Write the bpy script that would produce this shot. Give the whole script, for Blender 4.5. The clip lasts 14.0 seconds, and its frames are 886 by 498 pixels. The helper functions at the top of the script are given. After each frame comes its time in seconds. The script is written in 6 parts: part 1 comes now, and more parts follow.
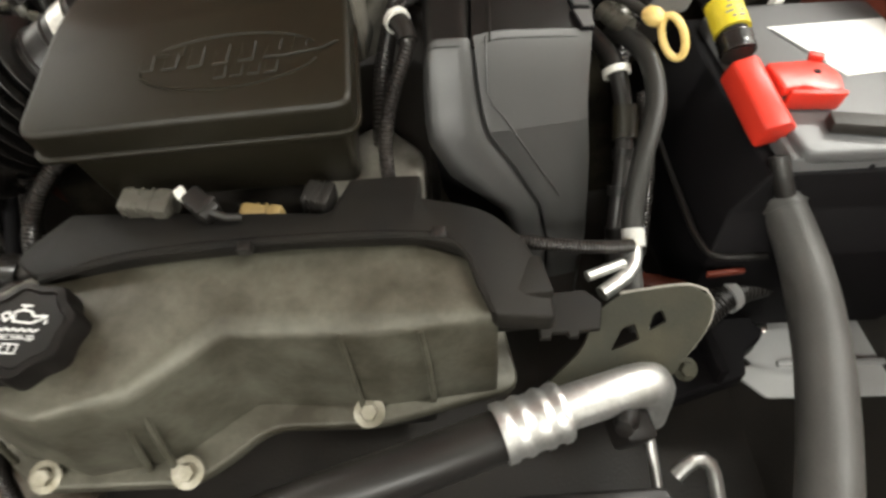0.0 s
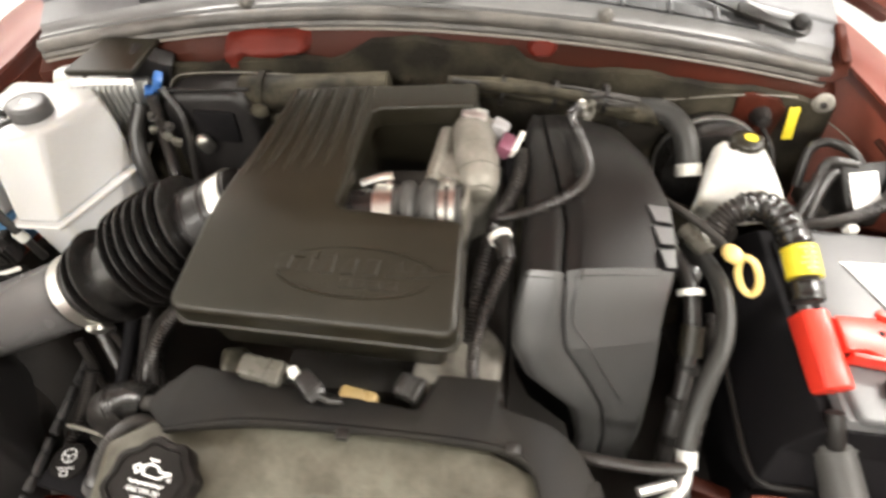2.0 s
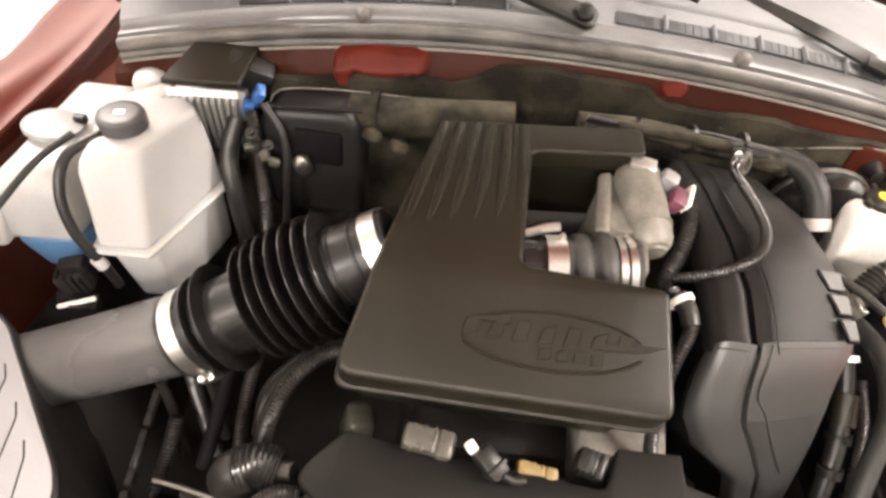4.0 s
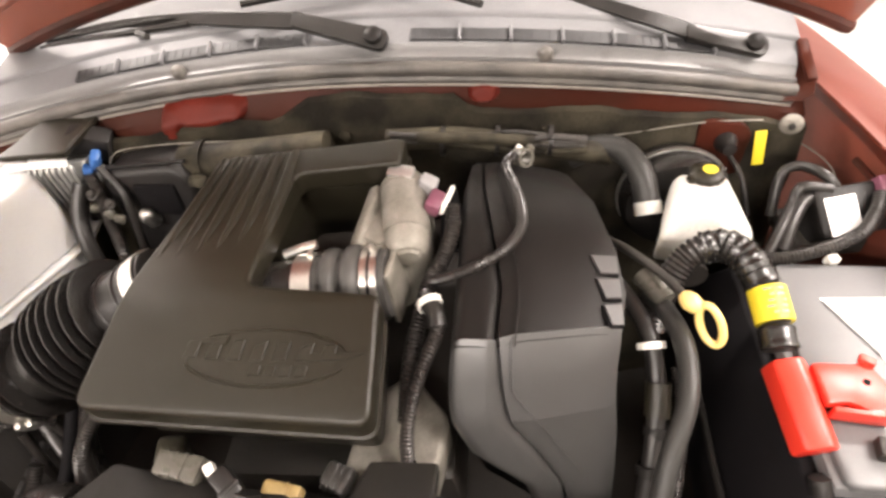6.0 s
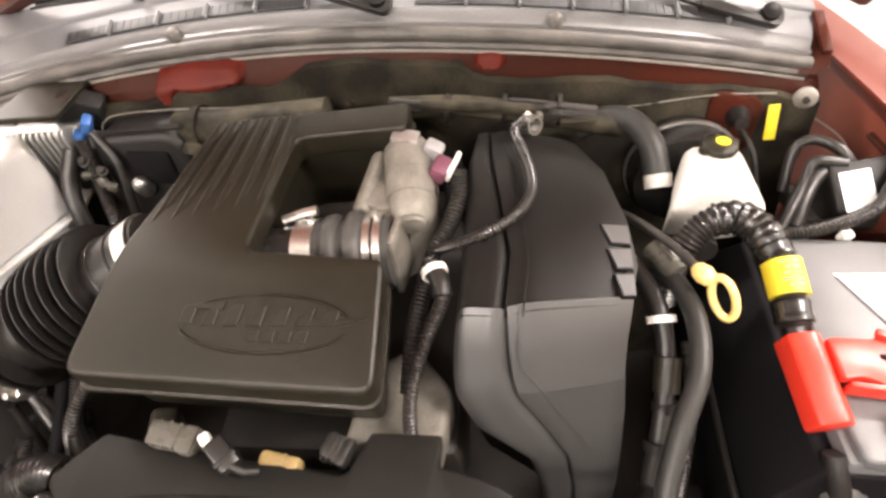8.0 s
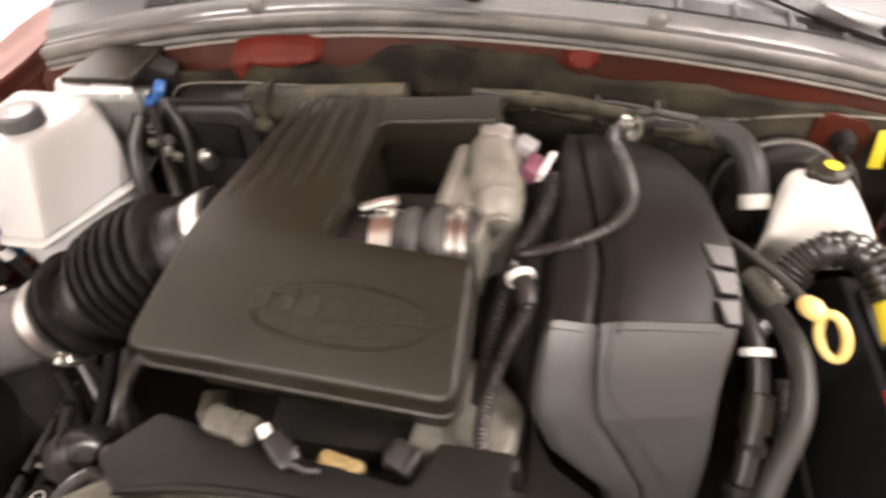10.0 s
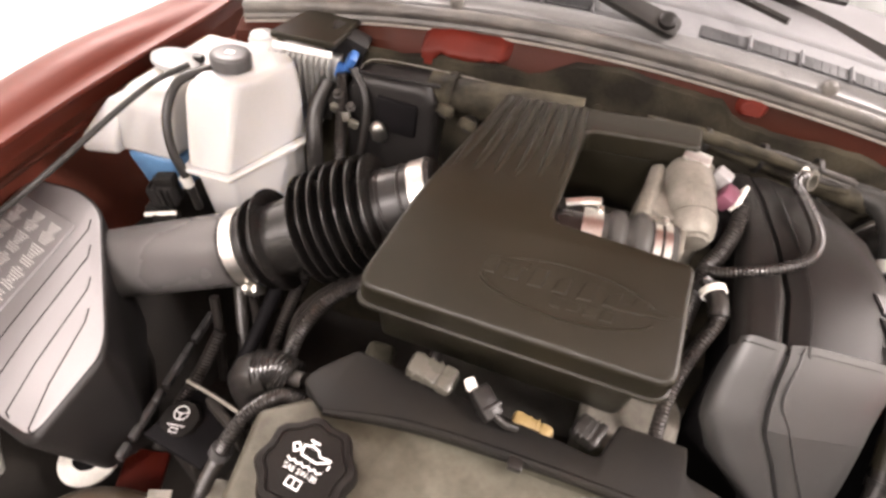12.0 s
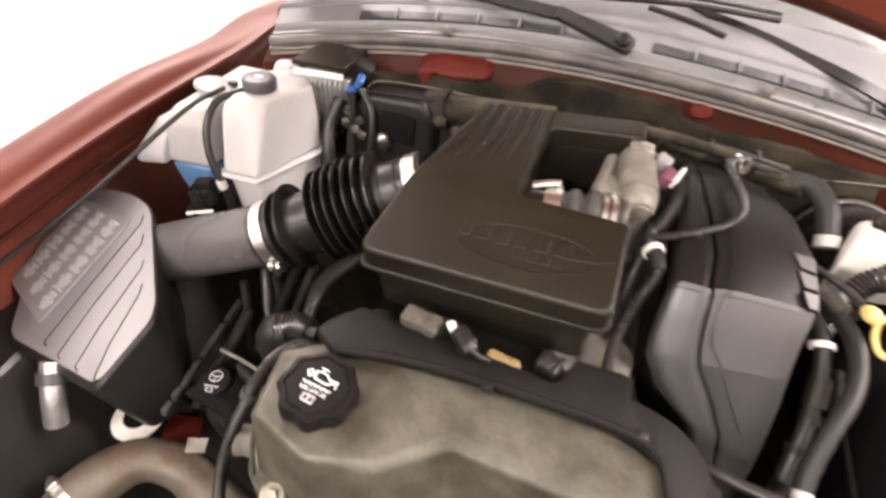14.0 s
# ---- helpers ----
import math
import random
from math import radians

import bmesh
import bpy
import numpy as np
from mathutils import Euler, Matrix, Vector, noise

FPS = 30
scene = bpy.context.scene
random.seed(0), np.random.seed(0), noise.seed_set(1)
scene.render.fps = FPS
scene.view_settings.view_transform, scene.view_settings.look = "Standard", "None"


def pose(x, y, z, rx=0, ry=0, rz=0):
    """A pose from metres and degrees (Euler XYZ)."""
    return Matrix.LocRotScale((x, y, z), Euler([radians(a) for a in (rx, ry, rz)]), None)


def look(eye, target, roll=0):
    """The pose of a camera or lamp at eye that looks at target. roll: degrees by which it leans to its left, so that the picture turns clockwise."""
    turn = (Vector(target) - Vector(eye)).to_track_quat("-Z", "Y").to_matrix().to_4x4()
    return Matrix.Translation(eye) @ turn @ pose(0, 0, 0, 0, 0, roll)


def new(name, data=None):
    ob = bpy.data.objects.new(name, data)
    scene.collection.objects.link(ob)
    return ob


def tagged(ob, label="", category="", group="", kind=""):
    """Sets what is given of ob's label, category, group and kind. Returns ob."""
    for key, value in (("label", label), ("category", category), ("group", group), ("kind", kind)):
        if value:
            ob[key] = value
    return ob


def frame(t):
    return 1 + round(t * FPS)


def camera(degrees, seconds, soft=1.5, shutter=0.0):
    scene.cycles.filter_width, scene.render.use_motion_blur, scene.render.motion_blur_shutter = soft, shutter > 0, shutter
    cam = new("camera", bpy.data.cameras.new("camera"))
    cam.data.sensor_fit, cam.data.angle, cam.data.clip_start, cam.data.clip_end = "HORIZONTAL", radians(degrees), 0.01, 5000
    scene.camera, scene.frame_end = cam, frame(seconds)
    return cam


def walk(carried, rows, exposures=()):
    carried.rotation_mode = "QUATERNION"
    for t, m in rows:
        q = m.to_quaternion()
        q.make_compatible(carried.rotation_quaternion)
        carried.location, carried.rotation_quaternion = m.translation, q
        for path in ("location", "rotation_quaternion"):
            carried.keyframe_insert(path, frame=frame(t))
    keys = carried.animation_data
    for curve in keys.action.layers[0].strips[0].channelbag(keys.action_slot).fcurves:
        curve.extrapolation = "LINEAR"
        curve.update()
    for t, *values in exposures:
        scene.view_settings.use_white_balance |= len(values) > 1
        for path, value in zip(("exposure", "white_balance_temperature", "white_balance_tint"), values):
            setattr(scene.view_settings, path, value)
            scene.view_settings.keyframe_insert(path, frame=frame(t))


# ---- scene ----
cam = camera(75.0, 14.0, 2.9, 0.5)
PATH = [
    (0, (0.2371, -0.4173, 1.3183), (0.2254, 0.4738, 0.2386), -3.82),
    (0.5, (0.2804, -0.3535, 1.2679), (0.1970, 0.5192, 0.1764), -4.31),
    (1, (0.3196, -0.3405, 1.3216), (0.1478, 0.5489, 0.2541), -7.90),
    (1.5, (0.3181, -0.3453, 1.4200), (0.1798, 0.5608, 0.3618), -5.59),
    (2, (0.1823, -0.3212, 1.4978), (0.0799, 0.6143, 0.4613), 0.80),
    (2.2, (0.1092, -0.3095, 1.4934), (0.0554, 0.6156, 0.4441), 3.55),
    (4.3, (-0.0788, -0.2317, 1.4883), (-0.0550, 0.7101, 0.4527), 9.14),
    (4.5, (0.0454, -0.2014, 1.5133), (0.0151, 0.7444, 0.4815), 2.48),
    (5, (0.2538, -0.1814, 1.5240), (0.1121, 0.7605, 0.4979), -7.51),
    (5.5, (0.2983, -0.2172, 1.5135), (0.1409, 0.7489, 0.5125), -6.78),
    (6, (0.2858, -0.2486, 1.4840), (0.1177, 0.7383, 0.5054), -5.93),
    (6.5, (0.2152, -0.2638, 1.4668), (0.1064, 0.7325, 0.4893), 0.15),
    (7, (0.1227, -0.2910, 1.4612), (0.0613, 0.7227, 0.4976), 4.74),
    (7.5, (0.1875, -0.2865, 1.4641), (0.0936, 0.7026, 0.4778), 1.95),
    (7.7, (0.2684, -0.2699, 1.4551), (0.1358, 0.7049, 0.4590), -3.46),
    (9.8, (0.2791, -0.2160, 1.4476), (0.0503, 0.7322, 0.4433), -5.08),
    (10, (0.2063, -0.2300, 1.4281), (-0.0072, 0.7273, 0.4292), -1.83),
    (10.5, (0.1018, -0.2948, 1.4272), (-0.0939, 0.6875, 0.4490), 6.37),
    (11, (0.0684, -0.3175, 1.4282), (-0.1331, 0.6663, 0.4528), 7.43),
    (11.5, (0.0402, -0.3364, 1.4331), (-0.1720, 0.6492, 0.4617), 8.11),
    (12, (0.0048, -0.3489, 1.4352), (-0.2024, 0.6355, 0.4615), 9.76),
    (12.5, (-0.0055, -0.3558, 1.4275), (-0.2095, 0.6198, 0.4444), 10.81),
    (13, (-0.0093, -0.3622, 1.4251), (-0.2293, 0.6108, 0.4428), 9.01),
    (13.5, (-0.0096, -0.3767, 1.4434), (-0.2402, 0.6067, 0.4740), 8.92),
    (14, (0.0950, -0.4880, 1.4700), (-0.3100, 0.9700, 0.1850), 6.35),
]
walk(cam, [(t, look(eye, target, roll)) for t, eye, target, roll in PATH],
     exposures=[(0, -1.27, 6500, 6), (0.6, -1.10, 6500, 6), (1.5, -0.50, 6500, 7), (2.2, -0.46, 6600, 12), (4.3, -0.48, 6900, 17), (7.7, -0.38, 6900, 19), (9.8, -0.53, 6850, 19), (10.3, -0.43, 6850, 20), (11, -0.34, 6800, 22), (13.6, -0.34, 6800, 22), (14, -0.56, 6800, 22)])

# ---------------------------------------------------------------- world, lights, exposure
world = bpy.data.worlds.new("garage_air")
world.use_nodes = True
world.node_tree.nodes["Background"].inputs[0].default_value = (0.9, 0.95, 1.0, 1)
world.node_tree.nodes["Background"].inputs[1].default_value = 0.03
scene.world = world
scene.view_settings.exposure = 0.0


def ceiling_lamp(x, y, z, sx, sy, power, tilt=0.0):
    data = bpy.data.lights.new("ceiling_lamp", "AREA")
    data.shape, data.size, data.size_y, data.energy = "RECTANGLE", sx, sy, power
    data.color = (1.0, 0.97, 0.92)
    ob = new("ceiling_lamp", data)
    ob.matrix_world = pose(x, y, z, tilt, 0, 0)
    return ob


# Unseen ceiling lamps, added and placed to suit brightness and reflections.
LAMPS = [(-1.85, 1.70, 230), (1.95, -0.3, 165), (-1.6, -2.3, 165), (2.05, 1.4, 235), (0.1, -3.2, 225)]
for lx, ly, power in LAMPS:
    ceiling_lamp(lx, ly, 2.96, 1.2, 0.3, power)


# ---------------------------------------------------------------- materials
def shader(name, base, rough=0.5, metal=0.0, dark=None, amount=0.35, size=14.0, grain=600.0, bump=0.12, coat=0.0,
           spec=0.5, sss=0.0, trans=0.0, emit=0.0, flake=0.0, rough_var=0.12):
    """A surface with broad stains, fine grain, uneven gloss and fine relief."""
    m = bpy.data.materials.new(name)
    m.use_nodes = True
    nt = m.node_tree
    b = nt.nodes["Principled BSDF"]
    tc = nt.nodes.new("ShaderNodeTexCoord")

    def noise_at(scale, detail=4.0):
        n = nt.nodes.new("ShaderNodeTexNoise")
        n.inputs["Scale"].default_value, n.inputs["Detail"].default_value = scale, detail
        nt.links.new(tc.outputs["Object"], n.inputs["Vector"])
        return n

    broad, fine = noise_at(size, 6.0), noise_at(grain, 3.0)
    ramp = nt.nodes.new("ShaderNodeMapRange")
    ramp.inputs["From Min"].default_value, ramp.inputs["From Max"].default_value = 0.38, 0.68
    ramp.inputs["To Max"].default_value = amount
    nt.links.new(broad.outputs["Fac"], ramp.inputs["Value"])
    mix = nt.nodes.new("ShaderNodeMix")
    mix.data_type = "RGBA"
    dark = dark or tuple(c * 0.55 for c in base)
    mix.inputs["A"].default_value, mix.inputs["B"].default_value = (*base, 1), (*dark, 1)
    nt.links.new(ramp.outputs["Result"], mix.inputs["Factor"])
    speck = nt.nodes.new("ShaderNodeMix")
    speck.data_type, speck.blend_type = "RGBA", "MULTIPLY"
    speck.inputs["Factor"].default_value = 0.35 + flake
    nt.links.new(mix.outputs["Result"], speck.inputs["A"])
    lift = nt.nodes.new("ShaderNodeMapRange")
    lift.inputs["From Min"].default_value, lift.inputs["From Max"].default_value = 0.3, 0.7
    lift.inputs["To Min"].default_value, lift.inputs["To Max"].default_value = 0.7, 1.25
    nt.links.new(fine.outputs["Fac"], lift.inputs["Value"])
    nt.links.new(lift.outputs["Result"], speck.inputs["B"])
    nt.links.new(speck.outputs["Result"], b.inputs["Base Color"])
    gloss = nt.nodes.new("ShaderNodeMapRange")
    gloss.inputs["To Min"].default_value, gloss.inputs["To Max"].default_value = max(rough - rough_var, 0.03), min(rough + rough_var, 1)
    nt.links.new(broad.outputs["Fac"], gloss.inputs["Value"])
    nt.links.new(gloss.outputs["Result"], b.inputs["Roughness"])
    b.inputs["Metallic"].default_value = metal
    b.inputs["Specular IOR Level"].default_value = spec
    b.inputs["Coat Weight"].default_value = coat
    b.inputs["Coat Roughness"].default_value = 0.08
    if sss:
        b.inputs["Subsurface Weight"].default_value = sss
        b.inputs["Subsurface Radius"].default_value = (0.02, 0.018, 0.014)
        b.inputs["Subsurface Scale"].default_value = 1.0
    b.inputs["Transmission Weight"].default_value = trans
    if emit:
        b.inputs["Emission Color"].default_value = (1, 0.97, 0.92, 1)
        b.inputs["Emission Strength"].default_value = emit
    if bump:
        bp = nt.nodes.new("ShaderNodeBump")
        bp.inputs["Strength"].default_value, bp.inputs["Distance"].default_value = bump, 0.002
        nt.links.new(fine.outputs["Fac"], bp.inputs["Height"])
        nt.links.new(bp.outputs["Normal"], b.inputs["Normal"])
    return m


BLACK = shader("black_moulded_plastic", (0.0125, 0.0108, 0.0066), 0.35, dark=(0.0182, 0.0155, 0.0094), amount=0.6, size=9, grain=800, bump=0.20, spec=0.32)
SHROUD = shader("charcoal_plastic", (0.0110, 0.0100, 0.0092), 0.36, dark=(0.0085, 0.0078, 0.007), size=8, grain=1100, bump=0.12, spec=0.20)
# Cover plastic lightened in colour for the sheen on its front panels.
COVERF = shader("lit_cover_plastic", (0.0290, 0.0284, 0.0270), 0.40, dark=(0.0235, 0.0228, 0.0216), size=7, grain=1100, bump=0.10, spec=0.9)
GREY = shader("grey_plastic", (0.060, 0.058, 0.057), 0.40, dark=(0.046, 0.044, 0.043), size=7, grain=1100, bump=0.10, spec=0.45)
GREYPLATE = shader("grey_data_plate", (0.26, 0.254, 0.253), 0.4, dark=(0.215, 0.210, 0.209), size=9, grain=700, bump=0.05)
# Box plastic paled in colour for the light reflected off the lid top.
LIDLIT = shader("airbox_plastic", (0.250, 0.242, 0.243), 0.46, dark=(0.205, 0.197, 0.199), size=7, grain=1000, bump=0.16, spec=0.5)
STRIP = shader("flat_black_plastic", (0.0105, 0.0098, 0.0090), 0.55, dark=(0.017, 0.0145, 0.011), amount=0.6, size=12, grain=700, bump=0.14, spec=0.12)
COWLP = shader("weathered_cowl_plastic", (0.138, 0.138, 0.141), 0.50, dark=(0.088, 0.088, 0.088), amount=0.5, size=6, grain=500, bump=0.15, spec=0.16)
RUBBER = shader("black_rubber", (0.014, 0.0128, 0.012), 0.34, dark=(0.024, 0.021, 0.017), size=18, grain=500, bump=0.08, spec=0.36)
GREYHOSE = shader("grey_rubber_hose", (0.062, 0.060, 0.056), 0.46, dark=(0.028, 0.027, 0.024), size=16, grain=500, bump=0.1, spec=0.28)
DARKHOSE = shader("dark_rubber_hose", (0.026, 0.025, 0.023), 0.42, dark=(0.018, 0.018, 0.016), size=16, grain=500, bump=0.1, spec=0.28)
LOOM = shader("split_loom", (0.016, 0.014, 0.013), 0.30, dark=(0.034, 0.029, 0.023), size=25, grain=300, bump=0.05)
SEAL = shader("rubber_seal", (0.055, 0.050, 0.045), 0.5, dark=(0.16, 0.145, 0.125), amount=0.5, size=20, grain=300)
CAST = shader("cast_aluminium", (0.108, 0.103, 0.079), 0.5, 0.25, dark=(0.034, 0.029, 0.018), amount=0.95, size=15, grain=130, bump=0.38)
CAST2 = shader("clean_cast_aluminium", (0.235, 0.220, 0.190), 0.5, 0.25, dark=(0.095, 0.086, 0.066), amount=0.8, size=26, grain=300, bump=0.2)
STEEL = shader("bright_steel", (0.78, 0.77, 0.73), 0.34, 1.0, dark=(0.45, 0.42, 0.36), size=40, grain=300, bump=0.03)
ALU = shader("silver_pipe", (0.70, 0.70, 0.68), 0.38, 0.9, dark=(0.36, 0.35, 0.32), size=30, grain=300, bump=0.15, amount=0.7)
BRACKET = shader("painted_steel_bracket", (0.026, 0.0255, 0.0185), 0.6, 0.1, dark=(0.048, 0.043, 0.027), amount=0.6, size=22, grain=400, bump=0.15, spec=0.15)
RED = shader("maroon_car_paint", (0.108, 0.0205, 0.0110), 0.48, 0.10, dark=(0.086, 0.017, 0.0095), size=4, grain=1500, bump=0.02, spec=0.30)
# Hood red brightened in colour for the light that reaches its underside.
HOODLIT = shader("lit_hood_paint", (0.205, 0.050, 0.024), 0.34, 0.05, dark=(0.165, 0.039, 0.019), size=3, grain=1200, bump=0.02, spec=0.35)
# The body red again, darkened in colour for the shade inside the bay.
REDSHADE = shader("shaded_red_paint", (0.048, 0.0102, 0.0054), 0.5, 0.0, dark=(0.024, 0.010, 0.006), amount=0.85, size=7, grain=600, bump=0.06, coat=0.0, spec=0.10)
DULL = shader("dusty_firewall_mat", (0.011, 0.0092, 0.0066), 0.75, dark=(0.050, 0.043, 0.029), amount=0.8, size=13, grain=160, bump=0.7, spec=0.12)
PIPE = shader("dusty_harness_tape", (0.012, 0.010, 0.007), 0.65, dark=(0.062, 0.054, 0.036), amount=0.85, size=24, grain=260, bump=0.35, spec=0.12)
DEEP = shader("greasy_black_metal", (0.016, 0.0135, 0.011), 0.6, dark=(0.032, 0.025, 0.018), size=14, grain=200, bump=0.3)
TANK = shader("milky_tank_plastic", (0.435, 0.432, 0.420), 0.4, dark=(0.39, 0.385, 0.365), amount=0.4, size=6, grain=900, bump=0.015, sss=0.85)
TANKB = shader("brake_tank_plastic", (0.47, 0.462, 0.435), 0.42, dark=(0.40, 0.385, 0.33), amount=0.5, size=9, grain=300, bump=0.04, sss=0.5)
BLUE = shader("blue_fluid_tank", (0.10, 0.22, 0.38), 0.35, dark=(0.06, 0.14, 0.26), size=9, grain=300, bump=0.03)
BLUEC = shader("blue_connector", (0.035, 0.12, 0.34), 0.4, size=30)
REDCAP = shader("red_terminal_plastic", (0.62, 0.035, 0.018), 0.36, dark=(0.50, 0.03, 0.016), size=20, grain=900, bump=0.04, sss=0.1)
YELLOW = shader("yellow_plastic", (0.78, 0.56, 0.20), 0.42, dark=(0.66, 0.42, 0.09), size=24, grain=500, bump=0.04)
YTAG = shader("yellow_label", (0.64, 0.52, 0.03), 0.45, dark=(0.54, 0.43, 0.03), size=30, bump=0.02)
TAN = shader("tan_connector", (0.26, 0.18, 0.07), 0.5, dark=(0.12, 0.085, 0.035), size=40)
PINK = shader("mauve_connector", (0.150, 0.052, 0.078), 0.45, size=50, spec=0.3)
WHITE = shader("white_plastic", (0.78, 0.76, 0.70), 0.45, dark=(0.6, 0.57, 0.5), size=40, grain=300, bump=0.04)
PAPER = shader("paper_label", (0.82, 0.81, 0.78), 0.6, dark=(0.72, 0.71, 0.68), size=20, bump=0.02)
INK = shader("printed_grey", (0.20, 0.20, 0.20), 0.6, size=50, bump=0.0)
WPRINT = shader("white_print", (0.82, 0.82, 0.80), 0.5, size=80, bump=0.0, amount=0.1)
CLEARGREY = shader("smoky_connector", (0.085, 0.080, 0.066), 0.28, dark=(0.040, 0.037, 0.028), size=40, bump=0.05)
BATT = shader("battery_case", (0.11, 0.11, 0.11), 0.42, dark=(0.08, 0.08, 0.078), size=8, grain=800, bump=0.08)
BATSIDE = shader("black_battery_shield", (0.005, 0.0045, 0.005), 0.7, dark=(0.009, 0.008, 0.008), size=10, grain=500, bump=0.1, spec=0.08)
RUSTY = shader("heat_stained_pipe", (0.145, 0.127, 0.100), 0.55, 0.3, dark=(0.085, 0.052, 0.030), amount=0.9, size=16, grain=300, bump=0.25)
FINS = shader("module_fins", (0.42, 0.42, 0.40), 0.4, 0.7, size=40, grain=400)
DARKWALLM = shader("dull_grey_wall_paint", (0.20, 0.195, 0.185), 0.6, dark=(0.15, 0.147, 0.14), size=2, grain=120, bump=0.05)
WALLM = shader("white_painted_wall", (0.82, 0.81, 0.79), 0.7, dark=(0.78, 0.77, 0.75), size=2, grain=120, bump=0.05)
FLOORM = shader("grey_concrete_floor", (0.42, 0.415, 0.40), 0.6, dark=(0.33, 0.325, 0.31), size=2.5, grain=90, bump=0.15)
TUBEL = shader("lamp_diffuser", (0.9, 0.9, 0.9), 0.4, emit=9.0, bump=0.0)
SHIELDM = shader("pale_grey_shield", (0.30, 0.30, 0.295), 0.45, dark=(0.20, 0.20, 0.19), size=9, grain=600, bump=0.1)
# Darker copy of the box plastic: the lid side's shade is in its colour.
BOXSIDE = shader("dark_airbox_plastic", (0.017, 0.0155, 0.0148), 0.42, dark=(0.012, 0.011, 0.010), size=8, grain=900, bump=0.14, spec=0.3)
SNORK = shader("smooth_pipe_plastic", (0.085, 0.081, 0.078), 0.28, dark=(0.062, 0.059, 0.057), size=9, grain=900, bump=0.06)
SLOTM = shader("slot_grille_grey", (0.026, 0.026, 0.027), 0.6, dark=(0.016, 0.016, 0.016), size=12, grain=500, bump=0.1)
# The light caught by the upward bulges is put into this brighter red.
BULGE = shader("brighter_red_paint", (0.095, 0.0112, 0.0058), 0.5, dark=(0.06, 0.0085, 0.005), amount=0.6, size=16, grain=900, bump=0.04, coat=0.0, spec=0.15)
CLIPG = shader("dusty_pale_rubber", (0.26, 0.235, 0.205), 0.6, dark=(0.14, 0.125, 0.105), size=30, grain=300)
COWLD = shader("weathered_lip_plastic", (0.13, 0.128, 0.125), 0.42, dark=(0.07, 0.068, 0.064), size=6, grain=400, bump=0.15)
CAPM = shader("matt_cap_plastic", (0.0085, 0.0074, 0.0068), 0.45, dark=(0.014, 0.0115, 0.0095), size=30, grain=900, bump=0.1, spec=0.14)
FINM = shader("glossy_black_rubber", (0.011, 0.010, 0.0095), 0.24, dark=(0.018, 0.016, 0.013), size=16, grain=500, bump=0.05, spec=0.5)
BOLTM = shader("stained_bolt_steel", (0.27, 0.25, 0.20), 0.42, 0.4, dark=(0.16, 0.14, 0.09), amount=0.8, size=60, grain=300, bump=0.1)
# Wall red with its base raised to stand in for light on it.
REDWALL = shader("lit_dusty_wall_paint", (0.185, 0.047, 0.029), 0.5, 0.0, dark=(0.105, 0.036, 0.023), amount=0.8, size=11, grain=600, bump=0.06, spec=0.14)
GLASS = shader("windscreen_glass", (0.44, 0.46, 0.45), 0.05, trans=0.9, bump=0.0, amount=0.1, spec=0.3)


# ---------------------------------------------------------------- mesh helpers
def join(*bms):
    out = bmesh.new()
    for b in bms:
        me = bpy.data.meshes.new("tmp")
        b.to_mesh(me)
        out.from_mesh(me)
        b.free()
        bpy.data.meshes.remove(me)
    return out


def finish(bm, angle=38):
    bmesh.ops.recalc_face_normals(bm, faces=bm.faces)
    for f in bm.faces:
        f.smooth = True
    for e in bm.edges:
        e.smooth = len(e.link_faces) == 2 and e.calc_face_angle(0) < radians(angle)


SET_BY = {}   # how far each thing is set from where its parts are drawn


def thing(name, at=(0, 0, 0), label="", category="", group="", kind="", by=(0, 0, 0)):
    """A top-level thing; by: how far the whole of it is set aside."""
    ob = new(name)
    ob.location = Vector(at) + Vector(by)
    SET_BY[ob.name] = Vector(by)
    ob.empty_display_size = 0.02
    return tagged(ob, label, category, group, kind)


def part(name, bm, material, parent=None, label="", angle=38):
    """Links a bmesh, in world places, as one mesh under a thing or a part."""
    top = parent
    while top is not None and top.parent is not None:
        top = top.parent
    if top is not None and top.name in SET_BY:
        bmesh.ops.translate(bm, verts=bm.verts, vec=SET_BY[top.name])
    finish(bm, angle)
    me = bpy.data.meshes.new(name)
    bm.to_mesh(me)
    bm.free()
    me.materials.append(material)
    ob = new(name, me)
    if parent is not None:
        top, shift = parent, Vector((0, 0, 0))
        while top is not None:
            shift += Vector(top.location)
            top = top.parent
        ob.parent = parent
        ob.matrix_parent_inverse = Matrix.Translation(-shift) if parent.parent is None else Matrix.Identity(4)
    return tagged(ob, label)


def basis(origin, x_dir, y_dir):
    """A matrix with its x along x_dir and its y near y_dir."""
    x = Vector(x_dir).normalized()
    z = x.cross(Vector(y_dir)).normalized()
    y = z.cross(x)
    m = Matrix((x, y, z)).transposed().to_4x4()
    m.translation = origin
    return m


def along(origin, direction):
    """A matrix with its z along direction."""
    m = Vector(direction).normalized().to_track_quat("Z", "Y").to_matrix().to_4x4()
    m.translation = origin
    return m


def round_edges(bm, width, segments=2, angle=25, pick=None):
    if width <= 0:
        return bm
    bm.normal_update()
    edges = [e for e in bm.edges if len(e.link_faces) == 2 and e.calc_face_angle(0) > radians(angle) and (pick is None or pick(e))]
    bmesh.ops.bevel(bm, geom=edges, offset=width, segments=segments, profile=0.5, affect="EDGES", clamp_overlap=True)
    return bm


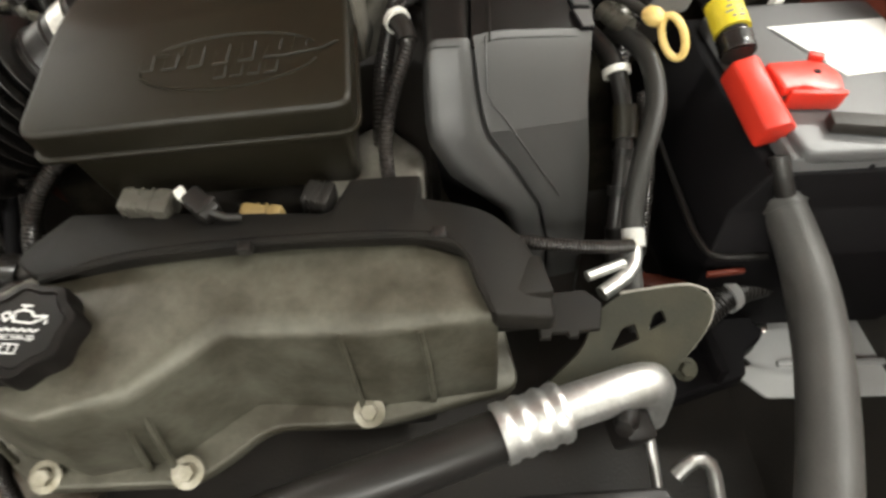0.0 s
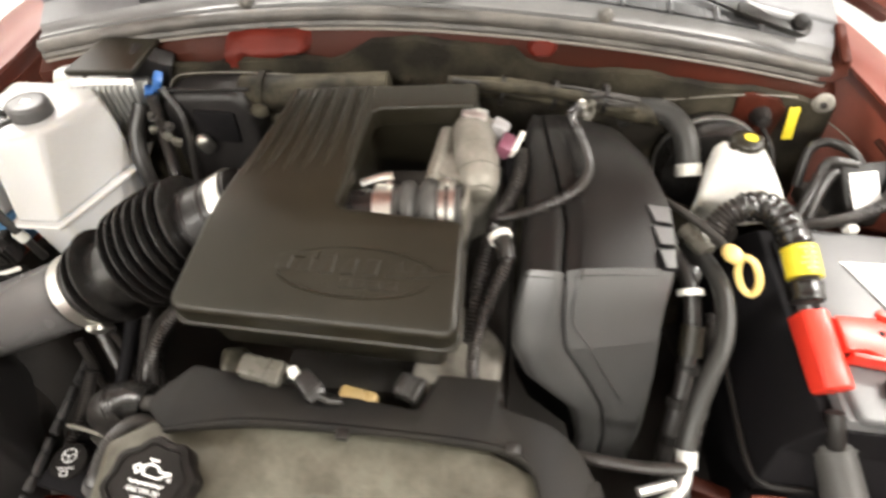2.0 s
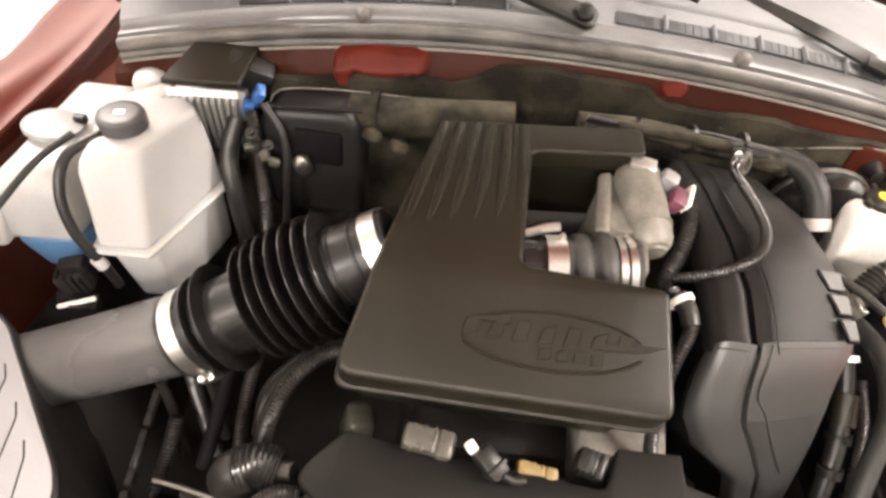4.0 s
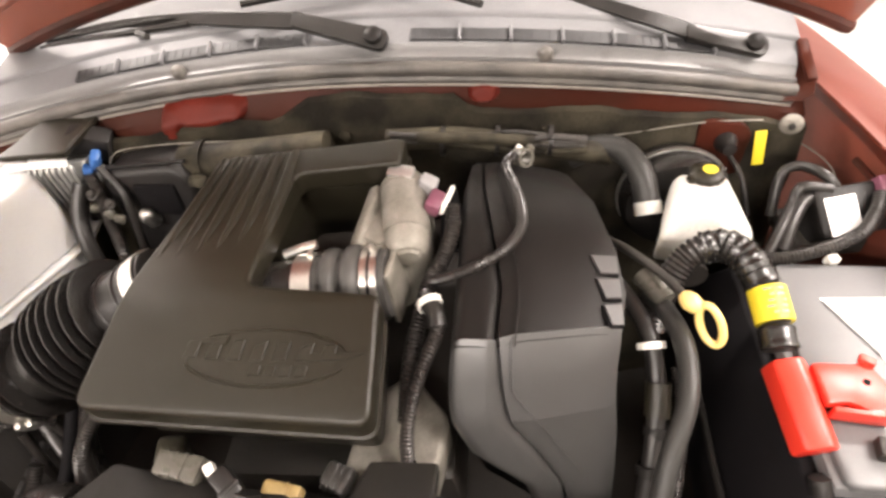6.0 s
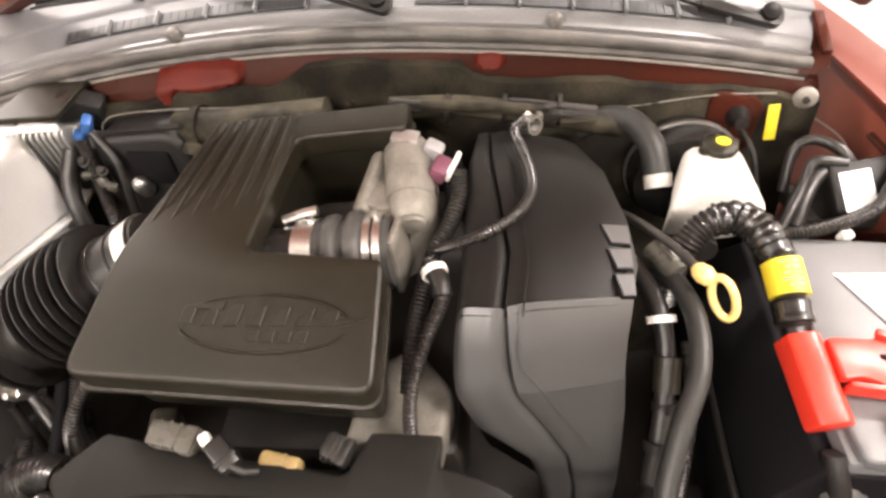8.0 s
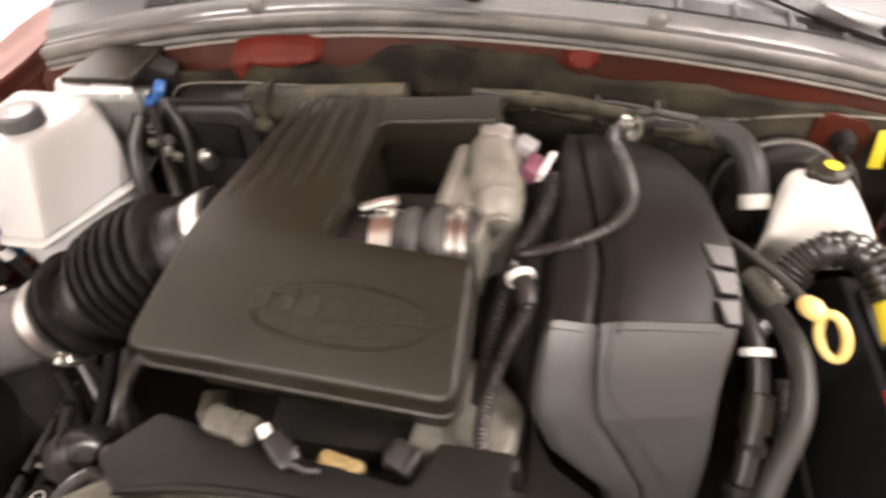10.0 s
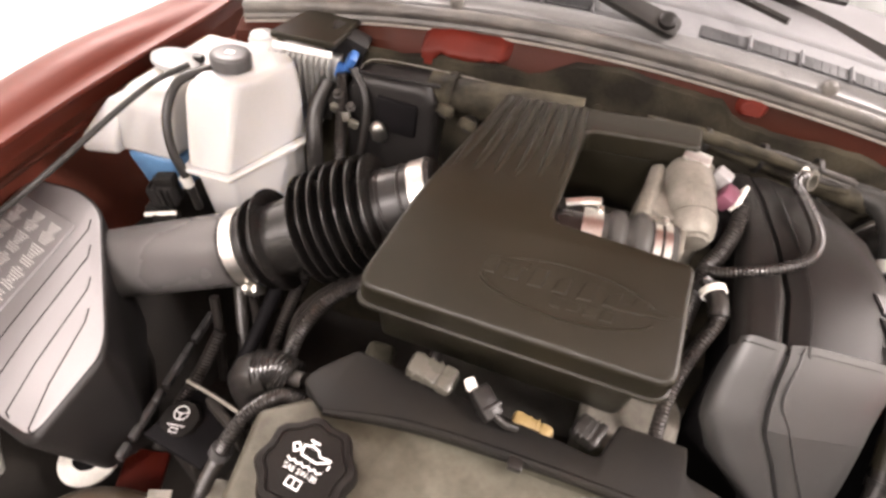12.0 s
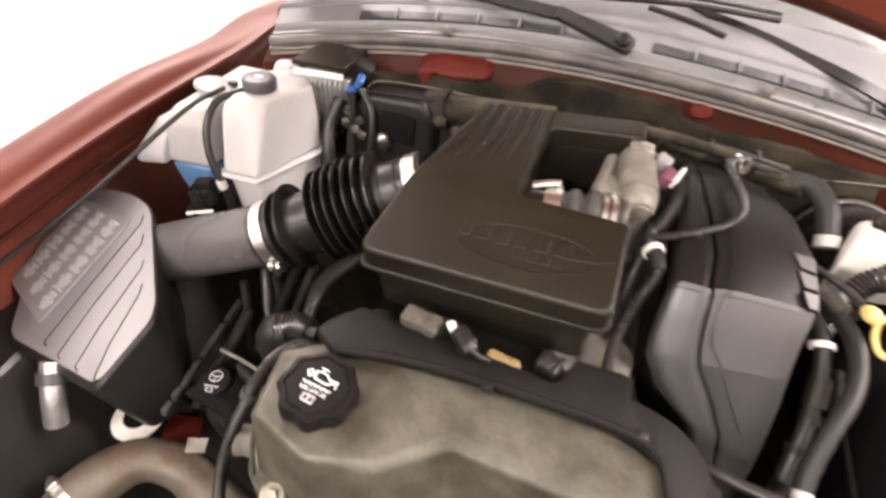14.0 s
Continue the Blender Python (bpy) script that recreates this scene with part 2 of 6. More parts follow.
def box(sx, sy, sz, m=None, bevel=0.003, segments=2):
    bm = bmesh.new()
    bmesh.ops.create_cube(bm, size=1.0)
    bmesh.ops.scale(bm, vec=(sx, sy, sz), verts=bm.verts)
    round_edges(bm, bevel, segments)
    if m is not None:
        bm.transform(m)
    return bm


def rounded(points, radius, n=4):
    """The outline with its corners rounded; a radius for all, or one a corner."""
    out, count = [], len(points)
    for i, p in enumerate(points):
        r = radius[i] if isinstance(radius, (list, tuple)) else radius
        p, a, c = Vector(p), Vector(points[i - 1]), Vector(points[(i + 1) % count])
        da, dc = (a - p), (c - p)
        r = min(r, da.length * 0.45, dc.length * 0.45)
        if r <= 1e-5:
            out.append(tuple(p))
            continue
        s, e = p + da.normalized() * r, p + dc.normalized() * r
        for k in range(n + 1):
            t = k / n
            out.append(tuple((1 - t) ** 2 * s + 2 * t * (1 - t) * p + t * t * e))
    return out


def prism(outline, z0, z1, m=None, bevel=0.0, segments=2, shrink=0.0, low_edge=True):
    """A slab with the given outline in its own xy, from z0 up to z1. Its lower end may be smaller."""
    bm = bmesh.new()
    cx = sum(p[0] for p in outline) / len(outline)
    cy = sum(p[1] for p in outline) / len(outline)
    top = [bm.verts.new((x, y, z1)) for x, y in outline]
    low = [bm.verts.new((cx + (x - cx) * (1 - shrink), cy + (y - cy) * (1 - shrink), z0)) for x, y in outline]
    n = len(outline)
    bm.faces.new(top)
    bm.faces.new(low[::-1])
    for i in range(n):
        bm.faces.new((top[i], low[i], low[(i + 1) % n], top[(i + 1) % n]))
    bmesh.ops.recalc_face_normals(bm, faces=bm.faces)
    if bevel:
        hi = set(top)
        lo = set(low)
        edges = [e for e in bm.edges if (e.verts[0] in hi and e.verts[1] in hi) or (low_edge and e.verts[0] in lo and e.verts[1] in lo)]
        bmesh.ops.bevel(bm, geom=edges, offset=bevel, segments=segments, profile=0.5, affect="EDGES", clamp_overlap=True)
    if m is not None:
        bm.transform(m)
    return bm


def pierced(outline, holes, thick, m):
    """A flat plate with real holes in it."""
    bm = bmesh.new()
    edges = []
    for loop in [outline] + holes:
        vs = [bm.verts.new((x, y, 0)) for x, y in loop]
        edges += [bm.edges.new((a, b)) for a, b in zip(vs, vs[1:] + vs[:1])]
    bmesh.ops.triangle_fill(bm, use_beauty=True, use_dissolve=False, edges=edges)
    bmesh.ops.recalc_face_normals(bm, faces=bm.faces)
    bmesh.ops.solidify(bm, geom=bm.faces[:], thickness=thick)
    bm.transform(m)
    return bm


def spline(points, step):
    """Points along a smooth line through the given ones, about step apart."""
    p = [Vector(q) for q in points]
    p = [p[0] * 2 - p[1]] + p + [p[-1] * 2 - p[-2]]
    out = []
    for i in range(1, len(p) - 2):
        a, b, c, d = p[i - 1:i + 3]
        n = max(1, round((c - b).length / step))
        for k in range(n):
            t = k / n
            out.append(0.5 * ((2 * b) + (c - a) * t + (2 * a - 5 * b + 4 * c - d) * t * t + (3 * b - a - 3 * c + d) * t ** 3))
    out.append(p[-2])
    return out


def tube(points, radius, seg=12, step=0.012, rib=None, pitch=0.004, depth=0.15, caps=True, hollow=0.0):
    """A hose through the points. radius: one number or a function of 0..1. rib: ringed, with that pitch and depth."""
    line = spline(points, pitch / 2 if rib else step)
    bm = bmesh.new()
    rings, side = [], None
    n = len(line)
    for i, q in enumerate(line):
        way = (line[min(i + 1, n - 1)] - line[max(i - 1, 0)]).normalized()
        if side is None:
            side = way.orthogonal().normalized()
        side = (side - way * side.dot(way)).normalized()
        up = way.cross(side)
        r = radius(i / (n - 1)) if callable(radius) else radius
        if rib and i % 2:
            r *= 1 - depth
        rings.append([bm.verts.new(q + (side * math.cos(2 * math.pi * k / seg) + up * math.sin(2 * math.pi * k / seg)) * r) for k in range(seg)])
    for a, b in zip(rings, rings[1:]):
        for k in range(seg):
            bm.faces.new((a[k], a[(k + 1) % seg], b[(k + 1) % seg], b[k]))
    if caps:
        bm.faces.new(rings[0][::-1])
        bm.faces.new(rings[-1])
    return bm


def lathe(profile, m=None, seg=24, wobble=None):
    """A turned shape: (radius, height) from the bottom to the top. wobble: a factor on the radius by angle."""
    bm = bmesh.new()
    rings = []
    for r, z in profile:
        rings.append([bm.verts.new((r * math.cos(a) * (wobble(a, z) if wobble else 1), r * math.sin(a) * (wobble(a, z) if wobble else 1), z))
                      for a in (2 * math.pi * k / seg for k in range(seg))])
    for a, b in zip(rings, rings[1:]):
        for k in range(seg):
            bm.faces.new((a[k], a[(k + 1) % seg], b[(k + 1) % seg], b[k]))
    bm.faces.new(rings[0][::-1])
    bm.faces.new(rings[-1])
    if m is not None:
        bm.transform(m)
    return bm


def sheet(rows, thick=0.0, close=False):
    """A skin over rows of points, given a thickness."""
    bm = bmesh.new()
    vs = [[bm.verts.new(p) for p in row] for row in rows]
    for a, b in zip(vs, vs[1:]):
        for k in range(len(a) - 1):
            bm.faces.new((a[k], a[k + 1], b[k + 1], b[k]))
    bmesh.ops.recalc_face_normals(bm, faces=bm.faces)
    if thick:
        bmesh.ops.solidify(bm, geom=bm.faces[:], thickness=thick)
    return bm


def band(outline3, radius, seg=8, closed=True):
    """A thin round bead along a closed line of points."""
    pts = [Vector(p) for p in outline3]
    bm = bmesh.new()
    rings, n, side = [], len(pts), None
    for i, q in enumerate(pts):
        way = (pts[(i + 1) % n] - pts[i - 1]).normalized()
        if side is None:
            side = way.orthogonal().normalized()
        side = (side - way * side.dot(way)).normalized()
        up = way.cross(side)
        rings.append([bm.verts.new(q + (side * math.cos(2 * math.pi * k / seg) + up * math.sin(2 * math.pi * k / seg)) * radius) for k in range(seg)])
    for i in range(n if closed else n - 1):
        a, b = rings[i], rings[(i + 1) % n]
        for k in range(seg):
            bm.faces.new((a[k], a[(k + 1) % seg], b[(k + 1) % seg], b[k]))
    return bm


def ring(m, radius, width, thick, seg=28):
    """A flat strap round the z of m: a hose clamp's band."""
    prof = [(radius, -width / 2), (radius + thick, -width / 2), (radius + thick, width / 2), (radius, width / 2)]
    bm = bmesh.new()
    rings = [[bm.verts.new((r * math.cos(a), r * math.sin(a), z)) for r, z in prof] for a in (2 * math.pi * k / seg for k in range(seg))]
    for i in range(seg):
        a, b = rings[i], rings[(i + 1) % seg]
        for k in range(4):
            bm.faces.new((a[k], a[(k + 1) % 4], b[(k + 1) % 4], b[k]))
    bm.transform(m)
    return bm


def bolt(m, r=0.006, h=0.006, washer=0.009):
    hexa = prism([(r * math.cos(k * math.pi / 3), r * math.sin(k * math.pi / 3)) for k in range(6)], 0.002, h, None, 0.0008, 1)
    disc = lathe([(washer, 0), (washer, 0.0018), (washer * 0.8, 0.0025)], None, 18)
    bm = join(disc, hexa)
    bm.transform(m)
    return bm


# ---------------------------------------------------------------- the garage
def slab(name, x0, x1, y0, y1, z0, z1, material, label, category):
    bm = box(x1 - x0, y1 - y0, z1 - z0, Matrix.Translation(((x0 + x1) / 2, (y0 + y1) / 2, (z0 + z1) / 2)), 0.0)
    return tagged(part(name, bm, material), label, category, kind="structure")


slab("floor", -2.5, 2.7, -4.2, 5.2, -0.1, 0.0, FLOORM, "pale grey painted concrete garage floor under the truck", "floor")
slab("ceiling", -2.5, 2.7, -4.2, 5.2, 3.0, 3.1, WALLM, "plain white painted garage ceiling with lamps", "ceiling")
slab("wall_west", -2.6, -2.5, -4.2, 5.2, 0.0, 3.0, WALLM, "plain white painted wall beside the truck", "wall")
slab("wall_east", 2.7, 2.8, -4.2, 5.2, 0.0, 3.0, WALLM, "plain white painted wall beside the truck", "wall")
slab("wall_north", -2.5, 2.7, 5.2, 5.3, 0.0, 3.0, WALLM, "plain white painted wall behind the truck", "wall")
# Unseen wall before the truck: toned dark below and white above for reflections.
slab("wall_south", -2.5, 2.7, -4.3, -4.2, 0.0, 1.8, DARKWALLM, "unseen lower wall before the truck, darkened to shape reflections", "wall")
slab("wall_south_upper", -2.5, 2.7, -4.3, -4.2, 1.8, 3.0, WALLM, "unseen upper wall before the truck, white to shape reflections", "wall")
for lx, ly, power in LAMPS:
    fixture = thing("ceiling_light", (lx, ly, 3.0), "unseen fluorescent ceiling fixture added to light the bay", "lamp", "ceiling lights")
    part("housing", box(1.26, 0.36, 0.03, pose(lx, ly, 2.985), 0.004), WHITE, fixture)
    part("diffuser", box(1.2, 0.3, 0.006, pose(lx, ly, 2.968), 0.0), TUBEL, fixture, "glowing white diffuser")

# ---------------------------------------------------------------- the truck's body
CX = 0.09   # the middle of the truck
truck = thing("pickup_truck", (CX, 0.5, 0.4), "dark red pickup truck with its hood propped open", "truck")


def sweep(x):
    """How far the cowl comes forward (or goes back) away from the middle."""
    return (0.048 if x < CX else -0.064) * ((x - CX) / 0.62) ** 2


def fall(x):
    """How far the cowl drops away from the middle."""
    return (0.064 if x < CX else 0.084) * ((x - CX) / 0.62) ** 2


def cowl_row(y, z, half=0.655, n=40):
    out = []
    for k in range(n + 1):
        u = 2 * k / n - 1
        x = CX + (half if u < 0 else half - 0.04) * u
        out.append((x, y - sweep(x), z - fall(x)))
    return out


# cowl panel: lip, step, sloping tray up to the glass
rows = [cowl_row(0.526, 1.090), cowl_row(0.528, 1.103), cowl_row(0.538, 1.105),
        cowl_row(0.543, 1.117), cowl_row(0.596, 1.137, 0.67), cowl_row(0.676, 1.152, 0.68), cowl_row(0.776, 1.156, 0.70)]
part("cowl_lip", sheet(rows[:4], 0.004), COWLD, truck, "darker grey front lip of the cowl", 60)
cowl = part("cowl_panel", sheet(rows[3:5], 0.004), COWLP, truck, "grey weathered plastic cowl panel below the windscreen", 60)
part("apron", sheet([cowl_row(0.590, 1.131, 0.67), cowl_row(0.592, 1.140, 0.67), cowl_row(0.600, 1.143, 0.67), cowl_row(0.676, 1.155, 0.68), cowl_row(0.776, 1.158, 0.70)], 0.004), COWLP, truck, "grey apron at the foot of the windscreen", 60)
seal_line = cowl_row(0.517, 1.091, 0.65, 44)
part("weather_strip", tube(seal_line, 0.0105, 10, 0.03), SEAL, truck, "dusty grey rubber weather strip")
part("weather_strip", tube(cowl_row(0.514, 1.077, 0.65, 44), 0.007, 8, 0.03), SEAL, truck, "dusty grey rubber weather strip")
part("strip_edge", tube(cowl_row(0.512, 1.069, 0.65, 44), 0.003, 6, 0.03), CLIPG, truck, "pale worn edge below the strip")
# slots of the air intake, each a sunken grille between bright ribs
for x0, x1, count in ((-0.40, -0.02, 5), (0.134, 0.575, 6)):
    for k in range(count):
        xa, xb = x0 + (x1 - x0) * k / count, x0 + (x1 - x0) * (k + 0.94) / count
        xm = (xa + xb) / 2
        lean = (sweep(xm - 0.01) - sweep(xm + 0.01)) / 0.02, (fall(xm - 0.01) - fall(xm + 0.01)) / 0.02
        m = basis((xm, 0.556 - sweep(xm), 1.1235 - fall(xm)), (1, lean[0], lean[1]), (0, 1, 0.37))
        slot = part("vent_slot", box(xb - xa, 0.022, 0.004, m, 0.001), SLOTM, cowl, "dark grey slot of the air intake")
        part("slot_rib", box(0.0045, 0.028, 0.010, m @ pose((xb - xa) * 0.53, 0, 0.003), 0.0015), COWLP, cowl, "pale rib between the slots")
        for j in range(6):
            part("slat", box(0.0016, 0.02, 0.003, m @ pose((j / 5 - 0.5) * (xb - xa) * 0.86, 0, 0.0012), 0), SLOTM, slot)
for bx in (-0.222, 0.328):
    part("cowl_clip", lathe([(0.011, -0.004), (0.011, 0.006), (0.007, 0.011), (0.003, 0.012)], along((bx, 0.533 - sweep(bx), 1.106 - fall(bx)), (0, -0.3, 1)), 14), SEAL, truck, "dusty push clip")

# windscreen above the cowl
glass_rows = [[(CX + 0.72 * u, 0.761 + 0.55 * v - sweep(CX + 0.72 * u), 1.150 - fall(CX + 0.72 * u) + 0.42 * v) for u in (k / 10 - 1 for k in range(21))] for v in (0, 0.25, 0.5, 0.75, 1)]
pane = part("windscreen", sheet(glass_rows, 0.005), GLASS, truck, "raked windscreen glass")
pane.visible_shadow = False
dash = [[(CX + 0.70 * u, 0.90 + 0.5 * v, 1.12 - 0.04 * u * u + 0.24 * v) for u in (k / 6 - 1 for k in range(13))] for v in (0, 1)]
part("dashboard", sheet(dash, 0.02), COWLD, truck, "grey dashboard top behind the glass")


def wiper(points, blade, lug):
    """A flat arm on its pivot, a hooked head plate and the blade that it carries."""
    pts = [Vector(p) for p in points]
    p, q = pts[0], pts[1]
    way = (q - p).normalized()
    arm_line = spline(pts[1:], 0.03)
    rows_ = [[tuple(Vector(c) + Vector(off) * (1.0 - 0.55 * k / len(arm_line))) for k, c in enumerate(arm_line)] for off in ((0, 0.014, 0.008), (0, 0.004, 0.010), (0, -0.009, -0.006), (0, -0.004, -0.012))]
    arm = part("wiper_arm", sheet(rows_, 0.004), RUBBER, truck, "satin black wiper arm", 40)
    length_ = (q - p).length
    part("arm_head", prism(rounded([(-0.020, -0.016), (length_ + 0.012, -0.012), (length_ + 0.016, 0.010), (-0.020, 0.016)], [0.014, 0.003, 0.003, 0.014], 5), -0.005, 0.009, basis(p, way, (0, 1, 0.75)), 0.004, 2), RUBBER, arm, "black hinged head of the wiper", 40)
    part("pivot_nut", lathe([(0.013, 0.004), (0.013, 0.012), (0.009, 0.015), (0.004, 0.016)], along(p, (0, -0.6, 1)), 16), CAPM, arm, "black pivot nut cap")
    part("blade", join(tube(blade, 0.0055, 6), tube([Vector(b) + Vector((0, 0.012, 0.008)) for b in blade], 0.0035, 6)), RUBBER, arm, "thin black wiper blade")
    part("blade_end", tube(lug, 0.0055, 6), RUBBER, arm)


wiper([(0.084, 0.536, 1.128), (-0.024, 0.556, 1.148), (-0.113, 0.567, 1.148), (-0.231, 0.603, 1.138), (-0.373, 0.633, 1.120), (-0.497, 0.635, 1.100)],
      [(-0.514, 0.619, 1.090), (-0.404, 0.609, 1.108), (-0.303, 0.599, 1.124), (-0.221, 0.595, 1.134)], [(-0.310, 0.590, 1.124), (-0.284, 0.573, 1.125)])
wiper([(0.628, 0.592, 1.076), (0.543, 0.595, 1.096), (0.460, 0.606, 1.120), (0.382, 0.640, 1.133), (0.300, 0.672, 1.146), (0.180, 0.690, 1.165)],
      [(-0.127, 0.595, 1.160), (-0.060, 0.612, 1.164), (0.014, 0.626, 1.167), (0.180, 0.655, 1.175), (0.330, 0.680, 1.170)], [(0.110, 0.620, 1.168), (0.180, 0.592, 1.166), (0.238, 0.560, 1.162)])

# firewall: red upper flange, dusty mat, humps
def wall_y(x):
    """How far back the firewall stands: swept forward on one side only."""
    return 0.490 - sweep(x) if x < CX else 0.490 + 0.11 * (x - CX)


XS = [CX + (0.66 if k < 30 else 0.635) * (k / 30 - 1) for k in range(61)]
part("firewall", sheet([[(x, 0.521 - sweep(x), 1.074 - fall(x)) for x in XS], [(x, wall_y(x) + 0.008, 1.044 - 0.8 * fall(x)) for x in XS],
                               [(x, wall_y(x) + 0.004, 0.99 - 0.4 * fall(x)) for x in XS], [(x, wall_y(x) + 0.01, 0.40) for x in XS]], 0.01), REDSHADE, truck, "dark red painted firewall")
def flap_up(x):
    """The mat reaches higher behind the engine."""
    return max(0.0, min(1.0, (x + 0.075) / 0.05, (0.225 - x) / 0.03))


mat_rows = []
for z, lift in ((1.043, 0.002), (1.038, 0.010), (0.98, 0.014), (0.90, 0.02), (0.78, 0.03), (0.55, 0.04), (0.38, 0.045)):
    mat_rows.append([(x, wall_y(x) - lift + 0.008 * flap_up(x) * (z > 1.0) + 0.005 * math.sin(31 * x + z * 40) * (z < 1.0), z + 0.028 * flap_up(x) * (z > 1.0) + (0.009 * noise.noise((x * 9, 0, 0)) + 0.005 * noise.noise((x * 30, 2, 0)) if z > 1.0 else 0) - 0.008 - 0.75 * fall(x) * min(1, (z - 0.5) * 2))
                     for x in XS[3:]])
part("insulation_mat", sheet(mat_rows, 0.005), DULL, truck, "dusty dark insulation mat on the firewall")
def skin_y(x, z):
    """How far back the painted firewall stands at a height."""
    za, zb, zc = 1.074 - fall(x), 1.044 - 0.8 * fall(x), 0.99 - 0.4 * fall(x)
    ya, yb, yc = 0.521 - sweep(x), wall_y(x) + 0.008, wall_y(x) + 0.004
    return yb + (ya - yb) * (z - zb) / (za - zb) if z > zb else yc + (yb - yc) * (z - zc) / (zb - zc)


def bulge(x0, x1, z0, z1, lobes, deep):
    """A pressed bulge in the firewall: lobes of (x, z, half width, half height)."""
    out = []
    for j in range(15):
        row = []
        for i in range(31):
            x, z = x0 + (x1 - x0) * i / 30, z0 + (z1 - z0) * j / 14
            h = max(min(1.0, 1.7 * max(0.0, 1 - (abs((x - a) / w) ** 2.6 + abs((z - b) / q) ** 2.6))) for a, b, w, q in lobes)
            row.append((x, skin_y(x, z) + 0.003 - (deep + 0.003) * h, z))
        out.append(row)
    return sheet(out, 0.002)


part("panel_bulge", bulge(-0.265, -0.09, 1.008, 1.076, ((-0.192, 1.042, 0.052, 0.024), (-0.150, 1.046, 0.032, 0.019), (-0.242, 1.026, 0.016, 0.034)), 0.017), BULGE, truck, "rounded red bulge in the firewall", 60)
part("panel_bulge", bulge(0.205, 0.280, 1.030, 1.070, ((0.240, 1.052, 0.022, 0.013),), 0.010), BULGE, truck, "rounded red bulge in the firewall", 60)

for hx, hz in ((0.03, 1.012), (0.33, 1.010), (-0.32, 1.0)):
    part("mat_clip", lathe([(0.009, 0.0), (0.009, 0.002), (0.005, 0.003), (0.001, 0.0032)], along((hx, wall_y(hx) - 0.014, hz - 0.008 - 0.6 * fall(hx)), (0, -1, 0.2)), 14), DULL, truck, "dusty push clip in the mat")

# fenders with their inner flanges and splash walls
for side in (-1, 1):
    xin = [CX + side * w for w in ((0.700, 0.698, 0.692, 0.712, 0.742, 0.752, 0.745, 0.71) if side < 0 else (0.640, 0.632, 0.634, 0.664, 0.715, 0.748, 0.752, 0.716))]
    ys = [1.30, 0.85, 0.63, 0.48, 0.28, 0.10, -0.15, -0.80]
    zs = [0.96, 1.012, 1.030, 0.999, 0.977, 0.962, 0.945, 0.900] if side < 0 else [0.93, 0.996, 1.020, 1.014, 0.988, 0.952, 0.920, 0.880]
    swell = [0.0, 0.0, 0.15, 0.40, 0.85, 0.80, 0.75, 0.75]
    prof = [(0.022, -0.045), (0.012, -0.014), (0.003, -0.010), (0.0, -0.006), (0.001, -0.001), (0.014, 0.001), (0.020, 0.008), (0.032, 0.021), (0.048, 0.027), (0.070, 0.024), (0.105, 0.006), (0.14, -0.04), (0.165, -0.14), (0.175, -0.45)]
    line = [[(x + side * dx, y, z + (dz * h - (1 - h) * 0.25 * dx if dz > 0 else dz)) for dx, dz in prof] for x, y, z, h in zip(xin, ys, zs, swell)]
    smooth_rows = [spline([r[k] for r in line], 0.05) for k in range(len(prof))]
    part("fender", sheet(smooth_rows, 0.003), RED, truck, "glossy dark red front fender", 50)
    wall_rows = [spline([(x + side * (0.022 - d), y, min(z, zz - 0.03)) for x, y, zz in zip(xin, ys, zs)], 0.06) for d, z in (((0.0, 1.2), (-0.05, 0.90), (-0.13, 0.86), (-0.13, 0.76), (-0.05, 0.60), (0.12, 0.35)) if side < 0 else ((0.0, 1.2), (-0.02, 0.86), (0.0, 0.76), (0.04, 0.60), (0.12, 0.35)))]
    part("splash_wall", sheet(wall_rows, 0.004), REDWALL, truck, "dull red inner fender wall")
    part("pinch_weld", tube([(x + side * 0.016, y, z - 0.060) for x, y, z in zip(xin, ys, zs)][3:7], 0.005, 8), REDSHADE, truck, "dull red welded seam")
    # Added black sheet, standing in for the darkness low in the bay.
    part("dark_backing", sheet([spline([(x + side * (0.004 - d), y, z) for x, y in list(zip(xin, ys))[2:]], 0.06) for d, z in ((0.0, 0.70), (0.012, 0.67), (0.05, 0.56), (0.14, 0.36))], 0.004), DEEP, truck, "black sheet added to keep the gap dark")
    part("cowl_side", sheet([[(CX + side * w, y, z + (0.03 if w > 0.66 else 0.012 if w > 0.63 else 0.0)) for w in ((0.60, 0.64, 0.675, 0.700) if side < 0 else (0.58, 0.60, 0.618, 0.634))] for y, z in ((0.565, 1.00), (0.575, 1.015), (0.62, 1.02), (0.80, 1.03), (1.20, 1.00))], 0.004), REDSHADE, truck, "dark red panel beside the cowl", 50)
    part("hinge", box(0.016, 0.08, 0.010, pose(CX + side * (0.668 if side < 0 else 0.630), 0.615, 1.040, 20, 0, 0), 0.004), REDSHADE, truck, "red hood hinge arm")
    for wy in (-0.10,):
        tyre = part("tyre", lathe([(0.22, -0.10), (0.33, -0.11), (0.35, -0.09), (0.35, 0.09), (0.33, 0.11), (0.22, 0.10)], along((CX + side * 0.86, wy, 0.35), (1, 0, 0)), 40), RUBBER, truck, "black tyre standing on the floor")

# hood, raised on its hinges
hood_rows = []
for s in range(13):
    v = s / 12 * 1.10
    row = []
    for k in range(33):
        u = k / 16 - 1
        d = 0.185 * (1 - abs(u) ** 1.35) if u < 0 else 0.185 + 0.015 * u - 0.20 * u ** 1.9
        mid = 1 - u * u
        row.append((CX + (0.685 - 0.05 * v) * u, 0.655 - d * 0.50 - 0.125 * mid - v * 0.60, 1.080 + d * 0.866 + 0.045 * mid + v * 0.80))
    hood_rows.append(row)
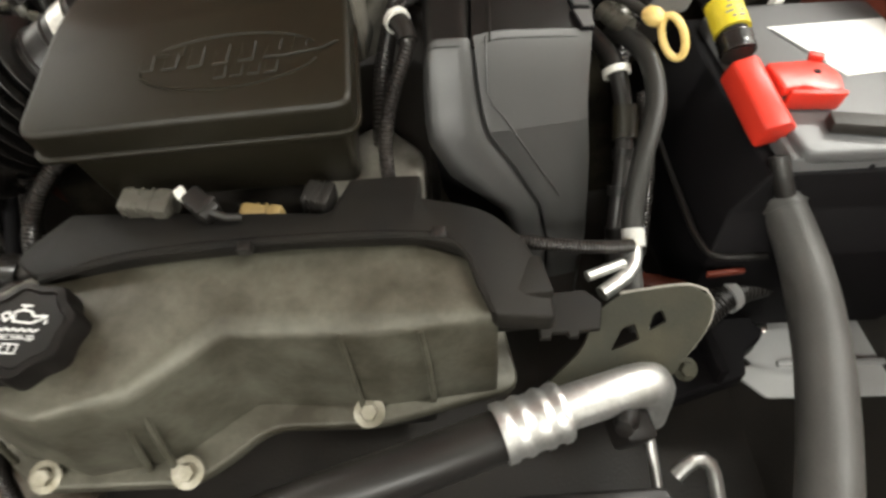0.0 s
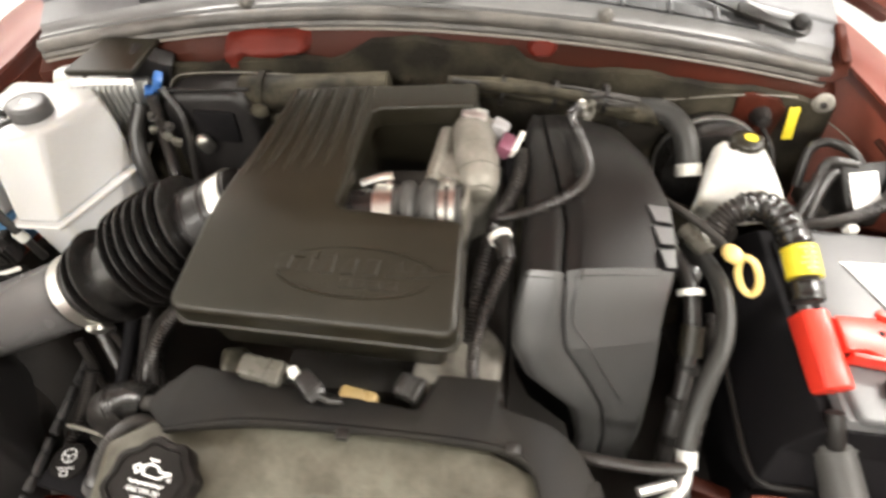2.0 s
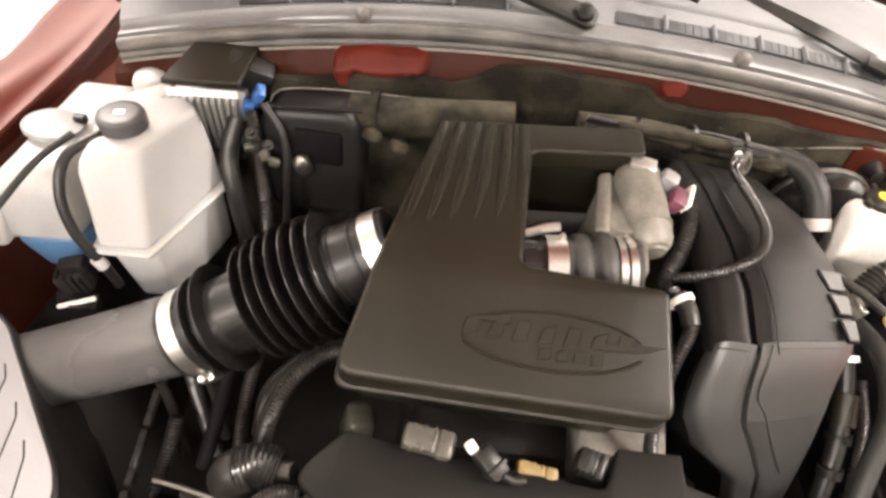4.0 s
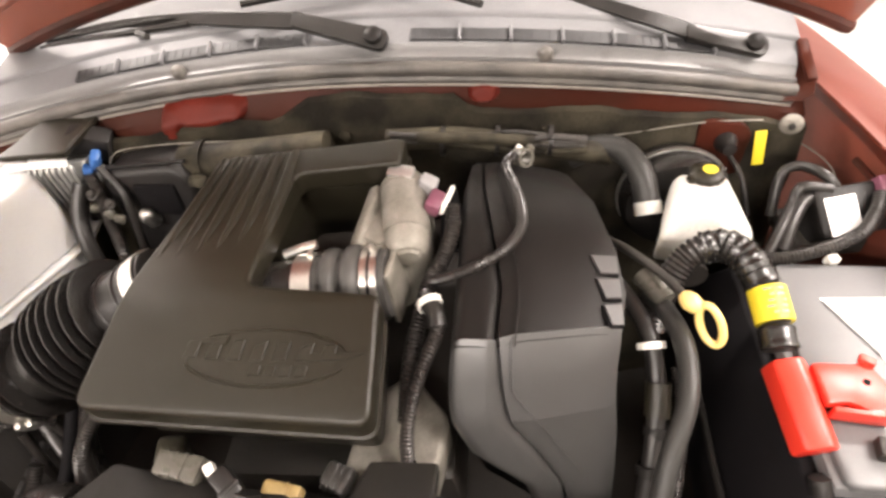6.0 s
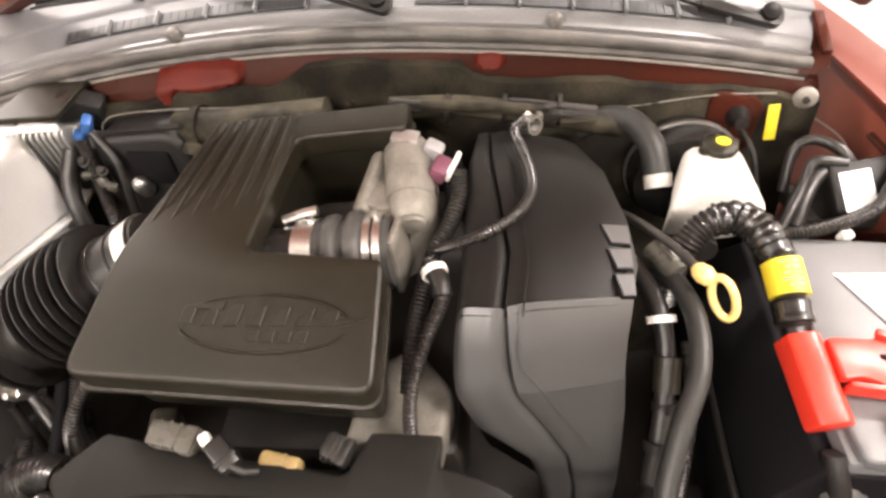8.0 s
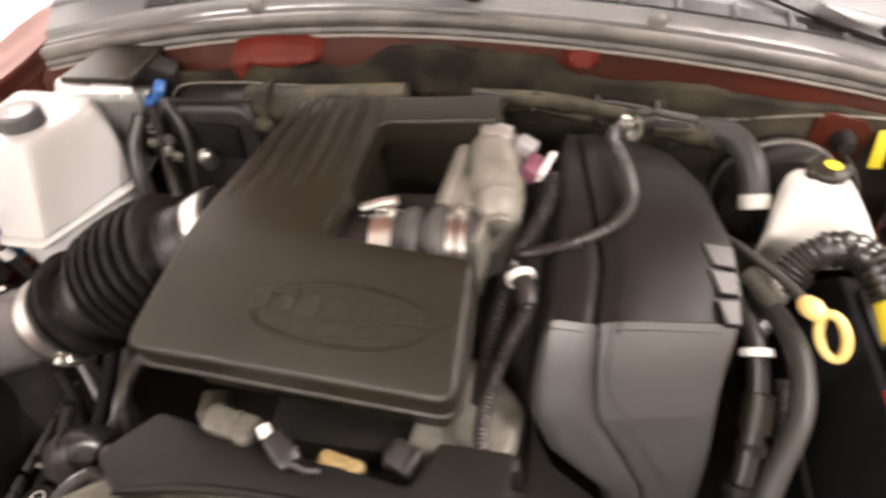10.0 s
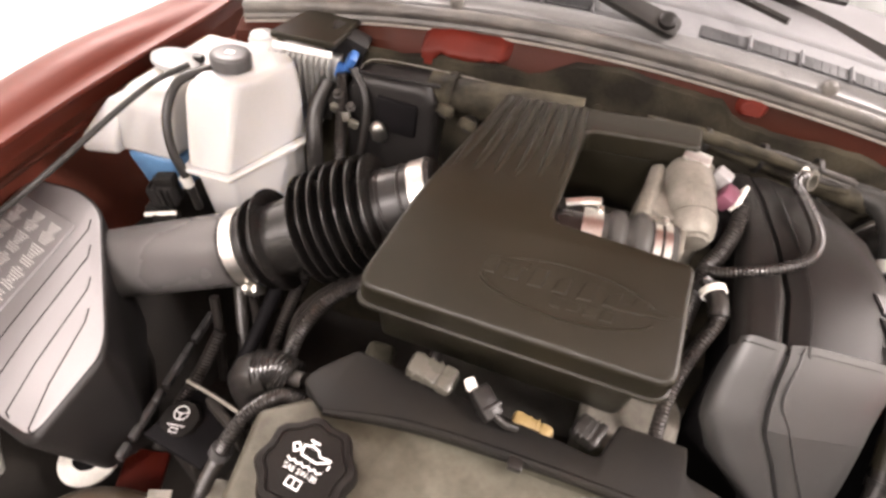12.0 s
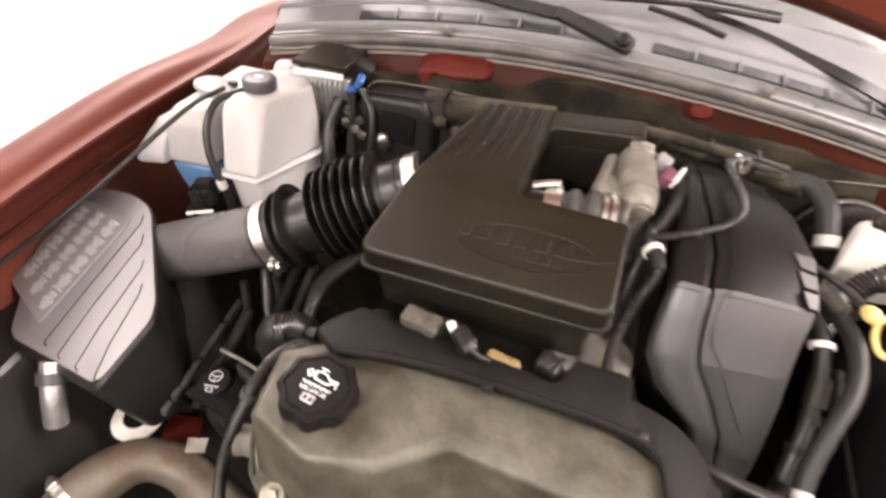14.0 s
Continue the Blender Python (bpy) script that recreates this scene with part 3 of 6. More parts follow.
hood = part("hood", sheet(hood_rows, 0.012), HOODLIT, truck, "raised dark red hood seen from below")
rim = [(p[0], p[1] - 0.008, p[2] - 0.004) for p in hood_rows[0]]
# The rim's shade is in its colour, through the darkened red.
part("hood_rim", tube(rim, 0.012, 8, 0.06), REDSHADE, hood, "rolled red edge of the hood")
for s, r in ((1, 0.012), (6, 0.020)):
    part("inner_rib", tube([(CX + (p[0] - CX) * 0.97, p[1] - 0.004, p[2] - 0.002) for p in hood_rows[s]], r, 14, 0.05), HOODLIT, hood, "pressed inner rib of the hood", 60)

# floor of the bay and front panel, unseen and added to keep it dark
part("bay_floor", box(1.44, 1.56, 0.02, pose(CX, -0.12, 0.36), 0.004), DEEP, truck, "black floor added to close the bay")
part("closing_panel", box(1.48, 0.06, 0.5, pose(CX, -0.72, 0.6), 0.01), DEEP, truck, "black panel added to close the bay's front")

# ---------------------------------------------------------------- engine block below
engine = thing("engine_block", (0.05, 0.1, 0.4), "dirty cast aluminium engine deep in the bay", "engine")
part("block", box(0.30, 0.50, 0.34, pose(0.06, 0.20, 0.60), 0.02), DEEP, engine)
part("cylinder_head", box(0.30, 0.42, 0.10, pose(0.08, 0.24, 0.80, 6, -4), 0.02), DEEP, engine, "dark cast head")

# ---------------------------------------------------------------- air resonator box on the engine
def crown(y):
    """The lid climbs from its front edge and flattens towards the firewall."""
    return 0.41 * (y - 0.013) if y < 0.10 else (0.0357 + 0.41 * (y - 0.10) - 2.75 * (y - 0.10) ** 2 if y < 0.16 else 0.0504 + 0.08 * (y - 0.16))


def on_lid_top(x, y, z=0.0):
    """A place on the lid: across, back and up from its drawing to the truck."""
    wx, wy = 0.007 + 1.034 * x, 0.0105 + 0.888 * y
    return Vector((wx, wy - 0.22 * z, 1.0085 + 0.122 * wx + crown(wy) + z))


def laid(bm, fine=0.0):
    """Sets a drawing of the lid onto the truck, cut fine enough to follow the crown."""
    if fine:
        for k in range(9):
            cut = 0.09 + 0.0095 * k
            bmesh.ops.bisect_plane(bm, geom=bm.verts[:] + bm.edges[:] + bm.faces[:], plane_co=(0, cut, 0), plane_no=(0, 1, 0))
    for v in bm.verts:
        v.co = on_lid_top(*v.co)
    return bm


reso = thing("air_resonator_box", (0.0, 0.15, 0.95), "black moulded plastic resonator box with embossed oval emblem", "air box")
lid_line = rounded([(-0.160, 0.004), (0.150, -0.019), (0.146, 0.112), (0.006, 0.132), (0.016, 0.318), (0.142, 0.318), (0.142, 0.372), (-0.094, 0.372)],
                   [0.022, 0.018, 0.010, 0.012, 0.012, 0.008, 0.012, 0.02], 5)
part("lid", laid(prism(lid_line, -0.030, 0.0, None, 0.010, 5, -0.004, False), 1), BLACK, reso, "satin black lid with rounded edge", 50)
body_line = rounded([(-0.147, 0.018), (0.138, -0.004), (0.134, 0.100), (-0.006, 0.120), (0.004, 0.330), (0.130, 0.328), (0.130, 0.360), (-0.084, 0.362)], 0.012, 4)
part("tray", laid(prism(body_line, -0.140, -0.037, None, 0.006, 2, 0.015), 1), BLACK, reso, "black lower tray of the box", 50)
part("seam_lip", laid(prism(rounded([(-0.164, 0.000), (0.154, -0.023), (0.150, 0.108), (0.002, 0.128), (0.012, 0.324), (0.146, 0.324), (0.146, 0.376), (-0.097, 0.376)], 0.02, 5), -0.0375, -0.031, None, 0.0018, 2), 1), BLACK, reso)
for k in range(6):
    xa = -0.092 + 0.0185 * k
    part("rib", tube([on_lid_top(*(xa - 0.026 + 0.005 * k, 0.150 + 0.006 * k, -0.0044)), on_lid_top(*(xa - 0.010 + 0.003 * k, 0.26, -0.0014)), on_lid_top(*(xa + 0.004, 0.362, -0.0016))], lambda u: 0.0030 + 0.0038 * min(1, 2.2 * u), 12), BLACK, reso)
oval = [(0.038 + 0.084 * math.cos(a), 0.050 + 0.029 * math.sin(a) - 0.06 * 0.084 * math.cos(a)) for a in (2 * math.pi * k / 64 for k in range(64))]
part("emblem_ring", band([on_lid_top(*(x, y, 0.0004)) for x, y in oval if not (abs(y - 0.05 + 0.06 * (x - 0.038)) < 0.006)][:], 0.0017, 6, False), BLACK, reso, "raised oval emblem line")
for k in range(7):
    tall = 0.021 - 0.0012 * abs(k - 2)
    part("emblem_bar", laid(prism([(-0.0085, -tall / 2), (0.0055, -tall / 2), (0.0085, tall / 2), (-0.0040, tall / 2 * (0.5 if k % 2 else 1))], 0.0, 0.0021, pose(-0.037 + 0.0235 * k, 0.0615 - 0.0016 * k, 0.0), 0.0008, 1)), BLACK, reso)
for k in range(4):
    part("emblem_bar", laid(prism([(-0.0062, -0.0055), (0.0045, -0.0055), (0.0062, 0.0055), (-0.0045, 0.0055)], 0.0, 0.0018, pose(0.033 + 0.0155 * k, 0.0372 - 0.001 * k, 0.0), 0.0006, 1)), BLACK, reso)
part("emblem_streak", laid(prism([(-0.03, -0.001), (0.026, -0.006), (0.03, 0.006), (-0.02, 0.004)], 0.0, 0.0020, pose(-0.020, 0.0690, 0.0) @ Matrix.Diagonal((0.7, 0.8, 1, 1)), 0.0007, 1)), BLACK, reso)
part("emblem_streak", laid(prism([(-0.03, -0.004), (0.012, -0.003), (0.028, 0.003), (-0.026, 0.004)], 0.0, 0.0020, pose(0.142 - 0.03, 0.0475, 0.0), 0.0007, 1)), BLACK, reso)

# rubber coupling and throttle body in the notch of the box
coup = thing("throttle_coupling", (0.06, 0.18, 1.0), "ribbed rubber coupling with two bright steel clamps", "hose", by=(0.011, -0.003, 0.004))
c0, c1 = Vector((-0.005, 0.172, 0.990)), Vector((0.140, 0.180, 1.004))
part("neck", tube([c0.lerp(c1, u) for u in (0, 0.2, 0.36)], 0.0355, 24, 0.01), LOOM, coup, "glossy black inlet neck")


def sleeve_radius(u):
    """Two broad rounded folds between the clamps."""
    return 0.0385 + 0.0065 * max(0, 1 - ((u - 0.36) / 0.10) ** 2) ** 0.5 + 0.0085 * max(0, 1 - ((u - 0.62) / 0.11) ** 2) ** 0.5


s0 = c0.lerp(c1, 0.32)
part("sleeve", tube([s0.lerp(c1, u) for u in (0, 0.33, 0.66, 1)], sleeve_radius, 28, 0.0025), GREYHOSE, coup)
for u, r, wide in ((0.37, 0.0400, 0.022), (0.850, 0.0405, 0.0075), (0.925, 0.0405, 0.0075)):
    strap = part("clamp_band", ring(along(c0.lerp(c1, u), c1 - c0), r, wide, 0.0018), STEEL, coup, "bright steel clamp band")
    if u != 0.925:
        part("clamp_screw", box(0.010, 0.008, 0.007, along(c0.lerp(c1, u) + Vector((0.002, 0.016, 0.041)), c1 - c0), 0.003), STEEL, strap)
part("vacuum_nipple", tube([(0.012, 0.205, 1.020), (0.035, 0.212, 1.026), (0.05, 0.215, 1.028)], 0.006, 8), STEEL, coup)

throttle = thing("throttle_valve", (0.16, 0.25, 0.98), "dull cast aluminium throttle body with plastic connector", "throttle body", by=(0.011, -0.006, 0.004))
tb_line = rounded([(0.088, 0.215), (0.118, 0.192), (0.135, 0.200), (0.178, 0.240), (0.172, 0.312), (0.120, 0.322), (0.098, 0.290)], 0.012, 3)
part("valve_housing", prism(tb_line, 0.93, 1.030, None, 0.007, 2, -0.10), CAST2, throttle, "rough cast aluminium housing", 40)
mo0, mo1 = Vector((0.158, 0.206, 1.022)), Vector((0.141, 0.312, 1.048))
part("motor_housing", lathe([(0.009, -0.004), (0.014, -0.0035), (0.0150, 0.0005), (0.0185, 0.001), (0.0225, 0.006), (0.0255, 0.016), (0.028, 0.05), (0.029, 0.10), (0.022, 0.112)], along(mo0, mo1 - mo0), 28), CAST2, throttle, "dull cast motor drum", 40)
part("flare", box(0.018, 0.092, 0.064, pose(0.117, 0.262, 1.014, 10, -34, -12), 0.006, 3), CAST2, throttle, "sloping cast flank", 50)
for d in (0.030, 0.062, 0.092):
    part("drum_rib", ring(along(mo0.lerp(mo1, d / 0.109), mo1 - mo0), 0.0262 + d * 0.02, 0.003, 0.0014, 28), CAST2, throttle)
part("drum_rib", tube([mo0.lerp(mo1, u) + Vector((-0.010, 0, 0.0255)) for u in (0.2, 0.6, 0.95)], 0.0022, 6), CAST2, throttle)
for bx, by, bz in ((0.104, 0.226, 1.020), (0.172, 0.300, 1.042)):
    part("bolt", bolt(along((bx, by, bz), (-0.1, -0.4, 1)), 0.005, 0.006, 0.007), STEEL, throttle, "small steel bolt")
part("drum_boss", lathe([(0.0175, -0.004), (0.0175, 0.004), (0.0150, 0.0065), (0.0120, 0.0065), (0.0110, 0.004), (0.001, 0.004)], along(mo0 + Vector((0.002, 0.010, 0.012)), (0.1, -0.75, 0.65)), 24), CAST2, throttle, "round cast boss on the drum")
part("web", prism(rounded([(0.100, 0.226), (0.122, 0.214), (0.150, 0.222), (0.138, 0.310), (0.120, 0.306)], 0.004, 2), 1.022, 1.036, None, 0.003, 2), CAST2, throttle, "cast web beside the drum")
part("flange", box(0.008, 0.075, 0.080, pose(0.146, 0.200, 0.995, 0, -4, -6), 0.003), CAST2, throttle, "flat cast flange")
part("metal_tab", box(0.032, 0.018, 0.006, pose(0.142, 0.298, 1.072, 12, 4, -8), 0.002), ALU, throttle, "bright metal tab")
plug = part("connector", box(0.019, 0.027, 0.022, pose(0.184, 0.267, 1.050, 10, 20, -14), 0.004), PINK, throttle, "mauve electrical connector")
part("connector_lock", box(0.006, 0.034, 0.018, pose(0.198, 0.271, 1.051, 10, 20, -14), 0.002), WHITE, plug, "white connector lock")
part("connector_back", box(0.022, 0.018, 0.024, pose(0.174, 0.290, 1.058, 10, 20, -14), 0.004), GREYPLATE, plug, "grey connector cap")

# ---------------------------------------------------------------- engine cover beside the box
cover = thing("engine_cover", (0.31, 0.15, 0.9), "charcoal plastic engine cover with curved groove, front lightened for sheen", "engine cover")
SPINE = [  # y, z at the middle, groove x, outer right x, left skirt x
    (0.430, 0.985, 0.250, 0.325, 0.235), (0.385, 1.020, 0.247, 0.352, 0.228), (0.320, 1.034, 0.251, 0.378, 0.224), (0.240, 1.032, 0.264, 0.396, 0.225), (0.170, 1.022, 0.275, 0.402, 0.225), (0.098, 1.008, 0.271, 0.393, 0.224)]
FRONT = [(0.104, 1.0135, 0.273, 0.394, 0.228), (0.094, 1.003, 0.274, 0.393, 0.224), (0.075, 0.970, 0.277, 0.392, 0.222), (0.062, 0.946, 0.281, 0.392, 0.222), (0.053, 0.930, 0.286, 0.393, 0.224),
         (0.050, 0.922, 0.290, 0.394, 0.226), (0.036, 0.890, 0.314, 0.397, 0.246), (0.016, 0.845, 0.342, 0.398, 0.302), (-0.002, 0.80, 0.352, 0.398, 0.318), (-0.012, 0.74, 0.354, 0.396, 0.322)]


def cover_rows(rows, left, right, lip):
    out = []
    for y, z, xg, xr, xl in rows:
        a, b = (xg, xr) if left == "g" else (xl, xg)
        nrm = Vector((0, -0.15, 1)) if z > 1.0 else Vector((0, -0.85, 0.5))
        pts = []
        for k in range(9):
            u = k / 8
            drop = lip * (abs(2 * u - 1) ** 6) + (0.0 if left == "g" else 0.005) + 0.10 * max(0.0, (a + (b - a) * u) - 0.30) * 0.6
            px = a + (b - a) * u
            out_by = max(0.0, px - 0.262)
            p = Vector((px + 0.05 * out_by, y - 0.008 + 0.30 * out_by * max(0.0, min(1.0, (0.20 - y) / 0.09)), z + 0.007 - 0.15 * out_by)) - nrm.normalized() * drop
            pts.append(tuple(p))
        edge = Vector(pts[-1])
        if left == "g":
            pts.append((edge.x + 0.002, edge.y, edge.z - 0.05))
            pts.insert(0, (pts[0][0] - 0.001, pts[0][1] + 0.006, pts[0][2] - 0.012))
        else:
            first = Vector(pts[0])
            pts.insert(0, (first.x - 0.001, first.y + 0.008, first.z - 0.010))
        out.append(pts)
    return out


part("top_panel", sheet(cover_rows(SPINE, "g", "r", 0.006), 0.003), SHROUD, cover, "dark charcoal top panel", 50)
part("front_panel", sheet(cover_rows(FRONT[:5], "g", "r", 0.004), 0.003), COVERF, cover, "front panel, lightened in colour for its sheen", 30)
part("lower_panel", sheet(cover_rows(FRONT[4:], "g", "r", 0.004), 0.003), COVERF, cover, "lower panel, lightened in colour for its sheen", 30)
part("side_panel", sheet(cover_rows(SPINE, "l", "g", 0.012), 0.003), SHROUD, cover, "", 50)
part("side_panel", sheet(cover_rows(FRONT, "l", "g", 0.007), 0.003), COVERF, cover, "curved side panel, lightened in colour for its sheen", 50)
part("corner_plate", prism([(0.208, 0.36), (0.240, 0.236), (0.20, 0.232), (0.192, 0.33)], 0.998, 1.006, None, 0.002, 1), BATSIDE, cover, "flat black corner plate")


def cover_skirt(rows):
    """The wall that drops from the cover's inner edge, blackened for the shaded gap."""
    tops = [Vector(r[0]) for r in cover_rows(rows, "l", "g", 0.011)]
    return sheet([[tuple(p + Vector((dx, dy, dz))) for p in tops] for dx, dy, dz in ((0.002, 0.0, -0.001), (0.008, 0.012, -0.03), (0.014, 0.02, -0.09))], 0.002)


def cover_top(x, y, up=0.0):
    """A place on the right half of the cover's top panel."""
    for (ya, za, *_), (yb, zb, *_) in zip(SPINE, SPINE[1:]):
        if ya >= y + 0.008 >= yb:
            z = za + (zb - za) * (ya - y - 0.008) / (ya - yb)
    return Vector((x, y, z + 0.007 - 0.15 * (x - 0.262) - 0.06 * max(0.0, x - 0.30) + up))


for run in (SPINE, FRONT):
    part("skirt", cover_skirt(run), BATSIDE, cover, "inner skirt of the cover, blackened for the shaded gap", 50)
for k in range(3):
    y0 = 0.214 - 0.031 * k
    corners = [(0.372 + 0.005 * k, y0), (0.4005, y0 + 0.004), (0.4015, y0 - 0.017), (0.381 + 0.004 * k, y0 - 0.020)]
    for name, grow, low, high, mat_ in (("louvre_slot", 0.0025, -0.002, 0.0012, BATSIDE), ("louvre", 0.0, 0.0, 0.0042, GREY)):
        bm = bmesh.new()
        cx, cy = sum(c[0] for c in corners) / 4, sum(c[1] for c in corners) / 4
        flat = [(x + grow * (1 if x > cx else -1) * (0.0 if x > cx else 1.0), y + grow * (1 if y > cy else -1)) for x, y in corners]
        lower, upper = [bm.verts.new(cover_top(x, y, low)) for x, y in flat], [bm.verts.new(cover_top(x, y, high * (1.0 if y > cy else 0.45))) for x, y in flat]
        bm.faces.new(upper)
        bm.faces.new(lower[::-1])
        for n in range(4):
            bm.faces.new((lower[n], lower[(n + 1) % 4], upper[(n + 1) % 4], upper[n]))
        part(name, bm, mat_, cover, "light grey louvre step" if grow == 0.0 else "")
part("ridge_line", tube([(xg + 0.018, y - 0.008, z + 0.0056) for y, z, xg, xr, xl in SPINE[1:]], 0.0009, 6), SHROUD, cover)
part("crease", tube([(0.286, 0.1000, 1.0150), (0.2862, 0.0860, 0.9945), (0.2864, 0.0720, 0.9690), (0.2905, 0.0670, 0.9570), (0.3020, 0.0635, 0.9440), (0.334, 0.0530, 0.8950), (0.368, 0.0430, 0.8445)], 0.0011, 6), COVERF, cover)

# ---------------------------------------------------------------- cam cover at the front of the engine
camcov = thing("cam_cover", (0.05, -0.12, 0.75), "stained cast aluminium cam cover of the engine", "engine part", by=(0.009, 0.001, 0.023))
top_line = [(-0.215, -0.100), (-0.175, -0.072), (-0.06, -0.056), (0.10, -0.050), (0.20, -0.062), (0.250, -0.085), (0.264, -0.142), (0.150, -0.137), (0.022, -0.126), (-0.046, -0.192), (-0.120, -0.215), (-0.200, -0.185)]
mid_line = [(-0.222, -0.098), (-0.176, -0.06), (-0.06, -0.050), (0.10, -0.045), (0.20, -0.058), (0.256, -0.085), (0.272, -0.150), (0.150, -0.160), (0.025, -0.152), (-0.045, -0.205), (-0.125, -0.218), (-0.208, -0.190)]


def cc_top(x, y):
    return 0.872 + 0.02 * (x - 0.1) + 0.06 * (y + 0.1)


bm = bmesh.new()
levels = [[(x, y, cc_top(x, y)) for x, y in top_line], [(x, y, cc_top(x, y) - 0.010) for x, y in [(a[0] * 0.3 + b[0] * 0.7, a[1] * 0.3 + b[1] * 0.7) for a, b in zip(top_line, mid_line)]],
          [(x, y, cc_top(x, y) - 0.09) for x, y in mid_line], [(x * 1.0, y - 0.004, cc_top(x, y) - 0.13) for x, y in mid_line]]
vs = [[bm.verts.new(p) for p in lv] for lv in levels]
bm.faces.new(vs[0])
for a, b in zip(vs, vs[1:]):
    for k in range(len(a)):
        bm.faces.new((a[k], b[k], b[(k + 1) % len(a)], a[(k + 1) % len(a)]))
round_edges(bm, 0.009, 4, 30)
part("casting", bm, CAST, camcov, "", 50)
for k, lean in ((9, 0.0), (9, -0.016), (11, 0.0)):
    (xa, ya), (xb, yb) = top_line[k], mid_line[k]
    part("casting_rib", tube([(xa + lean, ya + 0.001, cc_top(xa, ya) - 0.012), (xb + lean * 1.3, yb - 0.003, cc_top(xb, yb) - 0.07), (xb + lean * 1.6, yb - 0.012, 0.742)], 0.0032, 8), CAST, camcov)
for rx, ra, rb in ((0.128, -0.149, -0.162), (0.200, -0.151, -0.158)):
    part("casting_rib", tube([(rx, ra, cc_top(rx, ra) - 0.010), (rx + 0.004, rb + 0.002, cc_top(rx, rb) - 0.06), (rx + 0.006, rb - 0.004, 0.745)], 0.0030, 8), CAST, camcov)
flange = rounded([(-0.235, -0.085), (0.28, -0.04), (0.296, -0.150), (0.150, -0.183), (0.040, -0.180), (0.0, -0.215), (-0.030, -0.232), (-0.180, -0.230), (-0.225, -0.195)], 0.02, 4)
part("flange", prism(flange, 0.725, 0.742, None, 0.004, 2), CAST, camcov, "stained gasket flange", 50)
for bx, by, bz in ((0.140, -0.166, 0.735), (-0.032, -0.217, 0.735), (-0.170, -0.214, 0.735)):
    boss = part("bolt_boss", lathe([(0.014, -0.03), (0.014, 0.004), (0.012, 0.010)], along((bx, by, bz), (0, -0.5, 1)), 18), CAST, camcov)
    part("bolt", bolt(along((bx, by - 0.005, bz + 0.009), (0, -0.5, 1)), 0.0090, 0.009, 0.0160), BOLTM, boss, "stained hexagon bolt")

# oil filler cap
cap = thing("oil_filler_cap", (-0.137, -0.142, 0.86), "black ribbed oil filler cap with white printing", "cap", by=(0.005, 0.002, 0.018))
MC = along((-0.137, -0.142, 0.868), (0.02, -0.10, 1))


def grip(a, z):
    return 1.0 if z > 0.03 else 1 + 0.055 * math.cos(8 * a)


part("grip", lathe([(0.034, -0.02), (0.036, 0.0), (0.0455, 0.002), (0.0455, 0.020), (0.043, 0.026), (0.037, 0.027), (0.0365, 0.0240), (0.035, 0.0240), (0.0345, 0.0252), (0.001, 0.0252)], MC @ Matrix.Diagonal((1.01, 1.01, 1, 1)), 72, grip), CAPM, cap, "", 30)

# ---------------------------------------------------------------- black strip over the head
strip = thing("wiring_cover", (0.05, -0.03, 0.87), "flat black plastic wiring cover along the engine", "cover")
strip_line = rounded([(-0.190, -0.050), (-0.155, -0.076), (-0.06, -0.060), (0.10, -0.056), (0.212, -0.058), (0.246, -0.075), (0.256, -0.110), (0.266, -0.146), (0.322, -0.138), (0.320, -0.095), (0.303, -0.050), (0.275, -0.025),
                      (0.205, -0.012), (0.206, 0.020), (0.135, 0.016), (0.118, -0.030), (-0.030, -0.014), (-0.085, -0.006), (-0.150, 0.004), (-0.180, -0.030)],
                     [0.01, 0.01, 0.02, 0.02, 0.02, 0.02, 0.02, 0.006, 0.008, 0.03, 0.03, 0.02, 0.004, 0.004, 0.004, 0.01, 0.01, 0.006, 0.006, 0.01], 4)


def bowed(bm):
    """The cover bows up over the head and drops at its end."""
    for v in bm.verts:
        v.co += Vector((0.008, -0.006, 0.030 - (0.24 if v.co.x < 0.11 else 0.42) * (v.co.x - 0.11) ** 2 - 0.25 * max(0.0, v.co.x - 0.25)))
    return bm


plate_bm = prism(strip_line, 0.868, 0.890, None, 0.004, 2)
for k in range(9):
    bmesh.ops.bisect_plane(plate_bm, geom=plate_bm.verts[:] + plate_bm.edges[:] + plate_bm.faces[:], plane_co=(-0.16 + 0.05 * k, 0, 0), plane_no=(1, 0, 0))
part("cover_plate", bowed(plate_bm), STRIP, strip, "", 50)
part("edge_bead", bowed(tube([(-0.153, -0.076, 0.886), (-0.06, -0.061, 0.887), (0.10, -0.058, 0.887), (0.212, -0.060, 0.887), (0.245, -0.077, 0.886), (0.256, -0.112, 0.885), (0.267, -0.140, 0.884)], 0.0045, 8)), STRIP, strip)
part("end_block", box(0.057, 0.050, 0.056, pose(0.298, -0.104, 0.866, -6, 6, 6), 0.006), STRIP, strip)
for x, y in ((0.043, -0.066), (0.222, -0.058)):
    part("clip", bowed(box(0.014, 0.012, 0.010, pose(x, y, 0.888), 0.002)), RUBBER, strip, "small black clip")
part("side_plate", prism([(-0.032, -0.028), (-0.022, -0.028), (-0.020, -0.022), (-0.006, -0.022), (-0.004, -0.027), (0.004, -0.027), (0.006, -0.021), (0.026, -0.019), (0.034, 0.010), (0.020, 0.026), (-0.030, 0.022)], -0.003, 0.003, pose(0.350, -0.116, 0.845, 0, 4, 0), 0.001, 1), STRIP, strip)

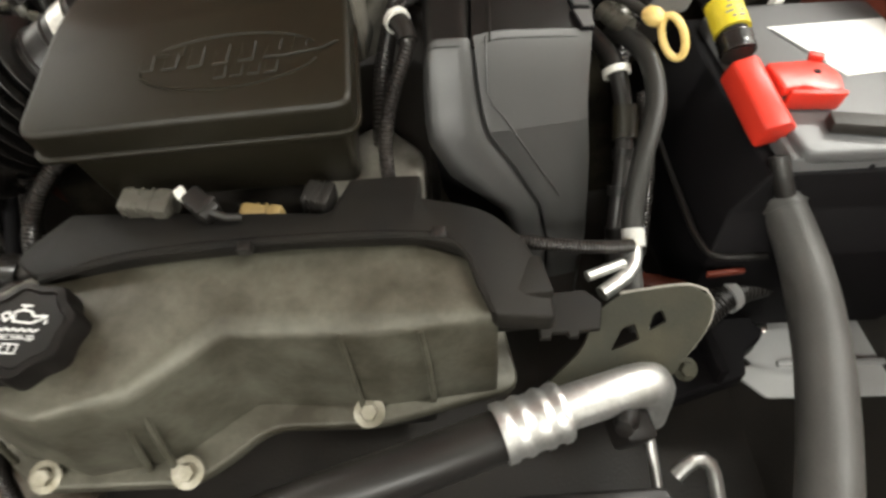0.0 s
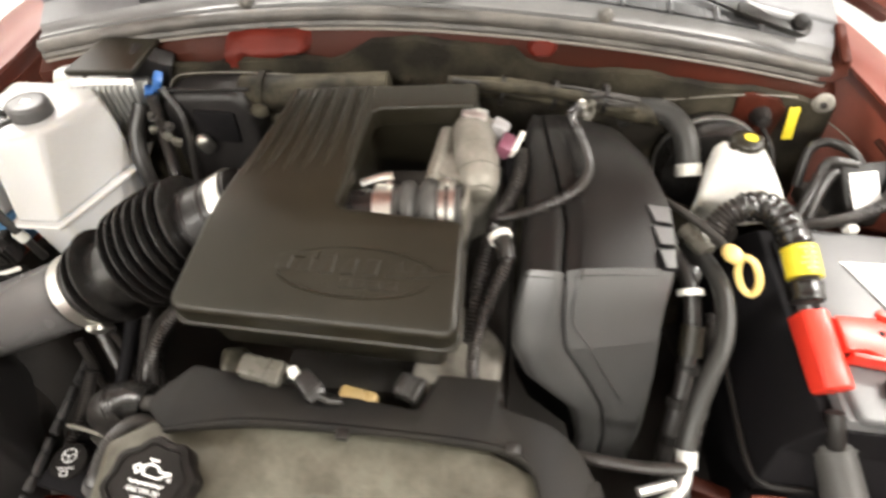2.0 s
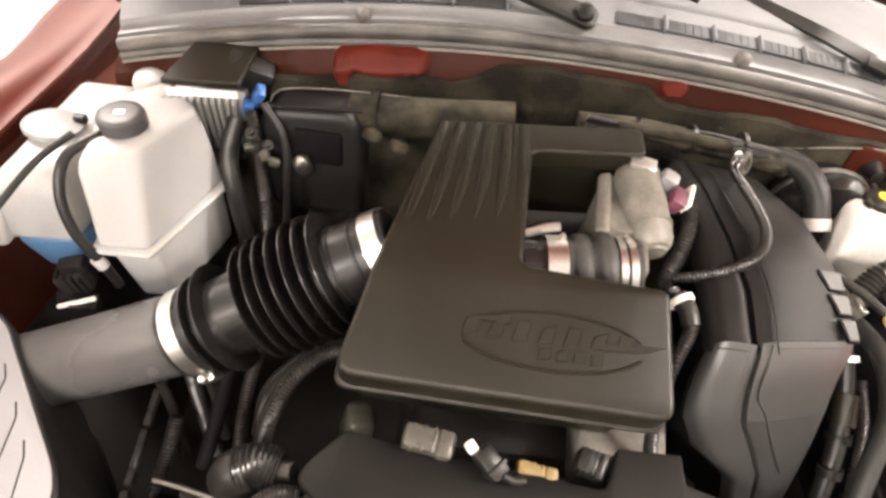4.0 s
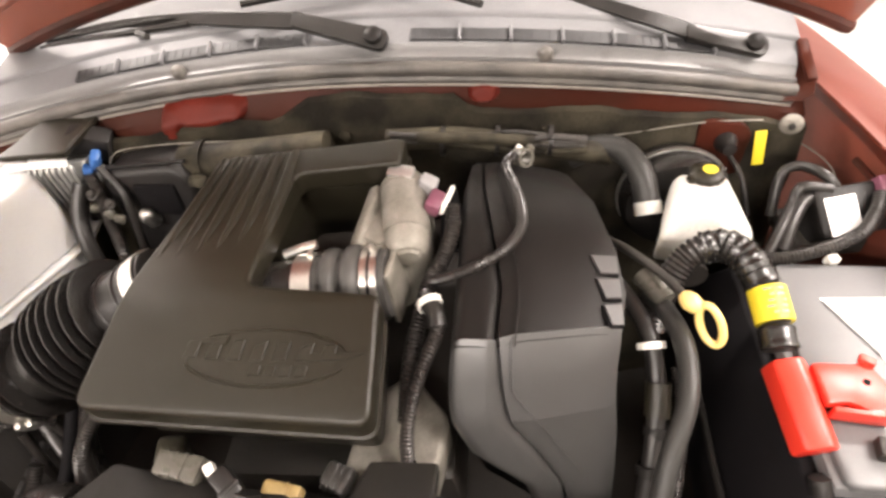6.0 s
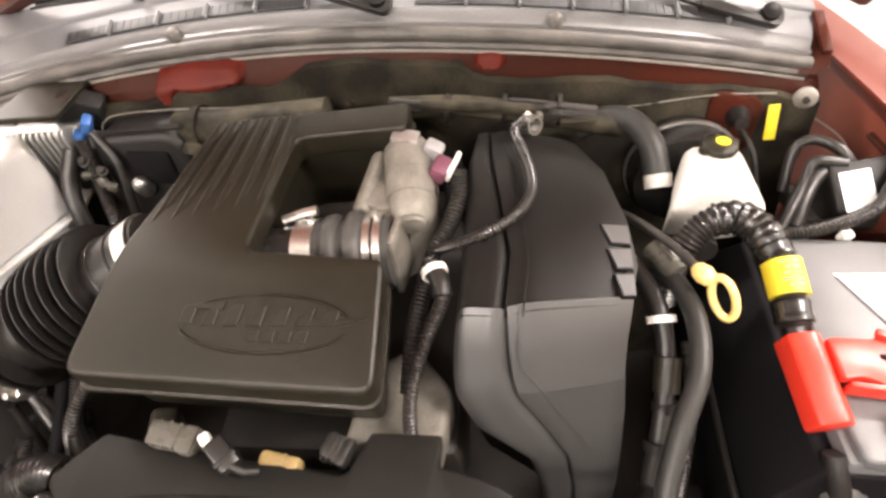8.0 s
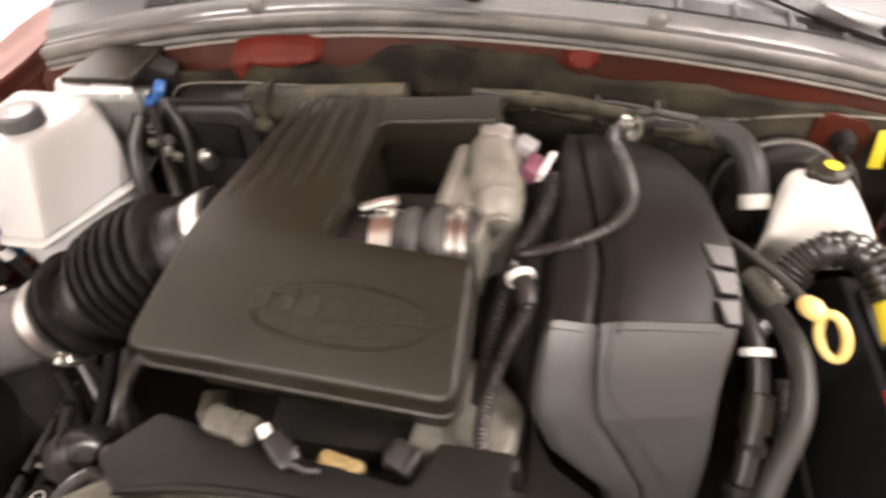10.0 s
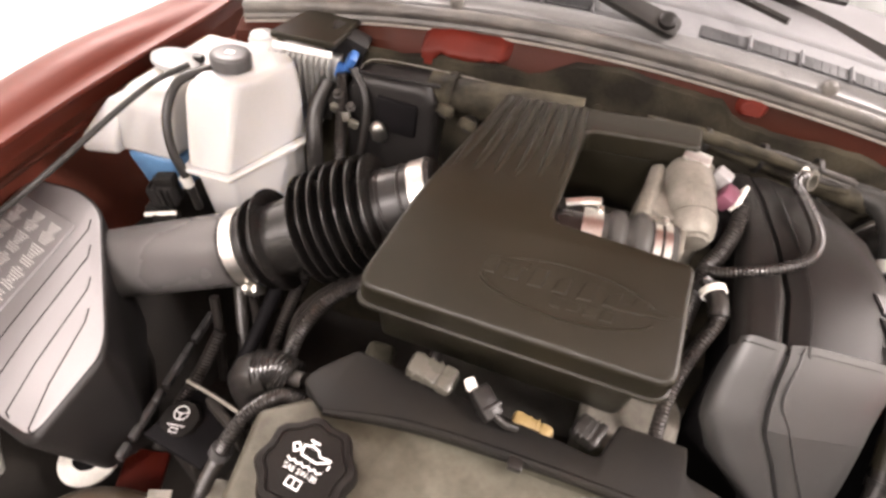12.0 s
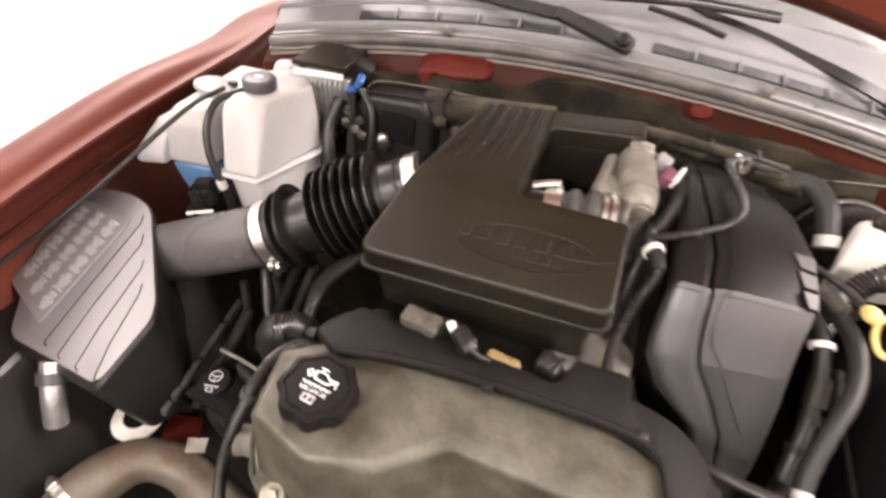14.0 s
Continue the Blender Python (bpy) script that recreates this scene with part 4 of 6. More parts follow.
# ---------------------------------------------------------------- printing on the oil cap
def wording(text, size, m, material, parent, name="lettering"):
    """Raised flat letters in the built-in font, middle at the origin of m."""
    data = bpy.data.curves.new("tmp", "FONT")
    data.body, data.size, data.extrude, data.align_x, data.align_y = text, size, 0.0002, "CENTER", "CENTER"
    ob = bpy.data.objects.new("tmp", data)
    scene.collection.objects.link(ob)
    bpy.context.view_layer.update()
    me = bpy.data.meshes.new_from_object(ob.evaluated_get(bpy.context.evaluated_depsgraph_get()))
    bm = bmesh.new()
    bm.from_mesh(me)
    bpy.data.objects.remove(ob)
    bm.transform(m)
    return part(name, bm, material, parent)


def strokes(lines, width, m):
    """Flat printed strokes through points in the xy of m."""
    bms = []
    for line in lines:
        for a, b in zip(line, line[1:]):
            d = Vector((b[0] - a[0], b[1] - a[1], 0))
            mid = pose((a[0] + b[0]) / 2, (a[1] + b[1]) / 2, 0, 0, 0, math.degrees(math.atan2(d.y, d.x)))
            bms.append(box(d.length + width * 0.7, width, 0.0004, m @ mid, 0))
    return join(*bms)


MP = basis(MC @ Vector((0, 0.002, 0.0257)), (0.99, -0.10, -0.030), (0.10, 0.99, 0.097))
MP = MP @ Matrix.Diagonal((1.10, 1.10, 1, 1))
can = [[(-0.014, 0.012), (-0.006, 0.004), (0.008, 0.003), (0.018, 0.009)], [(-0.014, 0.012), (-0.018, 0.009), (-0.014, 0.004), (-0.010, 0.008)],
       [(-0.007, 0.004), (-0.009, 0.012), (-0.003, 0.014), (0.004, 0.013), (0.008, 0.009), (0.018, 0.010)], [(-0.003, 0.014), (-0.002, 0.018)], [(-0.006, 0.018), (0.002, 0.018)], [(0.019, 0.006), (0.019, 0.003)]]
for name, line in zip(("sign_base", "sign_handle", "sign_can", "sign_stem", "sign_knob", "sign_drop"), can):
    part(name, strokes([line], 0.0017, MP), WPRINT, cap, "white printed stroke of the oil can sign")
wave = [[(-0.016 + 0.0032 * k, -0.002 - 0.0022 * (k % 2)) for k in range(11)]]
part("wave_sign", strokes(wave, 0.0015, MP), WPRINT, cap, "white printed wavy line")
wording("SAE 5W-30", 0.0066, MP @ pose(0, -0.0095, 0), WPRINT, cap)
book = [[(-0.006, -0.015), (0.006, -0.015), (0.006, -0.0225), (-0.006, -0.0225), (-0.006, -0.015)], [(0, -0.015), (0, -0.0225)]]
part("book_sign", strokes(book, 0.0011, MP), WPRINT, cap, "white printed open book sign")


def hose(name, points, radius, material, label, category="hose", ribbed=False, pitch=0.004, group="", seg=12, depth=0.18, by=(0, 0, 0)):
    """A single hose or loom as a thing with its own skin."""
    ob = thing(name, points[0], label, category, group, by=by)
    part("skin", tube(points, radius, seg, 0.010, ribbed, pitch, depth), material, ob)
    return ob


def clamp(parent, centre, way, radius, width=0.013, screw=(0, -1, 0.3), label="bright steel hose clamp"):
    c, w = Vector(centre), Vector(way).normalized()
    strap = part("clamp_band", ring(along(c, w), radius, width, 0.0018), STEEL, parent, label)
    out = Vector(screw) - w * w.dot(Vector(screw))
    out.normalize()
    m = basis(c + out * (radius + 0.005), w, out.cross(w))
    part("clamp_screw", join(box(width * 1.1, 0.022, 0.010, m, 0.003), lathe([(0.005, 0), (0.005, 0.01), (0.003, 0.012)], along(m @ Vector((0, 0.010, 0)), m.to_3x3() @ Vector((0, 1, 0))), 10)), STEEL, strap)
    return strap


# ---------------------------------------------------------------- intake hose to the air filter box
PR, PL, PE = Vector((-0.145, 0.170, 0.988)), Vector((-0.346, 0.108, 0.876)), Vector((-0.585, 0.072, 0.768))
intake = thing("intake_hose", PL, "black ribbed rubber intake hose with two steel clamps", "hose")
hose_way = (PR - PL).normalized()
part("snorkel", tube([PE, PE.lerp(PL, 0.5), PL + hose_way * 0.01], 0.050, 28, 0.02), SNORK, intake, "smooth grey black plastic pipe")
part("hose_end", tube([PL - hose_way * 0.016, PL + hose_way * 0.02], 0.054, 28, 0.006), RUBBER, intake)
part("hose_core", tube([PL + hose_way * 0.015, PL.lerp(PR, 0.5), PR - hose_way * 0.03], lambda u: 0.050 - 0.005 * u, 28, 0.01), FINM, intake)
part("hose_collar", tube([PR - hose_way * 0.060, PR - hose_way * 0.02, PR + hose_way * 0.030], lambda u: 0.050 - 0.006 * u, 28, 0.01), RUBBER, intake)
for d, r in ((0.046, 0.0500), (0.034, 0.0492), (0.008, 0.0474)):
    part("collar_ring", lathe([(0.040, -0.003), (r, -0.002), (r + 0.0012, 0.0), (r, 0.002), (0.040, 0.003)], along(PR - hose_way * d, hose_way), 32), RUBBER, intake, "", 80)
length = (PR - PL).length
fins = [(0.024, 0.062), (0.044, 0.068)] + [(0.098 + 0.0160 * k, 0.069 + 0.007 * math.sin(math.pi * (k + 1) / 8)) for k in range(7)]
for d, r in fins:
    part("fin", lathe([(0.040, -0.0034), (r * 0.95, -0.0016), (r, -0.0007), (r, 0.0007), (r * 0.95, 0.0016), (0.040, 0.0034)], along(PL + hose_way * d, hose_way), 32), FINM, intake, "", 50)
clamp(intake, PL, hose_way, 0.0545, 0.018, (0.1, -0.8, -0.6))
clamp(intake, PR + hose_way * 0.014, hose_way, 0.0455, 0.020, (0.2, 0.9, 0.25))

# ---------------------------------------------------------------- air filter box
filt = thing("air_filter_box", (-0.56, -0.03, 0.5), "grey black air filter box with printed plate and grooves", "air filter box", by=(-0.02, 0.008, 0))
top_pts = rounded([(-0.792, 0.036), (-0.750, 0.146), (-0.630, 0.128), (-0.562, 0.098), (-0.424, -0.065), (-0.412, -0.092), (-0.440, -0.190), (-0.560, -0.165), (-0.690, -0.138)],
                  [0.03, 0.03, 0.03, 0.03, 0.012, 0.012, 0.02, 0.02, 0.03], 5)


def lid_z(x, y):
    return 0.838 + 0.35 * (x + 0.573) + 0.45 * (y - 0.067)


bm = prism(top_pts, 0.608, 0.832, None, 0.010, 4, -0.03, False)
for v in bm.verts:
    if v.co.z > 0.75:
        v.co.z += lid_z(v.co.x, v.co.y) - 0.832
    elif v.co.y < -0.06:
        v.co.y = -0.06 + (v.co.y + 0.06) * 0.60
part("lid_rim", bm, BOXSIDE, filt, "lid side, shaded through its darker colour", 50)
cap_pts = [(-0.59 + (x + 0.59) * 0.965, -0.02 + (y + 0.02) * 0.95) for x, y in top_pts]
bm = prism(cap_pts, 0.0, 0.002, None, 0.0012, 1)
for v in bm.verts:
    v.co.z += lid_z(v.co.x, v.co.y)
part("lid_top", bm, LIDLIT, filt, "grooved lid top, its colour paled for the light", 50)
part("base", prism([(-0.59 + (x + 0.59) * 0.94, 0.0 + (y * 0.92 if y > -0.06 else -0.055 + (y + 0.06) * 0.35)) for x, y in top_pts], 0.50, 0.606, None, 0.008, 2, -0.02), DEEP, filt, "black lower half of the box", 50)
for k in range(9):
    part("clip_lug", box(0.010, 0.022 if k % 3 else 0.034, 0.016, pose(-0.434 + 0.0037 * k, 0.100 - 0.028 * k, 0.660, 0, 0, 7), 0.003), GREY, filt, "small grey clip lug")


def on_lid(x, y, lift=0.0):
    return Vector((x, y, lid_z(x, y) + lift))


def lid_frame(x, y, lift, along_x, along_y):
    way = on_lid(x + along_x, y + along_y) - on_lid(x, y)
    return basis(on_lid(x, y, lift), way, Vector((-along_y, along_x, 0.45 * along_x - 0.35 * along_y)))


plate_line = [(-0.582, 0.068), (-0.738, 0.114), (-0.772, -0.046), (-0.632, -0.111)]
MQ = lid_frame(-0.62, 0.0, 0.0, 1, -0.4)
invq = MQ.inverted()
plate = part("data_plate", prism(rounded([tuple((invq @ on_lid(x, y)).xy) for x, y in plate_line], 0.008, 3), 0.002, 0.0052, MQ, 0.001, 1), GREYPLATE, filt, "grey plate with unreadable white printing")
columns = [((-0.712, 0.088), (-0.742, -0.038)), ((-0.664, 0.078), (-0.696, -0.065)), ((-0.618, 0.062), (-0.650, -0.088))]
for (xa, ya), (xb, yb) in columns:
    for k in range(44):
        u = k / 43
        tall = (0.030, 0.020, 0.034, 0.026, 0.016)[(k * 3) % 5]
        if k % 9 != 8:
            part("print_bar", box(tall, 0.0017, 0.0008, lid_frame(xa + (xb - xa) * u, ya + (yb - ya) * u, 0.0058, 1, -0.32), 0), WPRINT, plate)
for line in ([(-0.566, 0.077), (-0.559, 0.063), (-0.580, -0.040), (-0.597, -0.136), (-0.588, -0.141)], [(-0.537, 0.041), (-0.529, 0.026), (-0.547, -0.080), (-0.552, -0.152), (-0.542, -0.157)],
             [(-0.503, 0.0), (-0.496, -0.015), (-0.505, -0.108), (-0.503, -0.164), (-0.493, -0.169)], [(-0.475, -0.038), (-0.468, -0.054), (-0.465, -0.128), (-0.455, -0.175), (-0.446, -0.179)]):
    pts = [on_lid(x, y, 0.0022) for x, y in line]
    # Dark beads stand in for the shading along the lid's stepped panels.
    part("shade_line", join(*[tube([p, q], 0.0011, 6) for p, q in zip(pts, pts[1:])]), SHROUD, filt)
part("drain_neck", tube([(-0.560, -0.158, 0.738), (-0.546, -0.186, 0.700), (-0.538, -0.206, 0.655)], 0.017, 14), ALU, filt, "dull silver drain neck")
part("drain_collar", ring(along((-0.553, -0.172, 0.719), (0.3, -0.6, -0.8)), 0.018, 0.018, 0.004), GREY, filt)

whitering = thing("foam_grommet", (-0.455, -0.122, 0.60), "white ring grommet below the air filter box", "grommet", by=(-0.04, 0.004, -0.006))
part("ring", lathe([(0.021, 0), (0.043, 0), (0.044, 0.006), (0.024, 0.008)], pose(-0.455, -0.122, 0.600, 8, -6), 32), WHITE, whitering)
# A dark disc stands in for the shade down the ring's hole.
part("bore", lathe([(0.001, 0.0095), (0.023, 0.0095), (0.023, 0.004)], pose(-0.455, -0.122, 0.600, 8, -6), 26), BATSIDE, whitering, "dark disc drawn as the ring's bore")

# ---------------------------------------------------------------- coolant tank and washer tank
cool = thing("coolant_tank", (-0.47, 0.30, 0.80), "milky white plastic coolant tank with black cap", "tank")
def tank_levels(levels, bevel, name, material, parent, label=""):
    bm = bmesh.new()
    vs = [[bm.verts.new((x, y, z)) for x, y in line] for z, line in levels]
    bm.faces.new(vs[-1])
    bm.faces.new(vs[0][::-1])
    n = len(vs[0])
    for a, b in zip(vs, vs[1:]):
        for k in range(n):
            bm.faces.new((a[k], a[(k + 1) % n], b[(k + 1) % n], b[k]))
    bmesh.ops.recalc_face_normals(bm, faces=bm.faces)
    round_edges(bm, bevel, 3, 20)
    return part(name, bm, material, parent, label, 60)


tank_levels([(0.888, [(-0.507, 0.201), (-0.443, 0.205), (-0.397, 0.357), (-0.45, 0.43), (-0.535, 0.40)]),
             (0.985, [(-0.516, 0.232), (-0.456, 0.266), (-0.414, 0.368), (-0.48, 0.43), (-0.545, 0.37)]),
             (1.003, [(-0.511, 0.240), (-0.457, 0.276), (-0.419, 0.372), (-0.48, 0.422), (-0.539, 0.366)])], 0.008, "upper_shell", TANK, cool, "milky upper shell of the tank")
tank_levels([(0.77, [(-0.487, 0.218), (-0.436, 0.222), (-0.402, 0.355), (-0.45, 0.41), (-0.525, 0.38)]),
             (0.884, [(-0.502, 0.207), (-0.440, 0.211), (-0.402, 0.357), (-0.45, 0.425), (-0.530, 0.395)])], 0.008, "lower_shell", TANK, cool)
tank_levels([(0.882, [(-0.513, 0.194), (-0.439, 0.197), (-0.385, 0.357), (-0.40, 0.43), (-0.45, 0.442), (-0.545, 0.41)]),
             (0.889, [(-0.513, 0.194), (-0.439, 0.197), (-0.385, 0.357), (-0.40, 0.43), (-0.45, 0.442), (-0.545, 0.41)])], 0.002, "seam_flange", TANK, cool)
lidc = part("cap", lathe([(0.025, -0.012), (0.025, 0.0), (0.0290, 0.001), (0.0290, 0.017), (0.0275, 0.020), (0.020, 0.0215), (0.002, 0.021)], pose(-0.489, 0.312, 1.003), 40, lambda a, z: 1 + (0.012 * math.cos(30 * a) if 0.0005 < z < 0.021 else 0)), GREY, cool, "black screw cap", 60)
part("cap_sign", box(0.012, 0.009, 0.0006, pose(-0.489, 0.312, 1.0248, 0, 0, 10), 0), WPRINT, lidc)

wash = thing("washer_tank", (-0.60, 0.30, 0.79), "milky plastic washer tank filled with blue fluid", "tank")
tank_levels([(0.872, [(-0.640, 0.205), (-0.545, 0.215), (-0.530, 0.44), (-0.630, 0.45)]),
             (0.955, [(-0.628, 0.215), (-0.545, 0.222), (-0.535, 0.45), (-0.625, 0.45)]),
             (0.976, [(-0.615, 0.240), (-0.552, 0.245), (-0.540, 0.44), (-0.615, 0.43)])], 0.012, "upper_shell", TANK, wash, "milky upper shell")
tank_levels([(0.800, [(-0.615, 0.225), (-0.555, 0.235), (-0.540, 0.42), (-0.615, 0.42)]),
             (0.869, [(-0.630, 0.212), (-0.550, 0.222), (-0.535, 0.43), (-0.622, 0.44)])], 0.008, "fluid_part", BLUE, wash, "lower part tinted blue by the fluid")
tank_levels([(0.872, [(-0.672, 0.180), (-0.625, 0.195), (-0.620, 0.30), (-0.650, 0.30)]),
             (0.894, [(-0.676, 0.180), (-0.625, 0.195), (-0.620, 0.30), (-0.655, 0.30)]),
             (0.950, [(-0.645, 0.225), (-0.618, 0.225), (-0.616, 0.30), (-0.640, 0.30)])], 0.006, "filler_spout", TANK, wash, "milky spout towards the fender")
wl = part("cap", lathe([(0.030, -0.01), (0.031, 0.0), (0.034, 0.003), (0.033, 0.008), (0.014, 0.012), (0.002, 0.012)], pose(-0.592, 0.320, 0.976, -6, 6), 30), SHIELDM, wash, "grey flip cap")
part("cap_hinge", box(0.016, 0.012, 0.012, pose(-0.564, 0.336, 0.984), 0.003), RUBBER, wl)
part("cap_rim", ring(pose(-0.592, 0.320, 0.981, -6, 6), 0.0335, 0.006, 0.0022, 30), SHIELDM, wl, "grey rim of the cap")
for dx, dy, r in ((-0.515, 0.440, 0.025),):
    part("rear_dome", lathe([(r, -0.02), (r, 0.008), (r * 0.8, 0.018), (r * 0.3, 0.023)], pose(dx, dy, 0.978), 24), TANK, wash)

hose("washer_hose", [(-0.541, 0.285, 1.003), (-0.567, 0.238, 0.990), (-0.591, 0.170, 0.962), (-0.614, 0.105, 0.930), (-0.642, 0.055, 0.898), (-0.68, 0.0, 0.86), (-0.72, -0.08, 0.82), (-0.74, -0.16, 0.80)], 0.0043, DARKHOSE, "thin black washer hose along the fender", group="washer hoses")
over = hose("overflow_hose", [(-0.520, 0.288, 1.006), (-0.545, 0.248, 0.998), (-0.548, 0.215, 0.965), (-0.536, 0.195, 0.92), (-0.516, 0.190, 0.875), (-0.510, 0.195, 0.82)], 0.0066, RUBBER, "black overflow hose hanging beside the tank", by=(0.01, 0.004, -0.004))
part("sleeve", tube([(-0.519, 0.189, 0.880), (-0.515, 0.190, 0.864)], 0.0085, 12), TANKB, over, "white sleeve")
plugs = thing("pump_connector", (-0.54, 0.17, 0.80), "dark grey electrical connectors below the washer tank", "connector")
part("shell", box(0.040, 0.030, 0.034, pose(-0.545, 0.185, 0.838, 0, -10, 15), 0.004), BOXSIDE, plugs)
part("shell", box(0.034, 0.028, 0.030, pose(-0.535, 0.165, 0.802, 0, 10, 15), 0.004), SHROUD, plugs)
for k in range(4):
    part("ridge", box(0.003, 0.034, 0.030, pose(-0.560 + 0.010 * k, 0.184, 0.842, 0, -10, 15), 0.001), SHROUD, plugs)
part("shell", box(0.026, 0.024, 0.022, pose(-0.560, 0.176, 0.806, 0, 4, 15), 0.003), SHROUD, plugs)
part("cap_block", box(0.030, 0.022, 0.016, pose(-0.541, 0.188, 0.862, 0, -10, 15), 0.003), SHROUD, plugs)
part("lock_tab", box(0.052, 0.006, 0.006, pose(-0.537, 0.158, 0.820, 0, -14, 15), 0.002), WHITE, plugs, "pale lock tab")

# ---------------------------------------------------------------- engine module on the firewall
ecu = thing("engine_module", (-0.43, 0.43, 0.9), "finned metal control module with a black cover", "control module", by=(0.012, -0.01, 0))
part("module_case", box(0.100, 0.050, 0.095, pose(-0.433, 0.440, 0.952, -6, 0, 11), 0.004), FINS, ecu, "ribbed metal case")
for k in range(11):
    part("cooling_fin", tube([(-0.482 + 0.0090 * k, 0.395 + 0.0018 * k, 1.004), (-0.482 + 0.0090 * k, 0.391 + 0.0018 * k, 0.998), (-0.481 + 0.0090 * k, 0.397 + 0.0018 * k, 0.92)], 0.0034, 8), FINS, ecu)
part("top_cover", prism(rounded([(-0.474, 0.382), (-0.374, 0.396), (-0.378, 0.520), (-0.462, 0.505)], 0.006, 2), 1.030, 1.040, None, 0.002, 1), BLACK, ecu, "black plastic cover plate")
part("label_edge", box(0.092, 0.004, 0.011, pose(-0.424, 0.390, 1.021, 0, 0, 8), 0.001), PAPER, ecu, "white label edge")
bluep = thing("blue_plug", (-0.365, 0.43, 1.0), "bright blue electrical plug beside the module", "connector", by=(0.013, -0.009, 0.002))
part("plug", box(0.014, 0.022, 0.032, pose(-0.364, 0.428, 1.000, 20, 25, 20), 0.004), BLUEC, bluep)
part("plug_tip", box(0.014, 0.016, 0.022, pose(-0.378, 0.420, 0.985, 20, 15, 20), 0.003), BLUEC, bluep)
for k, (pts, r, m_, rib) in enumerate((([(-0.372, 0.416, 0.988), (-0.362, 0.395, 0.935), (-0.354, 0.370, 0.86), (-0.352, 0.345, 0.72)], 0.010, LOOM, True),
                                       ([(-0.392, 0.412, 0.972), (-0.400, 0.380, 0.930), (-0.388, 0.350, 0.875), (-0.37, 0.33, 0.74)], 0.013, RUBBER, False),
                                       ([(-0.355, 0.424, 0.995), (-0.325, 0.405, 0.955), (-0.322, 0.385, 0.88), (-0.33, 0.36, 0.74)], 0.007, RUBBER, False))):
    hose("wiring_loom", pts, r, m_, "black ribbed wiring loom hanging from the module" if rib else "smooth black taped wiring hanging from the module", "cable", rib, 0.005, "module looms", 10, by=(0.013, -0.012, 0))
junk = thing("metal_fitting", (-0.36, 0.39, 0.95), "small grimy metal fittings by the module", "fitting", by=(0.013, -0.009, 0))
part("nut", bolt(along((-0.368, 0.392, 0.962), (0, -0.6, 1)), 0.006, 0.010, 0.009), DEEP, junk)
part("nut", bolt(along((-0.345, 0.388, 0.948), (0.3, -0.6, 1)), 0.006, 0.010, 0.008), DEEP, junk)
for jx, jy, jz, turn in ((-0.372, 0.388, 0.940, 25), (-0.350, 0.384, 0.932, -35), (-0.336, 0.380, 0.925, 10)):
    part("crumpled_clip", box(0.016, 0.010, 0.014, pose(jx, jy, jz, turn, 30 - turn, turn), 0.003), CLEARGREY, junk, "cloudy plastic clip")

block = thing("connector_block", (-0.37, 0.45, 1.0), "black multi pin connector block by the module", "connector")
part("shell", box(0.062, 0.034, 0.046, pose(-0.372, 0.452, 1.012, 10, 22, 14), 0.005), BOXSIDE, block)
part("lead", tube([(-0.388, 0.440, 0.990), (-0.392, 0.420, 0.955), (-0.388, 0.400, 0.900)], 0.012, 10), RUBBER, block)

# ---------------------------------------------------------------- pipes and brackets on the firewall
duct = thing("air_conditioning_duct", (-0.25, 0.45, 0.95), "dusty olive grey duct across the firewall", "duct", by=(0.012, -0.02, 0))
part("duct_body", tube([(-0.235, 0.470, 0.976), (-0.15, 0.462, 0.985), (0.0, 0.465, 1.0)], 0.030, 18), PIPE, duct, "dusty wrapped duct")
MF = Matrix(((1, 0, 0, 0), (0, 0, -1, 0), (0, 1, 0, 0), (0, 0, 0, 1)))
part("duct_elbow", prism(rounded([(-0.362, 0.80), (-0.366, 0.965), (-0.345, 0.990), (-0.235, 1.000), (-0.212, 0.975), (-0.212, 0.80)], 0.022, 5), -0.500, -0.424, MF, 0.014, 4), BOXSIDE, duct, "black moulded duct elbow", 50)
part("duct_seam", box(0.150, 0.006, 0.005, pose(-0.288, 0.432, 0.999, 0, -5, 0), 0.001), BOXSIDE, duct)
# A solid black block stands in for the shaded opening.
part("recess", box(0.070, 0.012, 0.060, pose(-0.277, 0.424, 0.938), 0.008), BATSIDE, duct, "black block drawn as an opening")
part("valve", lathe([(0.013, 0), (0.013, 0.022), (0.009, 0.030), (0.004, 0.034)], along((-0.300, 0.416, 0.900), (0, -0.5, 1)), 16), STEEL, duct, "bright metal valve")
part("pipe_clip", ring(along((-0.20, 0.466, 0.981), (1, -0.04, 0.08)), 0.030, 0.012, 0.004), PIPE, duct)
for x, y, z in ((-0.199, 0.415, 0.975), (-0.160, 0.410, 0.965)):
    st = thing("rubber_stud", (x, y, z), "black rubber capped stud with a dusty top", "stud", "firewall studs", by=(0.012, -0.014, -0.002))
    part("stem", tube([(x, 0.50, z - 0.012), (x, y, z)], 0.011, 12), RUBBER, st)
    part("head", lathe([(0.014, -0.004), (0.015, 0.004), (0.012, 0.010), (0.003, 0.012)], along((x, y, z), (0.2, 0.5, 1)), 18), PIPE, st)
hose("thin_rod", [(-0.350, 0.440, 0.985), (-0.335, 0.455, 1.010), (-0.25, 0.470, 1.014), (-0.10, 0.470, 1.02), (0.0, 0.475, 1.025)], 0.0010, CAST2, "thin bare metal rod along the firewall", "rod", group="metal rods", by=(0.01, -0.018, -0.006))
